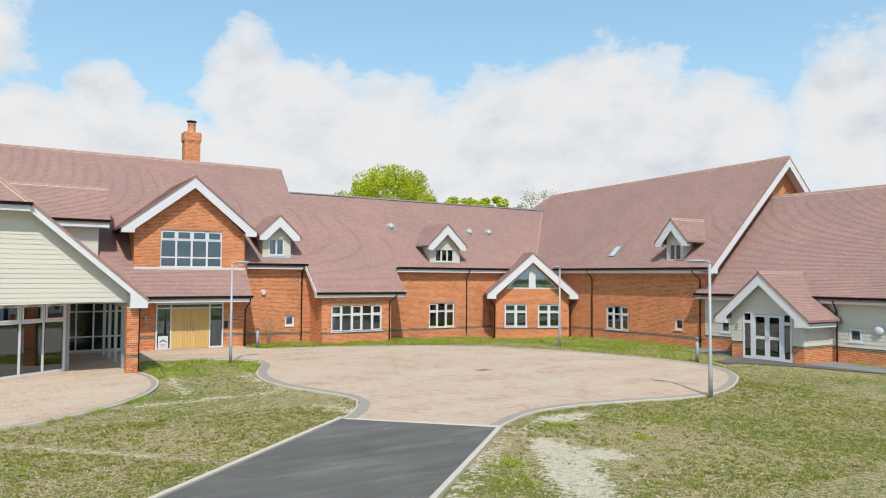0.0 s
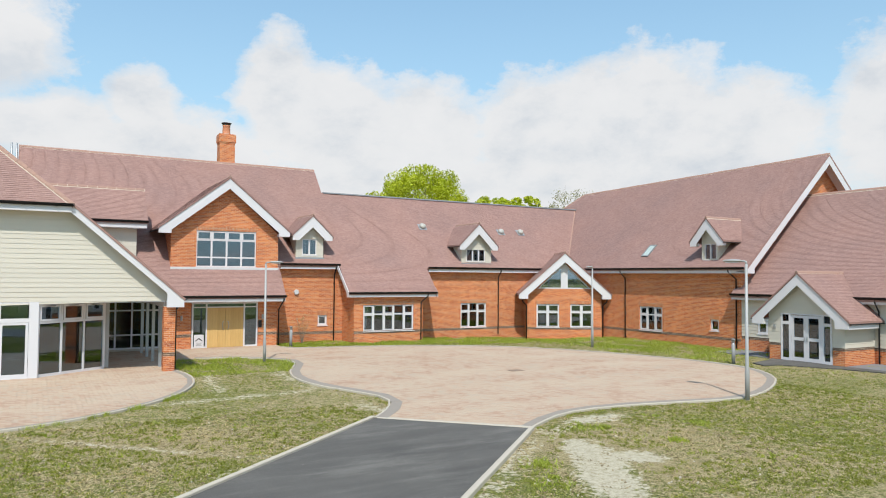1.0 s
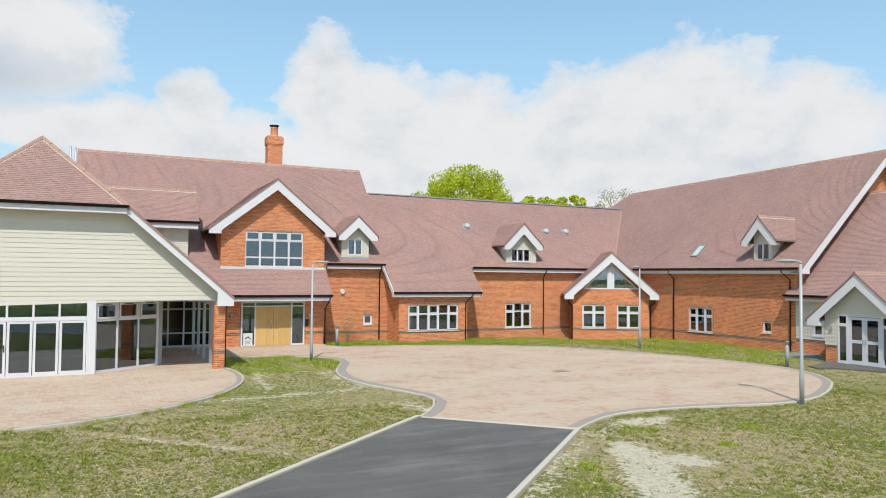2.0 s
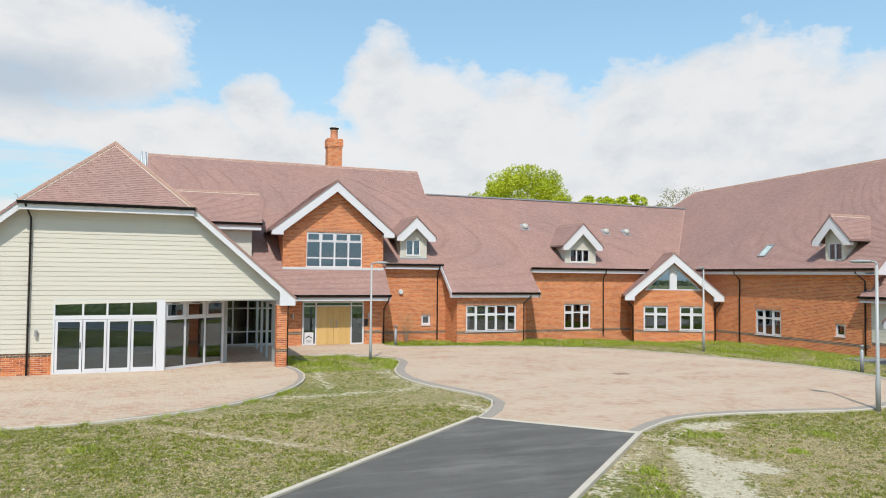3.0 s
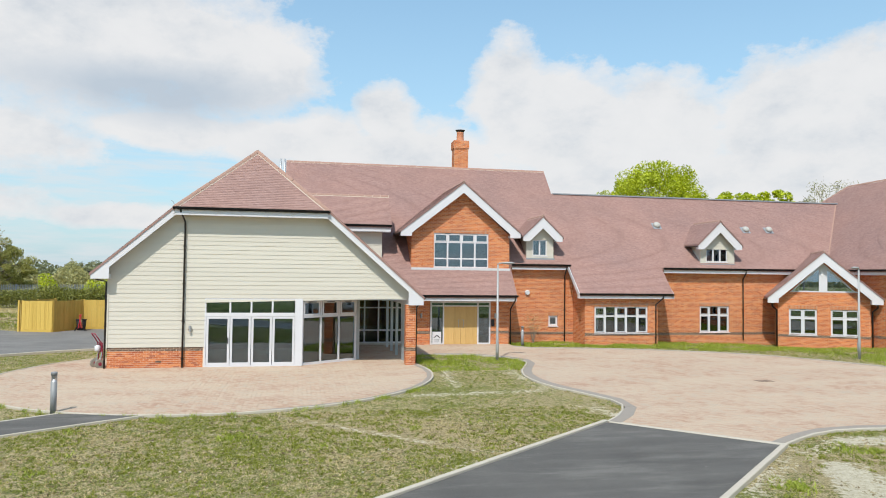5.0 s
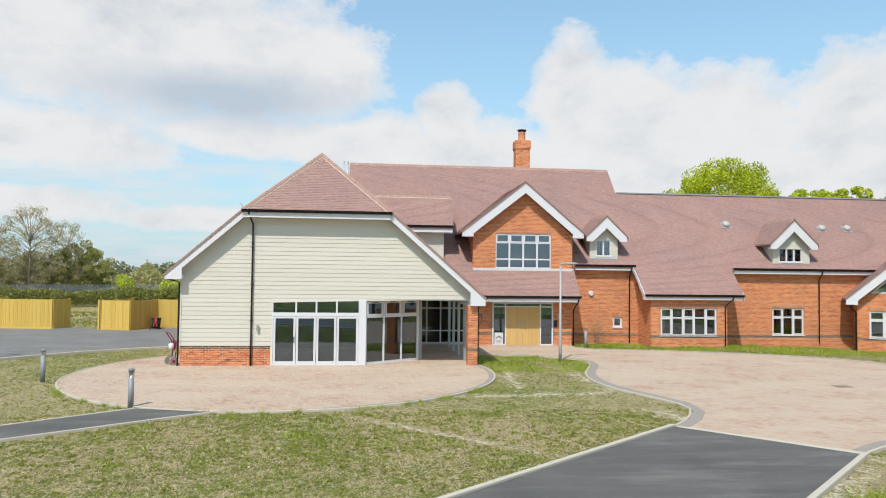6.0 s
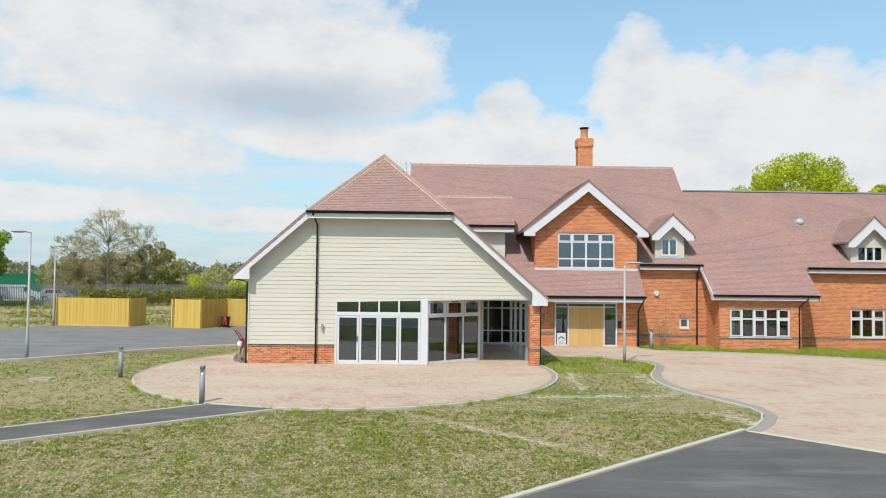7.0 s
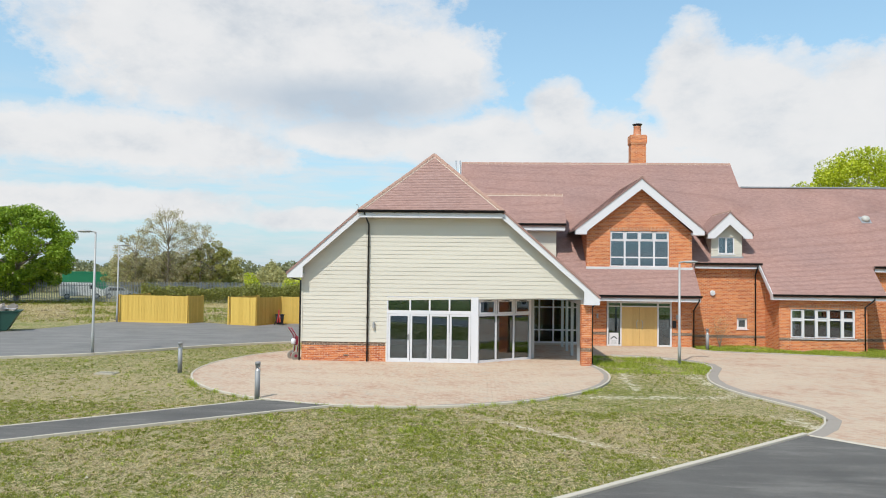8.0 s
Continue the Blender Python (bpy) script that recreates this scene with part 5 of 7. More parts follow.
rr_roof = part("roof", sheet([(32.55, 24.28), (40.1, 24.28), (39.57, 45.0), (36.4, 48.0), (37.93, 44.3), (32.55, 38.95)], [rect(33.45, 35.0, 26.72, 27.4), rect(33.45, 34.2, 32.08, 32.62)], lambda x, y: (x, y, range_z(x)), 0.12, (0, 0, -1)), TILE, rwing)
part("roof_slope", sheet([(40.1, 24.28), (47.6, 24.28), (47.6, 51.0), (46.0, 51.0), (39.57, 45.0)], [], lambda x, y: (x, y, range_ridge(y)[1] - 0.9 * (x - range_ridge(y)[0]) + 0.03), 0.12, (0, 0, -1)), TILE, rr_roof)
bm = bmesh.new()
bm.faces.new([bm.verts.new(p) for p in ((39.57, 45.0, 10.7), (33.5, 50.9, 5.25), (46.0, 51.0, 5.1))])
part("hip_slope", bm, TILE, rr_roof)
xa, za_ = range_ridge(24.28)
ridge_tiles(rr_roof, (xa, 24.28, za_ + 0.01), (39.57, 45.0, range_ridge(45.0)[1] + 0.01))
ridge_tiles(rr_roof, (39.57, 45.0, 10.68), (36.4, 48.0, 7.83))
part("valley_lead", sheet([(32.6, 38.85), (37.92, 44.26), (37.88, 44.34), (32.55, 38.93)], [], lambda x, y: (x, y, max(main_z(y), range_z(x) - 0.03) + 0.045), 0.01, (0, 0, -1)), RIDGE, rr_roof)
ME = frame_at(0, 24.95)
wall(rwing, "gable_wall", ME, [(33.31, -0.1), (47.2, -0.1), (47.2, 4.5), (40.1, 10.95), (33.31, 4.78)], [], BRICK)
for side, xe in ((-1, 32.6), (1, 47.6)):
    poly = [(xe, 4.33), (40.1, 11.08), (40.1, 10.56), (xe - side * 0.6, 4.36), (xe - side * 0.6, 4.1), (xe, 4.1)]
    part("barge_board", prism(poly, -0.66, -0.63), WHITE, rwing, "", ME)
    part("soffit", prism([(xe, 4.22), (40.1, 10.96), (40.1, 10.9), (xe, 4.16)], -0.629, 0.02), WHITE, rwing, "", ME)
    a, b = sorted((xe, xe - side * 0.6))
    part("boxed_end", box(a + 0.01, b - 0.01, -0.629, -0.001, 4.104, 4.25), WHITE, rwing, "", ME)
gutter(rwing, frame_at(32.6, 0, -90), -37.0, -24.5, 0.0, 4.38, 0.26)
part("soffit", box(32.62, 33.0, 24.3, 38.0, 4.1, 4.12), WHITE, rwing)
downpipe(rwing, MR, -33.59, -0.42, 0.0, 4.32, -0.3, side=0.1)
downpipe(rwing, MR, -25.25, -0.42, 0.0, 4.32, side=0.25)
part("rear_wall", box(46.9, 47.2, 25.25, 51.0, -0.1, 4.5), BRICK, rwing)
part("rear_wall", box(33.0, 47.2, 51.0, 51.3, -0.1, 4.5), BRICK, rwing)
part("floor_slab", box(33.3, 46.9, 25.3, 51, -0.1, 0.02), FLOORING, rwing)
part("upper_floor", box(34.2, 46.9, 25.3, 51, 2.75, 3.0), ROOM, rwing)
part("lower_ceiling", box(33.3, 34.2, 25.3, 39.0, 2.6, 2.64), WHITE, rwing)
part("partition", box(37.5, 37.65, 25.3, 51, 0.02, 2.75), ROOM, rwing)
part("partition", box(37.2, 37.35, 25.3, 51, 3.0, 7.0), ROOM, rwing)
dormer(rwing, frame_at(33.1, 0, -90), -27.62, -26.5, 4.83, -27.06, 1.12, 7.2, 5.92, -27.46, -26.64, 4.87, 5.79, (0.5,), 2.6)
# roof window
Msk = pose(33.82, 32.35, range_z(33.82), 0, 0, -90) @ pose(0, 0, 0, math.degrees(math.atan(0.9)))
sk = part("roof_window", box(-0.29, -0.22, -0.55, 0.55, 0.0, 0.07), GREYPAINT, rwing, "", Msk)
for b_ in ((0.22, 0.29, -0.55, 0.55), (-0.22, 0.22, -0.55, -0.47), (-0.22, 0.22, 0.47, 0.55)):
    part("frame_bar", box(*b_, 0.0, 0.07), GREYPAINT, sk, "", Msk)
# opaque pale colour in place of clear glass over a sunlit blind
part("pane", box(-0.22, 0.22, -0.47, 0.47, 0.03, 0.04), plain("pale_blind_pane", (0.45, 0.53, 0.50), 0.15, 0.2, 2.0), sk, "opaque pale pane standing in for a lit blind behind glass", Msk)

# ---- clad side building with its porch ----
side = thing("side_building", "low sage weatherboarded building with tile roof and porch", "building")
wall(side, "brick_plinth", MR, rect(-24.945, -6.0, -0.3, 0.7), [], BRICK)
wall(side, "wall", MR, rect(-24.945, -6.0, 0.7, 2.85), [rect(-23.97, -23.39, 0.94, 1.59), rect(-17.24, -16.65, 0.99, 1.61), rect(-20.9, -18.8, 0.7, 2.1)], CLAD)
band(side, MR, -24.95, -6.0, 0.66)
boards(side, MR, cut_spans(0.74, 2.85, lambda z: -24.95, lambda z: -6.0, [(-24.0, -23.36, 0.9, 1.62), (-17.27, -16.62, 0.95, 1.64), (-21.7, -18.0, 0, 3)]))
window(side, MR, -23.97, -23.39, 0.94, 1.59, (), (), inset=-0.02, b=0.1)
window(side, MR, -17.24, -16.65, 0.99, 1.61, (), (), inset=-0.02, b=0.1)


def side_z(x):
    return 2.95 + 0.9 * (x - 32.6) + 0.03


s_roof = part("roof", sheet([(32.55, 25.35), (32.55, 5.4), (38.95, 5.4), (38.95, 24.94), (33.0, 24.94), (33.0, 25.35)], [], lambda x, y: (x, y, side_z(x)), 0.12, (0, 0, -1)), TILE, side)
part("roof_slope", sheet([(38.95, 5.4), (45.4, 5.4), (45.4, 24.94), (38.95, 24.94)], [], lambda x, y: (x, y, side_z(77.9 - x)), 0.12, (0, 0, -1)), TILE, s_roof)
ridge_tiles(s_roof, (38.95, 5.4, side_z(38.95)), (38.95, 24.94, side_z(38.95)))
gutter(side, frame_at(32.6, 0, -90), -25.3, -22.0, 0.0, 2.96, 0.26)
gutter(side, frame_at(32.6, 0, -90), -18.9, -5.5, 0.0, 2.96, 0.26)
part("soffit", box(32.62, 32.96, 5.5, 25.0, 2.7, 2.72), WHITE, side)
wall(side, "gable_wall", frame_at(0, 6.0), [(33.0, -0.1), (45.0, -0.1), (45.0, 3.2), (38.95, 8.5), (33.0, 3.2)], [], BRICK)
part("rear_wall", box(44.7, 45.0, 6.3, 24.9, -0.1, 3.2), BRICK, side)
part("floor_slab", box(30.8, 44.7, 6.3, 24.9, -0.1, 0.02), FLOORING, side)
part("ceiling", box(33.3, 44.7, 6.3, 24.9, 2.6, 2.7), WHITE, side)
part("partition", box(36.0, 36.15, 6.3, 24.9, 0.02, 2.6), ROOM, side)
downpipe(side, MR, -17.75, -0.42, -0.035, 2.9)
MP = frame_at(30.7, 0, -90)
PX0, PX1 = -21.68, -18.02
for a, b in ((PX0, -21.1), (-18.57, PX1)):
    wall(side, "porch_plinth", MP, rect(a, b, -0.1, 0.78), [], BRICK, 0.28)
    band(side, MP, a, b, 0.745)
wall(side, "porch_wall", MP, [(PX0, 0.78), (-21.1, 0.78), (-21.1, 2.24), (-18.57, 2.24), (-18.57, 0.78), (PX1, 0.78), (PX1, 2.2), (-19.97, 3.85), (PX0, 2.2)], [], CLAD, 0.25)
boards(side, MP, cut_spans(0.8, 3.75, lambda z: max(PX0 - 0.01, -19.97 - (3.95 - z) / 0.92), lambda z: min(PX1 + 0.01, -19.97 + (3.95 - z) / 0.92), [(-21.1, -18.57, 0, 2.24)]))
MS = frame_at(0, 18.02)
wall(side, "porch_plinth", MS, rect(30.98, 33.0, -0.1, 0.78), [], BRICK, 0.28)
band(side, MS, 30.7, 33.0, 0.745)
boards(side, MS, cut_spans(0.8, 2.1, lambda z: 30.68, lambda z: 33.0, []))
part("porch_side_wall", box(30.95, 33.0, 18.03, 18.2, 0.78, 2.2), CLAD, side)
part("porch_side_wall", box(30.95, 33.0, 21.4, 21.68, -0.1, 2.2), BRICK, side)
part("porch_ceiling", box(30.9, 33.0, 18.2, 21.4, 2.24, 2.28), WHITE, side)
gable_roof(side, MP, -22.33, -17.6, -19.97, 4.06, 1.95, -0.42, 3.3, -0.036, bd=0.52, kw=0.62, kh=0.29)
part("eave_fascia", box(-17.63, -17.6, -0.389, 1.9, 1.66, 1.93), WHITE, side, "", MP)
part("eave_soffit", box(-18.0, -17.631, -0.389, 1.9, 1.66, 1.68), WHITE, side, "", MP)
pd = part("door_screen", box(-21.08, -18.59, -0.02, 0.08, 2.16, 2.22), WHITE, side, "", MP)
for a, b in ((-21.08, -21.0), (-20.66, -20.54), (-19.08, -18.96), (-18.67, -18.59)):
    part("post", box(a, b, -0.02, 0.08, 0.02, 2.16), WHITE, pd, "", MP)
for a, b in ((-21.0, -20.66), (-18.96, -18.67)):
    part("bar", box(a, b, -0.02, 0.07, 1.7, 1.84), WHITE, pd, "", MP)
    part("bar", box(a, b, -0.02, 0.07, 0.02, 0.14), WHITE, pd, "", MP)
    part("pane", box(a, b, 0.02, 0.03, 0.14, 1.7), GLASS, pd, "", MP)
    part("pane", box(a, b, 0.02, 0.03, 1.84, 2.16), GLASS, pd, "", MP)
for a, b in ((-20.53, -19.815), (-19.805, -19.09)):
    s = 0.115
    bm = box(a, a + s, -0.01, 0.05, 0.03, 2.14)
    box(b - s, b, -0.01, 0.05, 0.03, 2.14, bm)
    box(a + s, b - s, -0.01, 0.05, 0.03, 0.2, bm)
    box(a + s, b - s, -0.01, 0.05, 0.98, 1.12, bm)
    box(a + s, b - s, -0.01, 0.05, 2.02, 2.14, bm)
    leaf = part("door_leaf", bm, WHITE, side, "white glazed double door leaf", MP)
    part("pane", box(a + s, b - s, 0.015, 0.027, 0.2, 0.98), GLASS, leaf, "", MP)
    part("pane", box(a + s, b - s, 0.015, 0.027, 1.12, 2.02), GLASS, leaf, "", MP)
    hx = b - 0.06 if a < -20 else a + 0.06
    part("handle", box(hx - 0.018, hx + 0.018, -0.05, -0.011, 0.95, 1.17), STEEL, leaf, "", MP)
bm = bmesh.new()
bmesh.ops.create_uvsphere(bm, u_segments=18, v_segments=10, radius=0.21)
bmesh.ops.scale(bm, vec=(0.45, 1, 1), verts=bm.verts)
part("bulkhead_lamp", bm, WHITE, side, "round white bulkhead lamp", Matrix.Translation((32.93, 15.92, 1.59)), True)
part("intercom", box(-21.42, -21.32, -0.08, -0.034, 1.45, 1.68), STEEL, side, "", MP)

# ---- lamps and bollards ----
LENS = plain("lantern_lens", (0.6, 0.62, 0.62), 0.2, 0.05, 4.0)


def street_lamp(height, label, group):
    t = thing("street_lamp", label, "lamp post", group)
    part("post", tube([(0, 0, -0.1), (0, 0, 0.9), (0, 0, 0.95), (0, 0, height - 0.05)], [0.07, 0.07, 0.055, 0.042], 16), LAMPGREY, t, "", None, True)
    part("base_door", box(-0.03, 0.03, -0.082, -0.07, 0.35, 0.75), LAMPGREY, t)
    part("arm", tube([(0, 0, height - 0.05), (0, 0, height), (0.05, 0, height + 0.03), (0.25, 0, height + 0.045)], 0.035, 10), LAMPGREY, t, "", None, True)
    bm = bmesh.new()
    bmesh.ops.create_uvsphere(bm, u_segments=20, v_segments=8, radius=1.0)
    bmesh.ops.scale(bm, vec=(0.33, 0.15, 0.055), verts=bm.verts)
    part("lantern", bm, LAMPGREY, t, "flat grey lantern head", Matrix.Translation((0.45, 0, height + 0.05)), True)
    part("lens", box(0.26, 0.64, -0.09, 0.09, height - 0.012, height + 0.002), LENS, t)
    return t


def facing(x, y, tx, ty, z=0.0):
    return pose(x, y, z, 0, 0, math.degrees(math.atan2(ty - y, tx - x)))


lamp = street_lamp(4.36, "slim grey lamp post beside the paved turning circle", "lamp posts round the turning circle")
lamp.matrix_basis = facing(19.7, 14.72, 17.2, 24.4)
copy_thing(lamp, facing(8.8, 31.05, 15.2, 29.5))
copy_thing(lamp, facing(26.7, 29.75, 17.2, 24.4))
tall = street_lamp(5.42, "tall grey lamp post at the car park edge", "car park lamp posts")
tall.matrix_basis = facing(-17.05, 30.69, -27.0, 28.0)
copy_thing(tall, facing(-25.5, 49.0, -15.0, 52.0))


def bollard(label):
    t = thing("bollard", label, "bollard", "bollard lights")
    part("post", tube([(0, 0, -0.1), (0, 0, 0.84)], 0.08, 18), GREYPAINT, t, "", None, True)
    part("reflector", tube([(0, 0, 0.841), (0, 0, 0.90), (0, 0, 1.0)], [0.075, 0.03, 0.07], 18), STEEL, t, "bright reflector cone")
    part("cap", tube([(0, 0, 1.0), (0, 0, 1.08), (0, 0, 1.1)], [0.08, 0.08, 0.07], 18), GREYPAINT, t, "", None, True)
    for k in range(3):
        a = k * 2.094 + 0.5
        part("rib", box(-0.008, 0.008, 0.06, 0.078, 0.838, 1.002), GREYPAINT, t, "", pose(0, 0, 0, 0, 0, math.degrees(a)))
    return t


bol = bollard("grey metal bollard light beside the paving")
bol.matrix_basis = pose(-6.5, 20.84, 0)
for x, y in ((-11.05, 25.96), (11.85, 36.83), (27.48, 21.24)):
    copy_thing(bol, pose(x, y, 0, 0, 0, x * 40))

# ---- timber enclosures, skip, trolley, barrier ----
PALE_W = 0.125


def fence_run(t, a, b, h=1.92):
    a, b = Vector((*a, 0)), Vector((*b, 0))
    L = (b - a).length
    M = pose(a.x, a.y, 0, 0, 0, math.degrees(math.atan2(b.y - a.y, b.x - a.x)))
    n = max(1, round(L / PALE_W))
    for k in range(n):
        x = L * k / n
        part("pale", box(x + 0.003, x + L / n - 0.003, -0.012 - 0.006 * (k % 2), 0.008, 0.14, h + random.uniform(-0.008, 0.008)), TIMBER, t, "", M)
    part("gravel_board", box(0, L, -0.03, 0.02, 0.0, 0.135), TIMBER, t, "", M)
    for z in (0.4, 1.55):
        part("rail", box(0, L, 0.009, 0.06, z, z + 0.07), TIMBER, t, "", M)
    k = max(2, round(L / 1.8) + 1)
    for i in range(k):
        x = L * i / (k - 1)
        part("post", box(x - 0.05, x + 0.05, 0.061, 0.16, -0.1, h + 0.03), TIMBER, t, "", M)


enc = thing("bin_enclosure", "new yellow timber closeboard enclosure on tarmac", "fence", "timber enclosures")
fence_run(enc, (-25.5, 49.25), (-20.26, 48.7))
fence_run(enc, (-20.2, 48.7), (-19.75, 50.3))
fence_run(enc, (-25.5, 49.3), (-25.0, 53.0))
enc2 = thing("bin_enclosure", "new yellow timber closeboard enclosure with a recess", "fence", "timber enclosures")
fence_run(enc2, (-17.02, 48.24), (-15.07, 47.62))
fence_run(enc2, (-15.05, 47.64), (-13.97, 49.97))
fence_run(enc2, (-13.95, 49.99), (-8.0, 50.8))
fence_run(enc2, (-17.1, 48.3), (-16.2, 52.0))
RED = plain("red_plastic", (0.62, 0.03, 0.05), 0.4, 0.1, 4.0)
GREEN = plain("green_steel", (0.02, 0.22, 0.11), 0.5, 0.15, 2.0)
DARKGREEN = plain("dark_green_steel", (0.012, 0.06, 0.04), 0.5, 0.2, 2.0)
RUBBER = plain("rubber", (0.02, 0.02, 0.02), 0.8, 0.2, 8.0)
RUBBLE = plain("rubble", (0.35, 0.30, 0.25), 0.9, 0.4, 5.0)
sign = thing("warning_board", "red plastic folding warning board on the tarmac", "warning board")
Ms = pose(-13.68, 48.45, 0.0, 0, 0, 97)
part("panel", box(-0.24, 0.24, -0.03, 0.0, 0.2, 1.05), RED, sign, "", Ms @ pose(0, -0.1, 0, -8))
part("panel", box(-0.24, 0.24, 0.0, 0.03, 0.2, 1.05), RED, sign, "", Ms @ pose(0, 0.1, 0, 8))
part("stripe", box(-0.2, 0.2, -0.034, -0.031, 0.55, 0.72), WHITE, sign, "", Ms @ pose(0, -0.1, 0, -8))
for x in (-0.2, 0.2):
    part("foot", tube([(x, -0.32, 0.0), (x, -0.18, 0.3)], 0.02, 8), RUBBER, sign, "", Ms)
    part("foot", tube([(x, 0.32, 0.0), (x, 0.18, 0.3)], 0.02, 8), RUBBER, sign, "", Ms)
tub = thing("rubbish_tub", "black plastic tub beside the warning board", "tub")
part("tub_body", tube([(-13.85, 49.25, 0.01), (-13.85, 49.25, 0.66)], [0.24, 0.3], 18), RUBBER, tub, "", None, True)
part("rim", tube([(-13.85, 49.25, 0.661), (-13.85, 49.25, 0.71)], 0.325, 18), RUBBER, tub)

trolley = thing("sack_trolley", "red tubular sack trolley leaning at the wall corner", "trolley")
Mt = pose(-7.75, 30.2, 0, 0, 0, 35)
MAROON = plain("maroon_paint", (0.30, 0.025, 0.05), 0.45, 0.15, 6.0)
WHEEL = plain("worn_pale_tyre", (0.30, 0.27, 0.22), 0.8, 0.2, 9.0)
for y in (-0.18, 0.18):
    part("rail", tube([(-0.02, y, 0.12), (0.0, y, 0.62), (-0.06, y, 1.0), (-0.2, y, 1.22), (-0.3, y, 1.36)], 0.022, 8), MAROON, trolley, "", Mt, True)
    part("brace", tube([(-0.12, y * 1.1, 0.17), (-0.01, y, 0.66)], 0.02, 6), STEEL, trolley, "", Mt)
    wheel = part("wheel", tube([(-0.12, y * 1.35 - 0.045, 0.18), (-0.12, y * 1.35 + 0.045, 0.18)], 0.18, 20), WHEEL, trolley, "", Mt)
    part("hub", tube([(-0.12, y * 1.35 - 0.052, 0.18), (-0.12, y * 1.35 + 0.052, 0.18)], 0.07, 12), MAROON, wheel, "", Mt)
part("axle", tube([(-0.12, -0.24, 0.18), (-0.12, 0.24, 0.18)], 0.014, 8), STEEL, trolley, "", Mt)
for x, z in ((-0.01, 0.32), (0.0, 0.62), (-0.06, 1.0), (-0.3, 1.36)):
    part("cross_bar", tube([(x, -0.18, z), (x, 0.18, z)], 0.02, 8), MAROON, trolley, "", Mt)
part("back_plate", box(-0.005, 0.02, -0.18, 0.18, 0.62, 1.0), MAROON, trolley, "", Mt)
part("toe_plate", box(0.0, 0.22, -0.19, 0.19, 0.03, 0.045), MAROON, trolley, "", Mt)
bottle = part("canister", tube([(-0.12, 0, 0.66), (-0.12, 0, 0.7), (-0.13, 0, 0.86), (-0.13, 0, 0.9)], [0.09, 0.11, 0.11, 0.05], 14), WHITE, trolley, "white plastic canister", Mt, True)

skip = thing("skip", "dark green steel skip heaped with rubble", "skip")
Mk = pose(-29.3, 40.8, 0, 0, 0, 28)
prof = [(-1.3, 0.05), (1.2, 0.05), (1.85, 1.15), (-1.95, 1.15)]
part("body", prism(prof, -0.85, 0.85), DARKGREEN, skip, "", Mk)
part("rim", box(-1.98, 1.9, -0.9, 0.9, 1.151, 1.21), DARKGREEN, skip, "", Mk)
for x in (-0.9, 0.0, 0.8):
    part("rib", box(x - 0.05, x + 0.05, -0.9, -0.851, 0.08, 1.15), DARKGREEN, skip, "", Mk)
bm = bmesh.new()
for k in range(60):
    c = Vector((random.uniform(-1.6, 1.5), random.uniform(-0.7, 0.7), 1.2 + random.uniform(0, 0.22)))
    s = random.uniform(0.08, 0.25)
    box(-s, s, -s * 0.7, s * 0.7, -s * 0.5, s * 0.5, bm)
    bm.verts.ensure_lookup_table()
    rot = Euler((random.random() * 3, random.random() * 3, random.random() * 3)).to_matrix()
    for v in bm.verts[-8:]:
        v.co = rot @ v.co + c
part("rubble", bm, RUBBLE, skip, "heap of mixed builders' rubble", Mk)
part("plasterboard", box(0.3, 1.5, -0.6, 0.3, 1.5, 1.53), WHITE, skip, "torn white plasterboard sheet", Mk @ pose(0, 0, 0, 4, 6, 0))

grate = thing("gully_grating", "small worn metal gully grating sunk in the lawn", "drain grating")
Mg = pose(-13.5, 25.3, -0.02, 0, 0, 0)
RUST = plain("dusty_iron", (0.46, 0.41, 0.32), 0.85, 0.25, 9.0, bump=0.3)
part("frame", sheet(rect(-0.36, 0.36, -0.26, 0.26), [rect(-0.31, 0.31, -0.21, 0.21)], lambda x, y: (x, y, 0.035), 0.08, (0, 0, -1)), RUST, grate, "", Mg)
for k in range(10):
    part("bar", box(-0.3 + k * 0.064, -0.272 + k * 0.064, -0.21, 0.21, 0.0, 0.03), RUST, grate, "", Mg)

# ---- house sign inside the porch ----
board = thing("sign_board", "white sign with a dark roof mark by the entrance", "sign")
part("panel", box(7.08, 7.56, -0.075, -0.05, 0.04, 0.72), WHITE, board, "", MD)
for s in (-1, 1):
    pts = [(0, 0.56), (0, 0.5), (s * 0.17, 0.37), (s * 0.17, 0.43)]
    part("mark", prism([(7.32 + x, z) for x, z in pts], -0.08, -0.0755), RUBBER, board, "", MD)
for z, w in ((0.28, 0.15), (0.22, 0.12), (0.16, 0.14)):
    part("bar", box(7.32 - w, 7.32 + w, -0.079, -0.0755, z, z + 0.022), GREYPAINT, board, "", MD)

# ---- palisade fence, yard and vehicles beyond ----
GALV = plain("weathered_galvanised", (0.24, 0.26, 0.27), 0.7, 0.15, 2.0, metal=0.3)
pal = thing("palisade_fence", "grey galvanised palisade fence round the yard", "fence")
FA, FB = Vector((-88.0, 52.0, 0)), Vector((-12.0, 92.0, 0))
FL_ = (FB - FA).length
FM = pose(FA.x, FA.y, 0, 0, 0, math.degrees(math.atan2(FB.y - FA.y, FB.x - FA.x)))
pale = bpy.data.meshes.new("pale")
PALE_SHAPE = [(-0.035, 0.05), (0.035, 0.05), (0.035, 2.2), (0.0, 2.32), (-0.035, 2.2)]
pb = prism(PALE_SHAPE, -0.012, 0.012)
bmesh.ops.recalc_face_normals(pb, faces=pb.faces)
pb.to_mesh(pale)
pb.free()
pale.materials.append(GALV)
far_pales = bmesh.new()
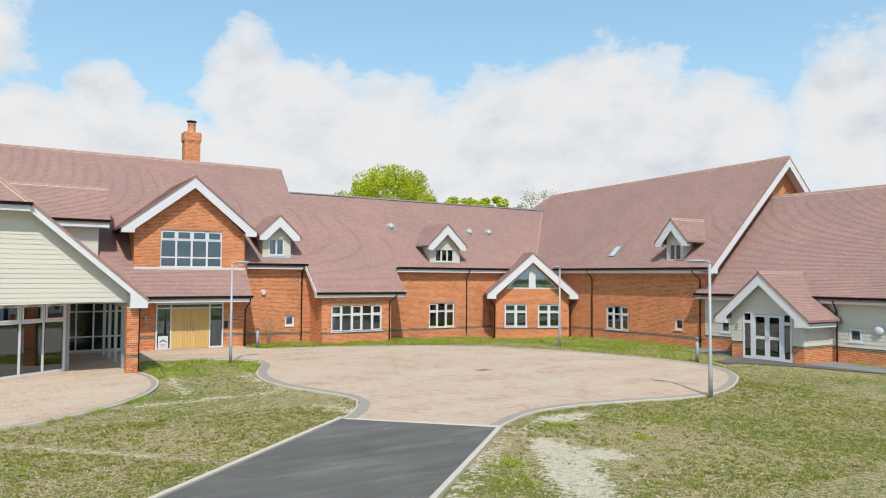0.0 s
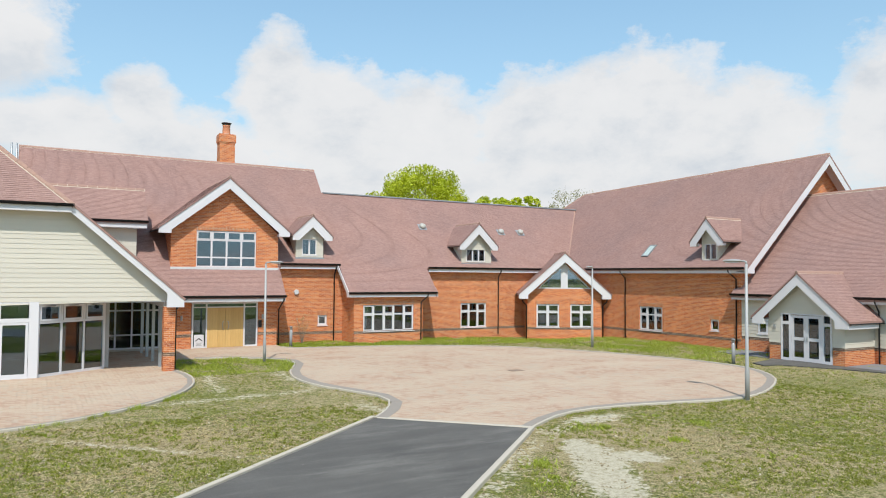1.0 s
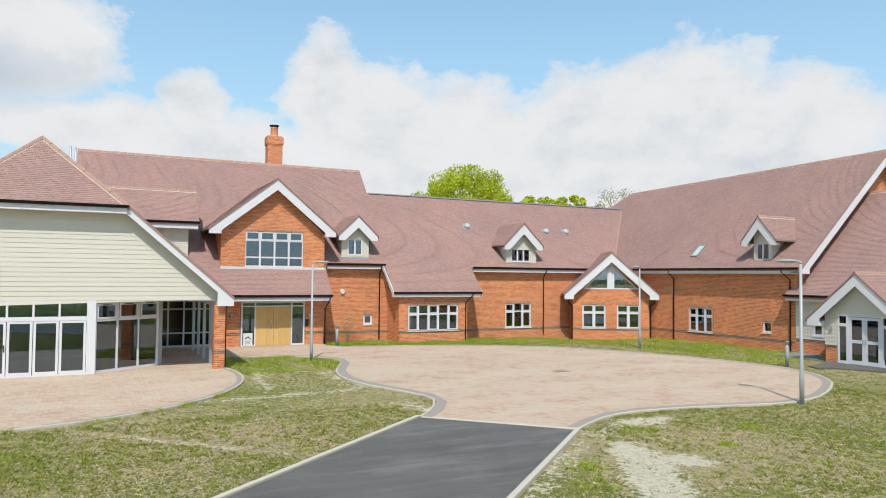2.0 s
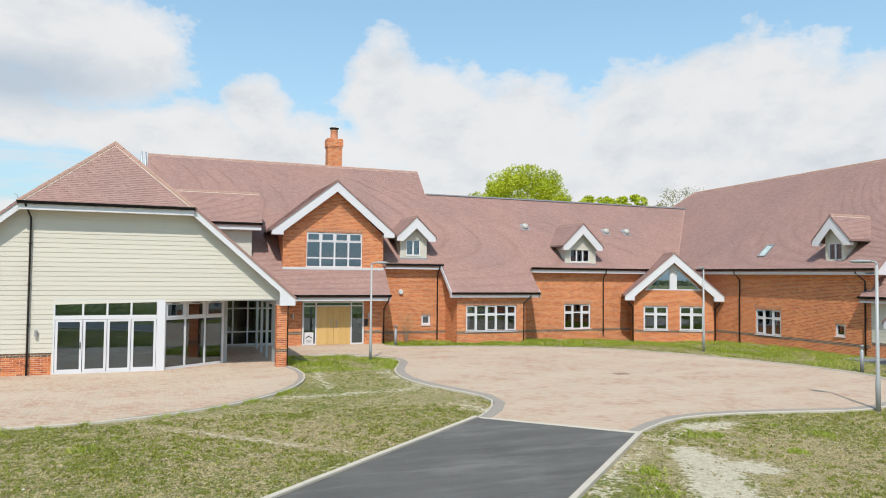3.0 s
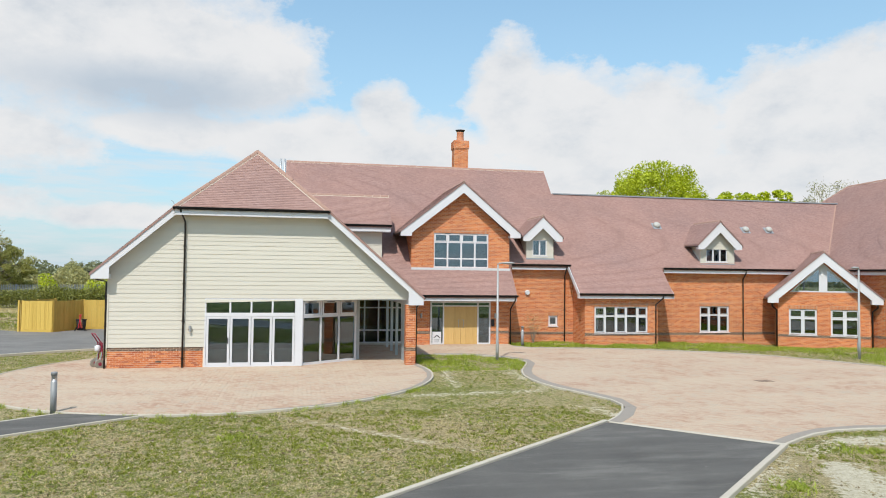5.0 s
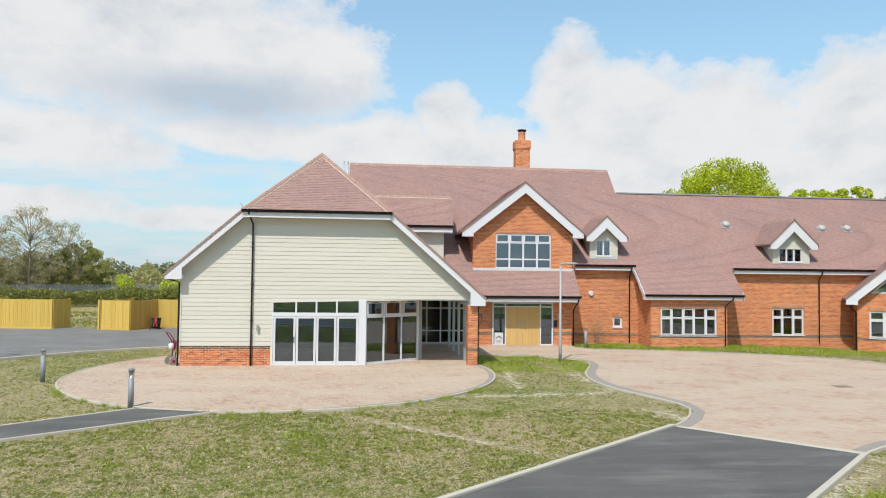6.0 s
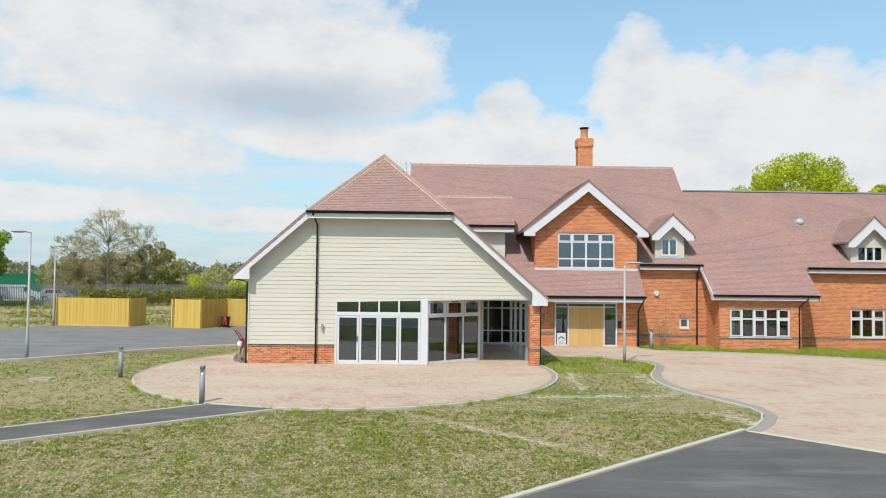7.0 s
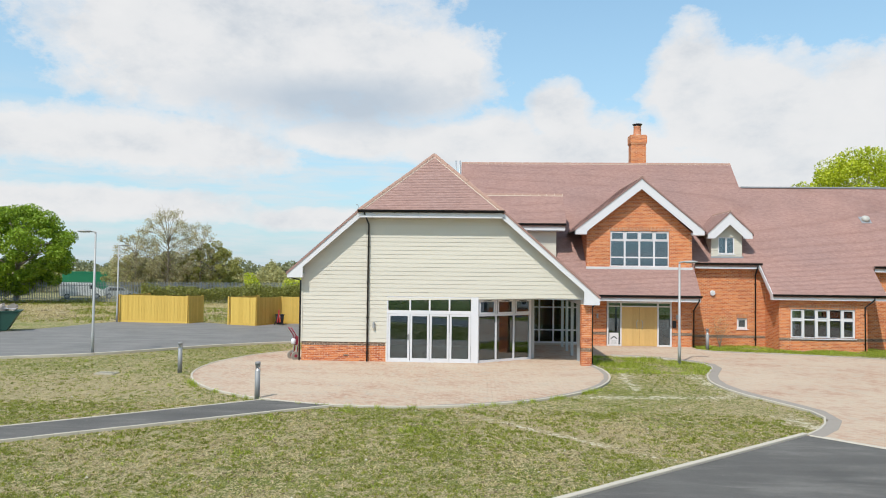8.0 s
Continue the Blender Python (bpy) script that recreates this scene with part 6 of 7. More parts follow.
for k in range(int(FL_ / 0.158)):
    if k * 0.158 > 40.5:
        ob = new("pale", pale)
        ob.parent, ob.matrix_basis = pal, FM @ Matrix.Translation((k * 0.158, 0, 0))
    else:
        prism([(x + k * 0.158, z) for x, z in PALE_SHAPE], -0.012, 0.012, far_pales)
tagged(part("far_pales", far_pales, GALV, pal, "", FM), "grey pales further along the fence", kind="stuff")
for z in (0.45, 1.85):
    part("rail", box(0, FL_, 0.013, 0.06, z, z + 0.05), GALV, pal, "", FM)
for k in range(30):
    part("post", box(k * FL_ / 30 - 0.05, k * FL_ / 30 + 0.05, 0.061, 0.15, -0.1, 2.3), GALV, pal, "", FM)


cont = thing("storage_container", "green corrugated steel storage container in the yard", "container")
Mc = pose(-57.9, 95.9, 0, 0, 0, 30)
part("body", box(0, 6.6, 0, 2.4, 0.1, 3.25), GREEN, cont, "", Mc)
for k in range(22):
    part("rib", box(0.12 + k * 0.3, 0.24 + k * 0.3, -0.04, -0.001, 0.25, 3.1), GREEN, cont, "", Mc)
part("top_rail", box(-0.03, 6.63, -0.06, -0.041, 3.08, 3.28), GREEN, cont, "", Mc)


def vehicle(name, label, M, L, Wd, prof, paint, roof_z, glass_boxes):
    v = thing(name, label, "vehicle")
    bm = prism(prof, -Wd / 2, Wd / 2)
    bmesh.ops.bevel(bm, geom=bm.edges[:], offset=0.06, segments=2, affect="EDGES")
    part("body", bm, paint, v, "", M)
    for x in (0.85, L - 0.9):
        for y in (-Wd / 2 + 0.08, Wd / 2 - 0.08):
            w = part("wheel", tube([(x, y - 0.11, 0.33), (x, y + 0.11, 0.33)], 0.33, 18), RUBBER, v, "", M)
            part("rim", tube([(x, y - 0.118, 0.33), (x, y + 0.118, 0.33)], 0.2, 12), STEEL, w, "", M)
    for q in glass_boxes:
        part("window", prism(q, -Wd / 2 - 0.012, Wd / 2 + 0.012), RUBBER, v, "", M)
    return v


VAN_WHITE = plain("white_paint", (0.78, 0.79, 0.80), 0.3, 0.03, 1.0)
SILVER = plain("silver_paint", (0.50, 0.52, 0.55), 0.3, 0.05, 1.0, metal=0.4)
vehicle("van", "white panel van parked behind the fence", pose(-50.9, 83.8, 0, 0, 0, 30), 5.0, 1.9, [(0, 0.35), (5.0, 0.35), (5.0, 0.95), (4.75, 1.1), (4.1, 1.25), (3.5, 1.95), (0.15, 1.98), (0, 1.8)], VAN_WHITE, 1.98, [[(3.3, 1.2), (3.95, 1.2), (3.5, 1.75), (3.3, 1.75)]])
vehicle("car", "silver hatchback parked behind the fence", pose(-46.9, 86.2, 0, 0, 0, 28), 4.1, 1.75, [(0, 0.35), (4.1, 0.35), (4.1, 0.8), (3.0, 0.95), (2.4, 1.45), (0.7, 1.48), (0.1, 1.0)], SILVER, 1.48, [[(0.75, 1.0), (2.75, 1.0), (2.3, 1.36), (0.9, 1.38)]])


# ---- trees, hedges and far woods ----
BARK = plain("bark", (0.25, 0.21, 0.155), 0.9, 0.3, 5.0, bump=0.6)
OAK_LEAF = leaf_material("spring_oak_leaves", (0.30, 0.36, 0.012), (0.62, 0.66, 0.03))
FRESH_LEAF = leaf_material("fresh_leaves", (0.10, 0.19, 0.010), (0.38, 0.52, 0.035))
BUD_LEAF = leaf_material("opening_buds", (0.30, 0.29, 0.18), (0.5, 0.48, 0.3))
HEDGE_LEAF = leaf_material("hedge_leaves", (0.14, 0.15, 0.03), (0.40, 0.40, 0.095))
WOOD_LEAF = leaf_material("far_wood_leaves", (0.14, 0.155, 0.075), (0.33, 0.34, 0.18))
SCRUB_LEAF = leaf_material("scrub_leaves", (0.28, 0.27, 0.10), (0.58, 0.54, 0.24), through_=0.45)
WILLOW_LEAF = leaf_material("willow_leaves", (0.38, 0.34, 0.17), (0.62, 0.56, 0.32), through_=0.5)
THORN_LEAF = leaf_material("thorn_leaves", (0.24, 0.24, 0.06), (0.52, 0.50, 0.16), through_=0.45)
rng = np.random.default_rng(7)


def quads(name, centres, size, mat_, parent=None, upright=0.0):
    """Many small leaves, each a bent quad, in one mesh."""
    n = len(centres)
    nrm = rng.normal(size=(n, 3))
    nrm[:, 2] = np.abs(nrm[:, 2]) * (1 - upright) + 0.2
    nrm /= np.linalg.norm(nrm, axis=1)[:, None]
    a = np.cross(nrm, rng.normal(size=(n, 3)))
    a /= np.linalg.norm(a, axis=1)[:, None]
    b = np.cross(nrm, a)
    s = size * rng.uniform(0.6, 1.4, (n, 1))
    lift_ = nrm * s * rng.uniform(0.0, 0.35, (n, 1))
    v = np.stack([centres - a * s, centres - b * s * 0.55 + lift_, centres + a * s, centres + b * s * 0.55 + lift_], 1).reshape(-1, 3)
    me = bpy.data.meshes.new(name)
    me.vertices.add(n * 4)
    me.vertices.foreach_set("co", v.astype(np.float32).ravel())
    me.loops.add(n * 4)
    me.loops.foreach_set("vertex_index", np.arange(n * 4, dtype=np.int32))
    me.polygons.add(n)
    me.polygons.foreach_set("loop_start", np.arange(0, n * 4, 4, dtype=np.int32))
    me.update(calc_edges=True)
    me.materials.append(mat_)
    ob = new(name, me)
    if parent is not None:
        ob.parent = parent
    return ob


def tree(name, label, x, y, top, crown_r, crown_low, leaf, leaves, leaf_size, clumps=46, sparse=0.0, squash=1.0, trunk=0.35, ragged=0.0):
    """A tapered trunk, forking limbs and a crown of leaf clumps round the limb ends."""
    t = thing(name, label, "tree")
    t.location = (x, y, 0)
    mid = (top + crown_low) / 2
    half = (top - crown_low) / 2
    bm = tube([(0, 0, -0.3), (0.05, 0.02, top * 0.15), (0.15, -0.1, top * 0.45), (0.05, 0.1, top * 0.8)], [trunk, trunk * 0.8, trunk * 0.5, trunk * 0.12], 10)
    ends = []
    for k in range(clumps):
        a = k * 2.399963 + rng.uniform(-0.3, 0.3)
        h = 1 - 2 * (k + 0.5) / clumps
        rr = math.sqrt(max(0, 1 - h * h)) * crown_r * rng.uniform(0.62 - 0.12 * ragged, 0.98 + 0.06 * ragged)
        ends.append(Vector((math.cos(a) * rr, math.sin(a) * rr, mid + h * half * rng.uniform(0.72, 0.93) * squash)))
    for e in ends[:: 2 if sparse == 0 else 1]:
        z0 = max(top * 0.12, min(e.z - crown_r * 0.35, top * 0.6))
        p0 = Vector((0.08, 0, z0))
        p1 = p0.lerp(e, 0.5) + Vector((0, 0, crown_r * 0.08))
        tube([p0, p1, e], [trunk * (0.2 if sparse else 0.28), trunk * (0.1 if sparse else 0.15), 0.012], 6, bm)
        if sparse:
            for q in range(5):
                d = Vector(rng.normal(size=3)) * crown_r * 0.10 + Vector((0, 0, crown_r * 0.06))
                tube([p1.lerp(e, rng.uniform(0.3, 1.0)), e + d], [0.016, 0.006], 4, bm)
    part("trunk", bm, BARK, t)
    c = []
    per = leaves // clumps
    for e in ends:
        r = crown_r * rng.uniform(0.2 - 0.07 * ragged, 0.34 - 0.1 * ragged)
        d = rng.normal(size=(per, 3))
        d /= np.linalg.norm(d, axis=1)[:, None]
        d *= r * rng.uniform(0.25, 1.0, (per, 1)) ** (0.5 if not sparse else 1.0)
        d[:, 2] *= 0.75
        c.append(np.array(e) + d)
    quads("crown", np.concatenate(c), leaf_size, leaf, t)
    return t


tree("oak_tree", "large oak in bright yellow-green spring leaf", 52.3, 97.5, 20.9, 8.5, 6.0, OAK_LEAF, 48000, 0.16, 100, ragged=0.6)
tree("oak_tree", "spreading oak with yellow-green spring leaf behind the roofs", 82.0, 121.0, 20.4, 6.6, 10.0, OAK_LEAF, 9000, 0.28, 30)
tree("oak_tree", "spreading oak with yellow-green spring leaf behind the roofs", 88.5, 119.0, 20.6, 4.6, 11.0, OAK_LEAF, 6000, 0.28, 24)
tree("bare_tree", "leafless tree with pale opening buds behind the roofs", 64.8, 76.5, 16.6, 4.9, 6.0, BUD_LEAF, 3600, 0.12, 34, 1.0)
tree("bare_tree", "thin leafless tree behind the roof ridge", 44.0, 101.0, 16.5, 2.2, 8.0, BUD_LEAF, 260, 0.07, 14, 1.0, trunk=0.15)
tree("field_maple", "dense broad tree in fresh green leaf by the fence", -49.6, 73.8, 10.9, 5.7, 0.4, FRESH_LEAF, 56000, 0.125, 90, ragged=1.0)
tree("field_maple", "dense broad tree in fresh green leaf by the fence", -58.5, 70.0, 9.6, 4.8, 0.8, FRESH_LEAF, 14000, 0.19, 44)
tree("willow_tree", "tall open tree with sparse grey-green leaf beyond the hedge", -39.4, 88.0, 11.9, 4.4, 1.0, WILLOW_LEAF, 11000, 0.075, 110, 1.0, trunk=0.17, ragged=1.0)
tree("willow_tree", "smaller open tree with sparse grey-green leaf", -43.3, 87.4, 9.0, 3.3, 0.6, WILLOW_LEAF, 6500, 0.075, 76, 1.0, trunk=0.13, ragged=1.0)
tree("willow_tree", "slender open tree with sparse grey-green leaf", -35.6, 89.0, 10.2, 3.1, 0.8, WILLOW_LEAF, 5000, 0.07, 70, 1.0, trunk=0.12, ragged=1.0)
tree("thorn_tree", "dense olive-green thorn tree beyond the hedge", -35.0, 91.5, 7.4, 3.8, 0.3, THORN_LEAF, 22000, 0.10, 70, ragged=1.0)
tree("thorn_tree", "low brownish thorn bush beyond the hedge", -40.6, 91.0, 6.2, 3.6, 0.2, SCRUB_LEAF, 16000, 0.09, 64, ragged=1.0)
tree("thorn_tree", "low brownish thorn bush beyond the hedge", -45.2, 90.0, 5.9, 3.4, 0.2, SCRUB_LEAF, 14000, 0.09, 60, ragged=1.0)


def bank(name, label, line, width, height, n, size, leaf, uneven=0.35):
    """A hedge or belt of scrub along a line, as a mass of leaf clumps with a ragged top."""
    line = [np.array(p, float) for p in line]
    seg = [np.linalg.norm(b - a) for a, b in zip(line, line[1:])]
    total = sum(seg)
    s = rng.uniform(0, total, n)
    pts = np.empty((n, 3))
    for i in range(n):
        d, k = s[i], 0
        while k < len(seg) - 1 and d > seg[k]:
            d -= seg[k]
            k += 1
        u = (line[k + 1] - line[k]) / seg[k]
        p = line[k] + u * d
        off = rng.uniform(-1, 1)
        hh = height * (1 - uneven + uneven * 2 * noise.noise(Vector((s[i] * 1.1 / height, len(name) * 3.1, 0))) + uneven * 0.7 * noise.noise(Vector((s[i] * 3.5 / height, 7.7, off))))
        hh *= math.sqrt(max(0.05, 1 - off * off * 0.7))
        z = hh * rng.uniform(0.0, 1.0) ** 0.6
        pts[i] = (p[0] - u[1] * off * width / 2, p[1] + u[0] * off * width / 2, max(0.02, z))
    ob = quads(name, pts, size, leaf)
    return tagged(ob, label, name.replace("_", " "), kind="stuff")


bank("hedge", "low clipped green hedge along the palisade fence", [(-36.6, 75.3), (-30.0, 79.0), (-8.0, 91.0)], 1.8, 2.25, 30000, 0.10, HEDGE_LEAF, 0.12)
bank("scrub", "mixed olive and grey scrub beyond the hedge", [(-46.0, 90.0), (-30.0, 99.0), (-6.0, 112.0)], 9.0, 4.3, 46000, 0.15, SCRUB_LEAF, 0.45)
bank("thicket", "green and brown thicket beyond the yard", [(-95.0, 92.0), (-60.0, 112.0), (-34.0, 124.0)], 10.0, 5.0, 36000, 0.22, SCRUB_LEAF, 0.4)
bank("far_woods", "dark far woods along the skyline", [(-330, 60), (-250, 190), (-120, 280), (60, 320), (240, 280), (340, 120)], 30.0, 9.5, 60000, 0.7, WOOD_LEAF, 0.3)
bank("far_trees", "line of trees across the fields behind", [(340, 100), (300, -180), (0, -300), (-280, -160), (-330, 40)], 30.0, 3.0, 16000, 0.9, WOOD_LEAF, 0.3)
bank("road_hedge", "thick dark green hedge across the road", [(-60, -19), (-10, -15), (50, -15)], 3.0, 2.9, 40000, 0.09, FRESH_LEAF, 0.12)
bank("bramble", "bright yellow-green brambles behind the enclosures", [(-28.0, 84.0), (-16.0, 90.0), (-8.0, 95.0)], 4.0, 3.9, 22000, 0.11, OAK_LEAF, 0.35)
bank("verge_weeds", "weeds along the foot of the palisade fence", [(-88.0, 51.0), (-41.5, 75.6)], 1.2, 0.55, 5000, 0.1, HEDGE_LEAF, 0.5)


# ---- grass ----
def inside(px_, py_, poly):
    x, y = np.array(poly).T
    out = np.zeros(len(px_), bool)
    j = len(x) - 1
    for i in range(len(x)):
        c = (y[i] > py_) != (y[j] > py_)
        with np.errstate(divide="ignore", invalid="ignore"):
            out ^= c & (px_ < (x[j] - x[i]) * (py_ - y[i]) / (y[j] - y[i]) + x[i])
        j = i
    return out


HARD = [line_l + [(4.9, 29.9), (4.4, 31.0), (2.4, 31.6), (2.4, 38.3), (11.4, 38.3)] + line_r,
        [(8.02, 17.7), (11.15, 14.53), (-8.4, -3.2), (-13.7, -0.2)],
        [(-6.3, 20.7), (-4.0, 20.1), (-6.4, 18.15), (-12.4, 13.55), (-22.5, 5.9), (-23.6, 7.3), (-13.5, 14.95), (-9.7, 17.95)],
        near_line + [(-2, 60)] + smooth_loop(CAR_FAR),
        [(27.9, 20.0), (28.7, 19.85), (29.8, 17.6), (30.72, 14.6), (33, 6), (34.5, 6), (32.0, 15.0), (31.2, 17.9), (30.7, 21.6), (29.9, 21.3), (28.3, 20.85)],
        [(-7.5, 29.8), (5.0, 29.8), (5.0, 38.0), (11.4, 38.0), (11.4, 39.3), (15.75, 39.3), (15.75, 37.5), (20.2, 37.5), (20.2, 39.3), (28.0, 39.3), (28.39, 37.98), (32.68, 35.5), (33.0, 35.0), (33.0, 21.7), (30.7, 21.7), (30.7, 18.0), (33, 18.0), (33, 5), (60, 5), (60, 60), (-7.5, 60)]]


def free(p, grow=0.0):
    bad = np.hypot(p[:, 0] - tcx, p[:, 1] - tcy) < tr_ + 0.1
    for poly in HARD:
        bad |= inside(p[:, 0], p[:, 1], poly)
    return p[~bad]


def field(p, f, seed):
    return np.array([noise.fractal(Vector((q[0] * f, q[1] * f, seed)), 1.0, 2.0, 3) for q in p])


def blades(name, p, height, width, mat_, label, lean=0.6, per=1):
    """Grass as single bent blades, one triangle pair each."""
    n = len(p)
    z = np.array([ground_height(q[0], q[1]) for q in p])
    base = np.column_stack([p, z])
    a = rng.uniform(0, 2 * math.pi, n)
    h = height * rng.uniform(0.5, 1.3, n)
    side_ = np.column_stack([np.cos(a), np.sin(a), np.zeros(n)]) * (width * rng.uniform(0.6, 1.3, n))[:, None]
    b = rng.uniform(0, 2 * math.pi, n)
    tip = base + np.column_stack([np.cos(b) * h * lean, np.sin(b) * h * lean, h])
    midp = base + (tip - base) * 0.5 + np.column_stack([np.zeros(n), np.zeros(n), h * 0.12])
    v = np.stack([base - side_, base + side_, midp + side_ * 0.7, tip, midp - side_ * 0.7], 1).reshape(-1, 3)
    me = bpy.data.meshes.new(name)
    me.vertices.add(n * 5)
    me.vertices.foreach_set("co", v.astype(np.float32).ravel())
    me.loops.add(n * 5)
    me.loops.foreach_set("vertex_index", np.arange(n * 5, dtype=np.int32))
    me.polygons.add(n)
    me.polygons.foreach_set("loop_start", np.arange(0, n * 5, 5, dtype=np.int32))
    me.update(calc_edges=True)
    me.materials.append(mat_)
    return tagged(new(name, me), label, "grass", kind="stuff")


def scatter(n, x0, x1, y0, y1):
    return np.column_stack([rng.uniform(x0, x1, n), rng.uniform(y0, y1, n)])


def lawn_points(n_near, n_far):
    p = np.concatenate([scatter(n_near, -14, 24, 7.5, 20), scatter(n_far, -24, 34, 14, 38)])
    d = np.hypot(p[:, 0], p[:, 1])
    return free(p[d > 9.0])


def oval(p, x, y, rx, ry, turn):
    c, q = math.cos(turn), math.sin(turn)
    u, v = (p[:, 0] - x) * c + (p[:, 1] - y) * q, (p[:, 1] - y) * c - (p[:, 0] - x) * q
    return np.exp(-((u / rx) ** 2 + (v / ry) ** 2) * 1.2)


def bare(p):
    """How worn the lawn is beside the drive."""
    return np.maximum.reduce([oval(p, *o) for o in ((9.9, 10.6, 3.0, 0.8, 0.99), (10.75, 12.3, 1.1, 0.5, 1.2), (11.3, 11.3, 1.1, 0.6, -0.5))])


def worn(p):
    """Soil strips where grass is thin: along the kerbs and an old trench line."""
    strips_ = ((8.6, 12.0, 3.6, 0.45, 0.73), (13.3, 14.75, 1.4, 0.5, 0.1), (2.0, 17.1, 3.6, 0.18, -0.79), (8.75, 19.0, 0.5, 1.6, 0.3), (5.6, 22.6, 4.4, 0.4, 0.1), (8.35, 26.0, 0.4, 3.2, 0.0), (5.5, 26.0, 0.35, 3.4, -0.12))
    return np.maximum.reduce([bare(p)] + [oval(p, *o) for o in strips_])


def tufted(p, per, spread):
    return np.repeat(p, per, 0) + rng.normal(0, spread, (len(p) * per, 2))


p = lawn_points(52000, 44000)
f = field(p, 0.4, 1.0) * 0.5 + field(p, 3.6, 4.0) * 0.75 - worn(p) * 1.4
blades("lawn_grass", tufted(p[f > -0.05], 6, 0.026), 0.042, 0.009, BLADE, "short patchy green lawn grass", 0.9)
p = lawn_points(30000, 24000)
f = -field(p, 0.4, 1.0) * 0.5 + field(p, 4.2, 9.0) * 0.7 - bare(p) * 1.2
blades("dry_lawn_grass", tufted(p[f > 0.0], 3, 0.03), 0.035, 0.010, STRAW, "short dry straw-coloured lawn grass", 1.4)
p = lawn_points(9000, 9000)
f = field(p, 0.9, 14.0) - worn(p) * 0.6
p = np.concatenate([p[f > 0.5], rng.normal((9.1, 11.7), 0.22, (60, 2)), rng.normal((8.5, 10.6), 0.3, (30, 2)), rng.normal((12.4, 13.9), 0.3, (60, 2)), rng.normal((13.3, 11.9), 0.12, (40, 2)), rng.normal((15.4, 13.0), 0.14, (40, 2)), rng.normal((-1.5, 17.2), 0.2, (40, 2))])
blades("grass_tufts", tufted(p, 7, 0.045), 0.065, 0.010, LUSH, "scattered brighter grass tufts", 0.8)


def clods(name, p, lo, hi, mat_, label, category):
    """Loose lumps, each an uneven eight-sided stone, in one mesh."""
    n = len(p)
    s = lo + (hi - lo) * rng.uniform(0, 1, n) ** 2.5
    z = np.array([ground_height(q[0], q[1]) for q in p])
    c = np.column_stack([p, z + s * 0.25])
    six = np.array([(1, 0, 0), (0, 1, 0), (-1, 0, 0), (0, -1, 0), (0, 0, 0.75), (0, 0, -0.75)])
    v = c[:, None, :] + (six[None] + rng.uniform(-0.3, 0.3, (n, 6, 3))) * (s[:, None, None] * rng.uniform(0.7, 1.35, (n, 6, 1)))
    tri = np.array([(0, 1, 4), (1, 2, 4), (2, 3, 4), (3, 0, 4), (1, 0, 5), (2, 1, 5), (3, 2, 5), (0, 3, 5)])
    idx = (tri[None] + np.arange(n)[:, None, None] * 6).astype(np.int32)
    me = bpy.data.meshes.new(name)
    me.vertices.add(n * 6)
    me.vertices.foreach_set("co", v.astype(np.float32).ravel())
    me.loops.add(n * 24)
    me.loops.foreach_set("vertex_index", idx.ravel())
    me.polygons.add(n * 8)
    me.polygons.foreach_set("loop_start", np.arange(0, n * 24, 3, dtype=np.int32))
    me.update(calc_edges=True)
    me.materials.append(mat_)
    return tagged(new(name, me), label, category, kind="stuff")


p = lawn_points(70000, 44000)
f = field(p, 2.6, 31.0) * 0.8 - bare(p) * 0.25 - field(p, 0.4, 1.0) * 0.4
clods("soil_crumbs", p[f > -0.05], 0.009, 0.032, SOIL, "crumbs and clods of dry soil among the grass", "soil")
# rough field beyond the car park
p = free(scatter(9000, -75, -8, 48, 78))
f = field(p, 0.16, 41.0) + field(p, 0.9, 43.0) * 0.4
blades("field_grass", tufted(p[f > 0.12], 7, 0.12), 0.16, 0.025, BLADE, "rough green field grass beyond the car park", 0.7)
blades("field_straw", tufted(p[f <= 0.14], 6, 0.14), 0.10, 0.028, STRAW, "dry yellow field grass beyond the car park", 1.0)
q = free(scatter(6000, -60, -10, 49, 64))
clods("field_clods", q[field(q, 0.2, 41.0) < 0.05], 0.03, 0.14, SOIL, "clods of turned soil in the field", "soil")
# long grass along the foot of the walls and beside the entrance
strips = [(11.5, 15.8, 36.6, 39.2, 5000), (15.6, 20.3, 35.5, 37.4, 5000), (20.1, 28.6, 34.2, 39.2, 12000), (26.0, 33.0, 27.0, 36.5, 9000), (27.2, 33.0, 21.8, 30.0, 7000), (30.9, 33.0, 10.0, 17.6, 4000), (4.9, 9.9, 27.8, 33.5, 7000)]
p = free(np.concatenate([scatter(n, a, b, c, d) for a, b, c, d, n in strips]))
f = field(p, 0.7, 21.0)
blades("long_grass", p[f > -0.3], 0.078, 0.009, LUSH, "long bright green grass along the walls", 0.6)
p = p[f > 0.1]
blades("tall_grass", np.repeat(p[::3], 3, 0) + rng.normal(0, 0.06, (len(p[::3]) * 3, 2)), 0.13, 0.01, LUSH, "tall unmown grass at the wall foot", 0.5)
# stray tufts along the terrace edge
p = np.array([(tcx + (tr_ + rng.uniform(0.08, 0.3)) * math.cos(a), tcy + (tr_ + 0.15) * math.sin(a)) for a in radians(1) * rng.uniform(-150, -20, 500)])
p = p[field(p, 1.2, 2.0) > 0.1]
blades("edge_grass", np.repeat(p, 6, 0) + rng.normal(0, 0.05, (len(p) * 6, 2)), 0.13, 0.006, LUSH, "stray grass along the terrace kerb", 0.6)
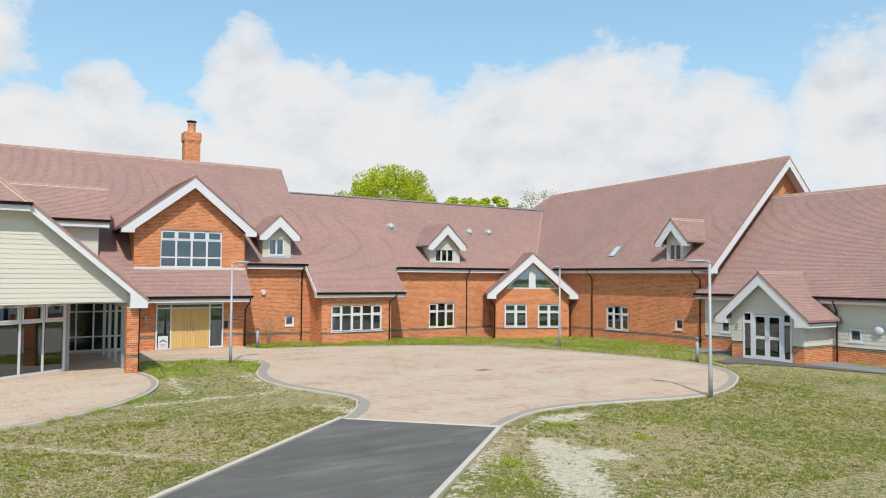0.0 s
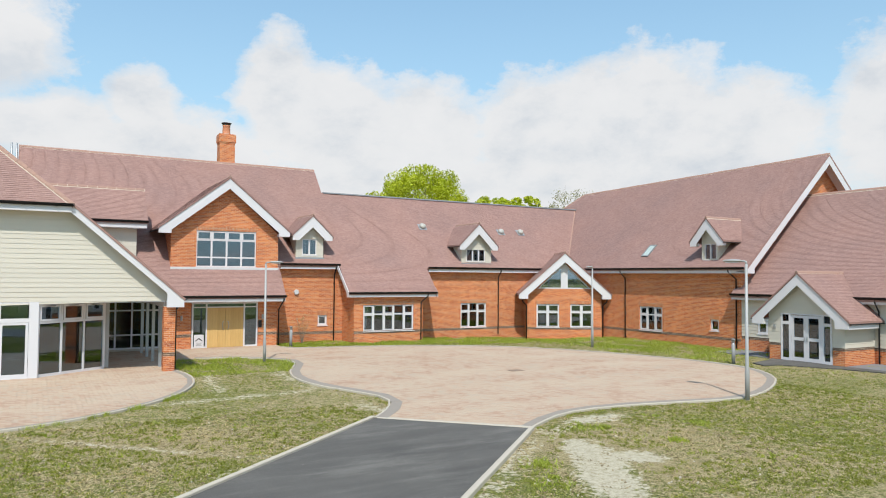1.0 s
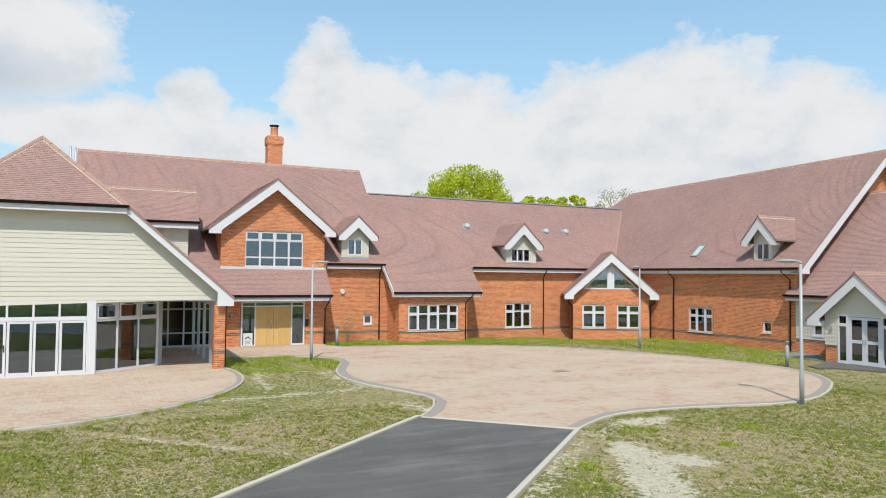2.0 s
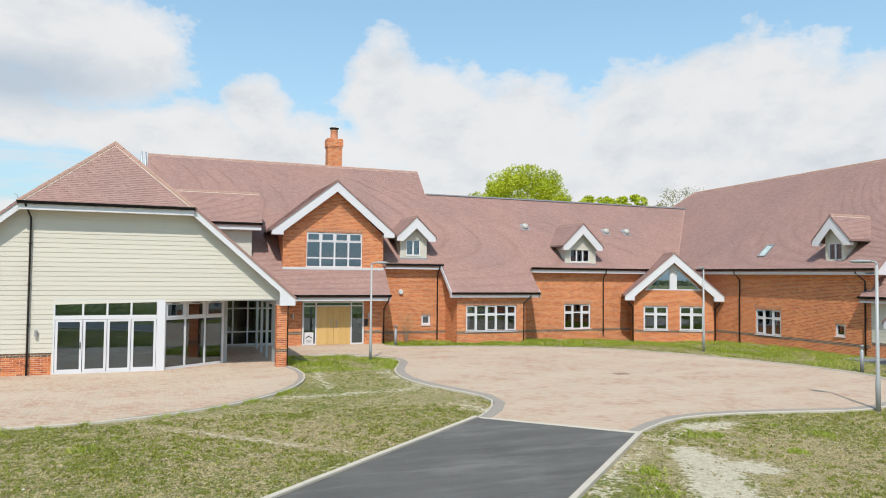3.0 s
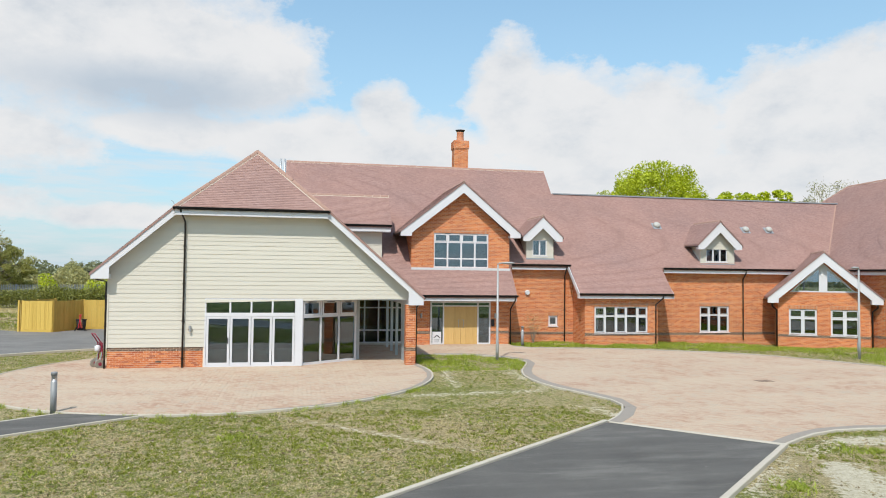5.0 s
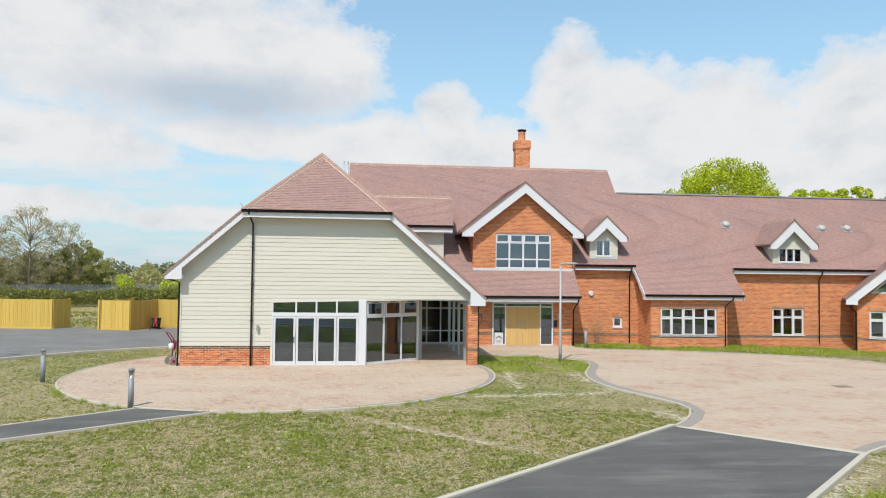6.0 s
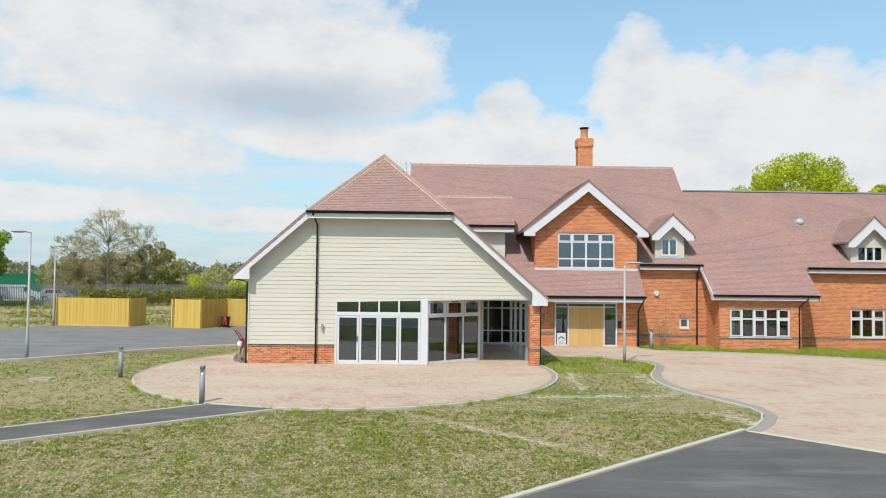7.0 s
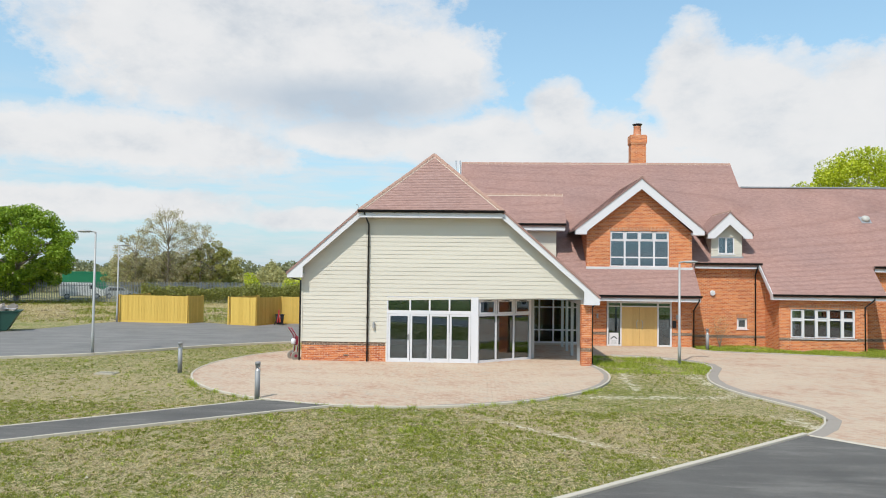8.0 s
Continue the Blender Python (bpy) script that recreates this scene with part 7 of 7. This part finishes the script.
# stones on the bare soil
pts = free(np.concatenate([scatter(420, -14, 22, 8, 24), scatter(120, 8, 14, 9, 15)]))
clods("stones", pts, 0.01, 0.04, plain("flint", (0.55, 0.50, 0.40), 0.85, 0.25, 9.0), "pale flint stones strewn over the lawn", "stones")
shrub = thing("young_shrub", "bare young shrub with pale buds beside the brick wall", "shrub")
bm = bmesh.new()
for k in range(16):
    a = k * 2.4
    tube([(0, 0, -0.05), (0.2 * math.cos(a), 0.15 * math.sin(a), 0.7), (rng.uniform(0.3, 0.6) * math.cos(a), 0.25 * math.sin(a), rng.uniform(1.1, 1.7))], [0.01, 0.006, 0.003], 4, bm)
part("stem", bm, BARK, shrub)
quads("leaves", np.column_stack([rng.normal(0, 0.33, 420), rng.normal(0, 0.15, 420), rng.uniform(0.7, 1.65, 420)]), 0.03, leaf_material("shrub_buds", (0.40, 0.30, 0.12), (0.62, 0.50, 0.25)), shrub)
shrub.location = (13.1, 38.7, 0)


# ---- paving blocks, laid on the bed in running bond at 45 degrees ----
def paving_blocks(outline, z, x0, x1, y0, y1):
    """Corners of all whole blocks inside an outline, and their turned middles."""
    c = math.cos(radians(45))
    cu = [(x * c - y * c, x * c + y * c) for x in (x0, x1) for y in (y0, y1)]
    r = np.arange(math.floor(min(v for u, v in cu) / 0.1), math.ceil(max(v for u, v in cu) / 0.1))
    i = np.arange(math.floor(min(u for u, v in cu) / 0.2), math.ceil(max(u for u, v in cu) / 0.2))
    rr, ii = [q.ravel() for q in np.meshgrid(r, i)]
    u, v = ii * 0.2 + np.where(rr % 2 == 0, 0.0, 0.1), rr * 0.1 + 0.05
    x, y = u * c + v * c, v * c - u * c
    keep = (x > x0) & (x < x1) & (y > y0) & (y < y1)
    for du, dv in ((-0.1, -0.05), (0.1, -0.05), (0.1, 0.05), (-0.1, 0.05)):
        keep &= inside((u + du) * c + (v + dv) * c, (v + dv) * c - (u + du) * c, outline)
    return np.column_stack([x[keep], y[keep], np.full(keep.sum(), z)])


ONE_BLOCK = np.array([(sx * a, sy * b, h) for a, b, h in ((0.0975, 0.0475, -0.05), (0.0975, 0.0475, -0.004), (0.093, 0.043, 0.0)) for sx, sy in ((-1, -1), (1, -1), (1, 1), (-1, 1))])
BLOCK_FACES = [(8, 9, 10, 11)] + [(k + j, k + (j + 1) % 4, k + 4 + (j + 1) % 4, k + 4 + j) for k in (0, 4) for j in range(4)]
turn45 = np.array(pose(0, 0, 0, 0, 0, -45).to_3x3())


def lay_blocks(parent, mid_, single):
    mid_[:, 2] += rng.uniform(-0.0025, 0.0025, len(mid_))
    tilt = rng.normal(0, 0.012, (len(mid_), 2))
    rest = mid_[~single]
    shape = ONE_BLOCK @ turn45.T
    v = rest[:, None, :] + shape[None]
    v[:, :, 2] += (shape[None, :, :2] * tilt[~single][:, None, :]).sum(2)
    fc = (np.array(BLOCK_FACES)[None] + np.arange(len(rest))[:, None, None] * 12).reshape(-1, 4)
    me = bpy.data.meshes.new("paving_blocks")
    me.from_pydata(v.reshape(-1, 3).tolist(), [], fc.tolist())
    me.materials.append(PAVE)
    ob = new("paving_blocks", me)
    ob.parent = parent
    tagged(ob, "small buff and red paving blocks", kind="stuff")
    if single.any():
        me = bpy.data.meshes.new("paving_block")
        me.from_pydata(shape.tolist(), [], BLOCK_FACES)
        me.materials.append(PAVE)
        for q in mid_[single]:
            ob = new("paving_block", me)
            ob.location = q
            ob.parent = parent


mids = paving_blocks(line_l + [(4.9, 29.9), (4.4, 31.0), (2.4, 31.6), (2.4, 38.3), (11.4, 38.3)] + line_r, 0.025, 2.0, 28.0, 14.0, 38.5)
along = (mids[:, 0] - 8.0) * 0.7 - (mids[:, 1] - 17.5) * 0.71
out_ = (mids[:, 0] - 8.0) * 0.71 + (mids[:, 1] - 17.5) * 0.7
lay_blocks(forecourt, mids, (along > 1.0) & (along < 3.3) & (out_ < 2.75))
mids = paving_blocks(ring[:-1], 0.022, -11.0, 5.5, 19.0, 33.0)
lay_blocks(terrace, mids, np.zeros(len(mids), bool))


# ---- single bricks of the nearest brickwork ----
def one_brick_material(name, reds):
    m, N = material(name)
    pos = N.add("ShaderNodeNewGeometry").outputs["Position"]
    f = N.math("ADD", N.math("MULTIPLY", N.add("ShaderNodeObjectInfo").outputs["Random"], 0.75), N.math("MULTIPLY", N.noise(pos, 30.0), 0.25))
    finish(N, N.ramp(f, *[(0.1 + 0.8 * i / (len(reds) - 1), c) for i, c in enumerate(reds)]), 0.85, N.noise(pos, 60.0), 0.4, 0.004)
    return m


RED_ONE = one_brick_material("red_brick_single", [(0.33, 0.085, 0.036), (0.50, 0.145, 0.05), (0.58, 0.19, 0.065), (0.66, 0.26, 0.10)])
DARK_ONE = one_brick_material("dark_brick_single", [(0.10, 0.07, 0.05), (0.16, 0.10, 0.07), (0.24, 0.14, 0.085)])


def brick_mesh(length, mat_):
    """A brick's face, 6 mm proud of its bed, with a worn arris."""
    bm = bmesh.new()
    e = 0.004
    back = [bm.verts.new(p) for p in ((0, 0.004, 0), (length, 0.004, 0), (length, 0.004, 0.065), (0, 0.004, 0.065))]
    mid_v = [bm.verts.new((p.co.x, -0.003, p.co.z)) for p in back]
    front_v = [bm.verts.new(p) for p in ((e, -0.006, e), (length - e, -0.006, e), (length - e, -0.006, 0.065 - e), (e, -0.006, 0.065 - e))]
    for a, b in ((back, mid_v), (mid_v, front_v)):
        for k in range(4):
            bm.faces.new((a[k], a[(k + 1) % 4], b[(k + 1) % 4], b[k]))
    bm.faces.new(front_v)
    bmesh.ops.recalc_face_normals(bm, faces=bm.faces)
    me = bpy.data.meshes.new("brick")
    bm.to_mesh(me)
    bm.free()
    me.materials.append(mat_)
    return me


BRICKS = {(n, dark): brick_mesh(n, DARK_ONE if dark else RED_ONE) for n in (0.215, 0.1025) for dark in (False, True)}


def lay_bricks(parent, M, x0, x1, courses, dark_rows, shift=0):
    for r in range(courses):
        x = x0
        first = True
        while x < x1 - 0.09:
            n = 0.1025 if (first and (r + shift) % 2) or x + 0.215 > x1 + 0.01 else 0.215
            ob = new("brick", BRICKS[n, r in dark_rows])
            ob.parent, ob.matrix_basis = parent, M @ Matrix.Translation((x, random.uniform(-0.0015, 0.0015), r * 0.075 + 0.006))
            x += n + 0.01
            first = False


lay_bricks(plinth, MW, -7.42, -3.79, 11, (9, 10))
for k, turn in enumerate((0, -90)):
    Mp = pose(4.388, 29.608, 0) if turn == 0 else pose(4.388, 30.022, 0, 0, 0, -90)
    lay_bricks(pier, Mp @ Matrix.Diagonal((0.944, 1, 1, 1)), 0.0, 0.44, 34, (8, 9), k)
lay_bricks(pier, pose(4.802, 29.608, 0, 0, 0, 90) @ Matrix.Diagonal((0.944, 1, 1, 1)), 0.0, 0.44, 34, (8, 9), 1)
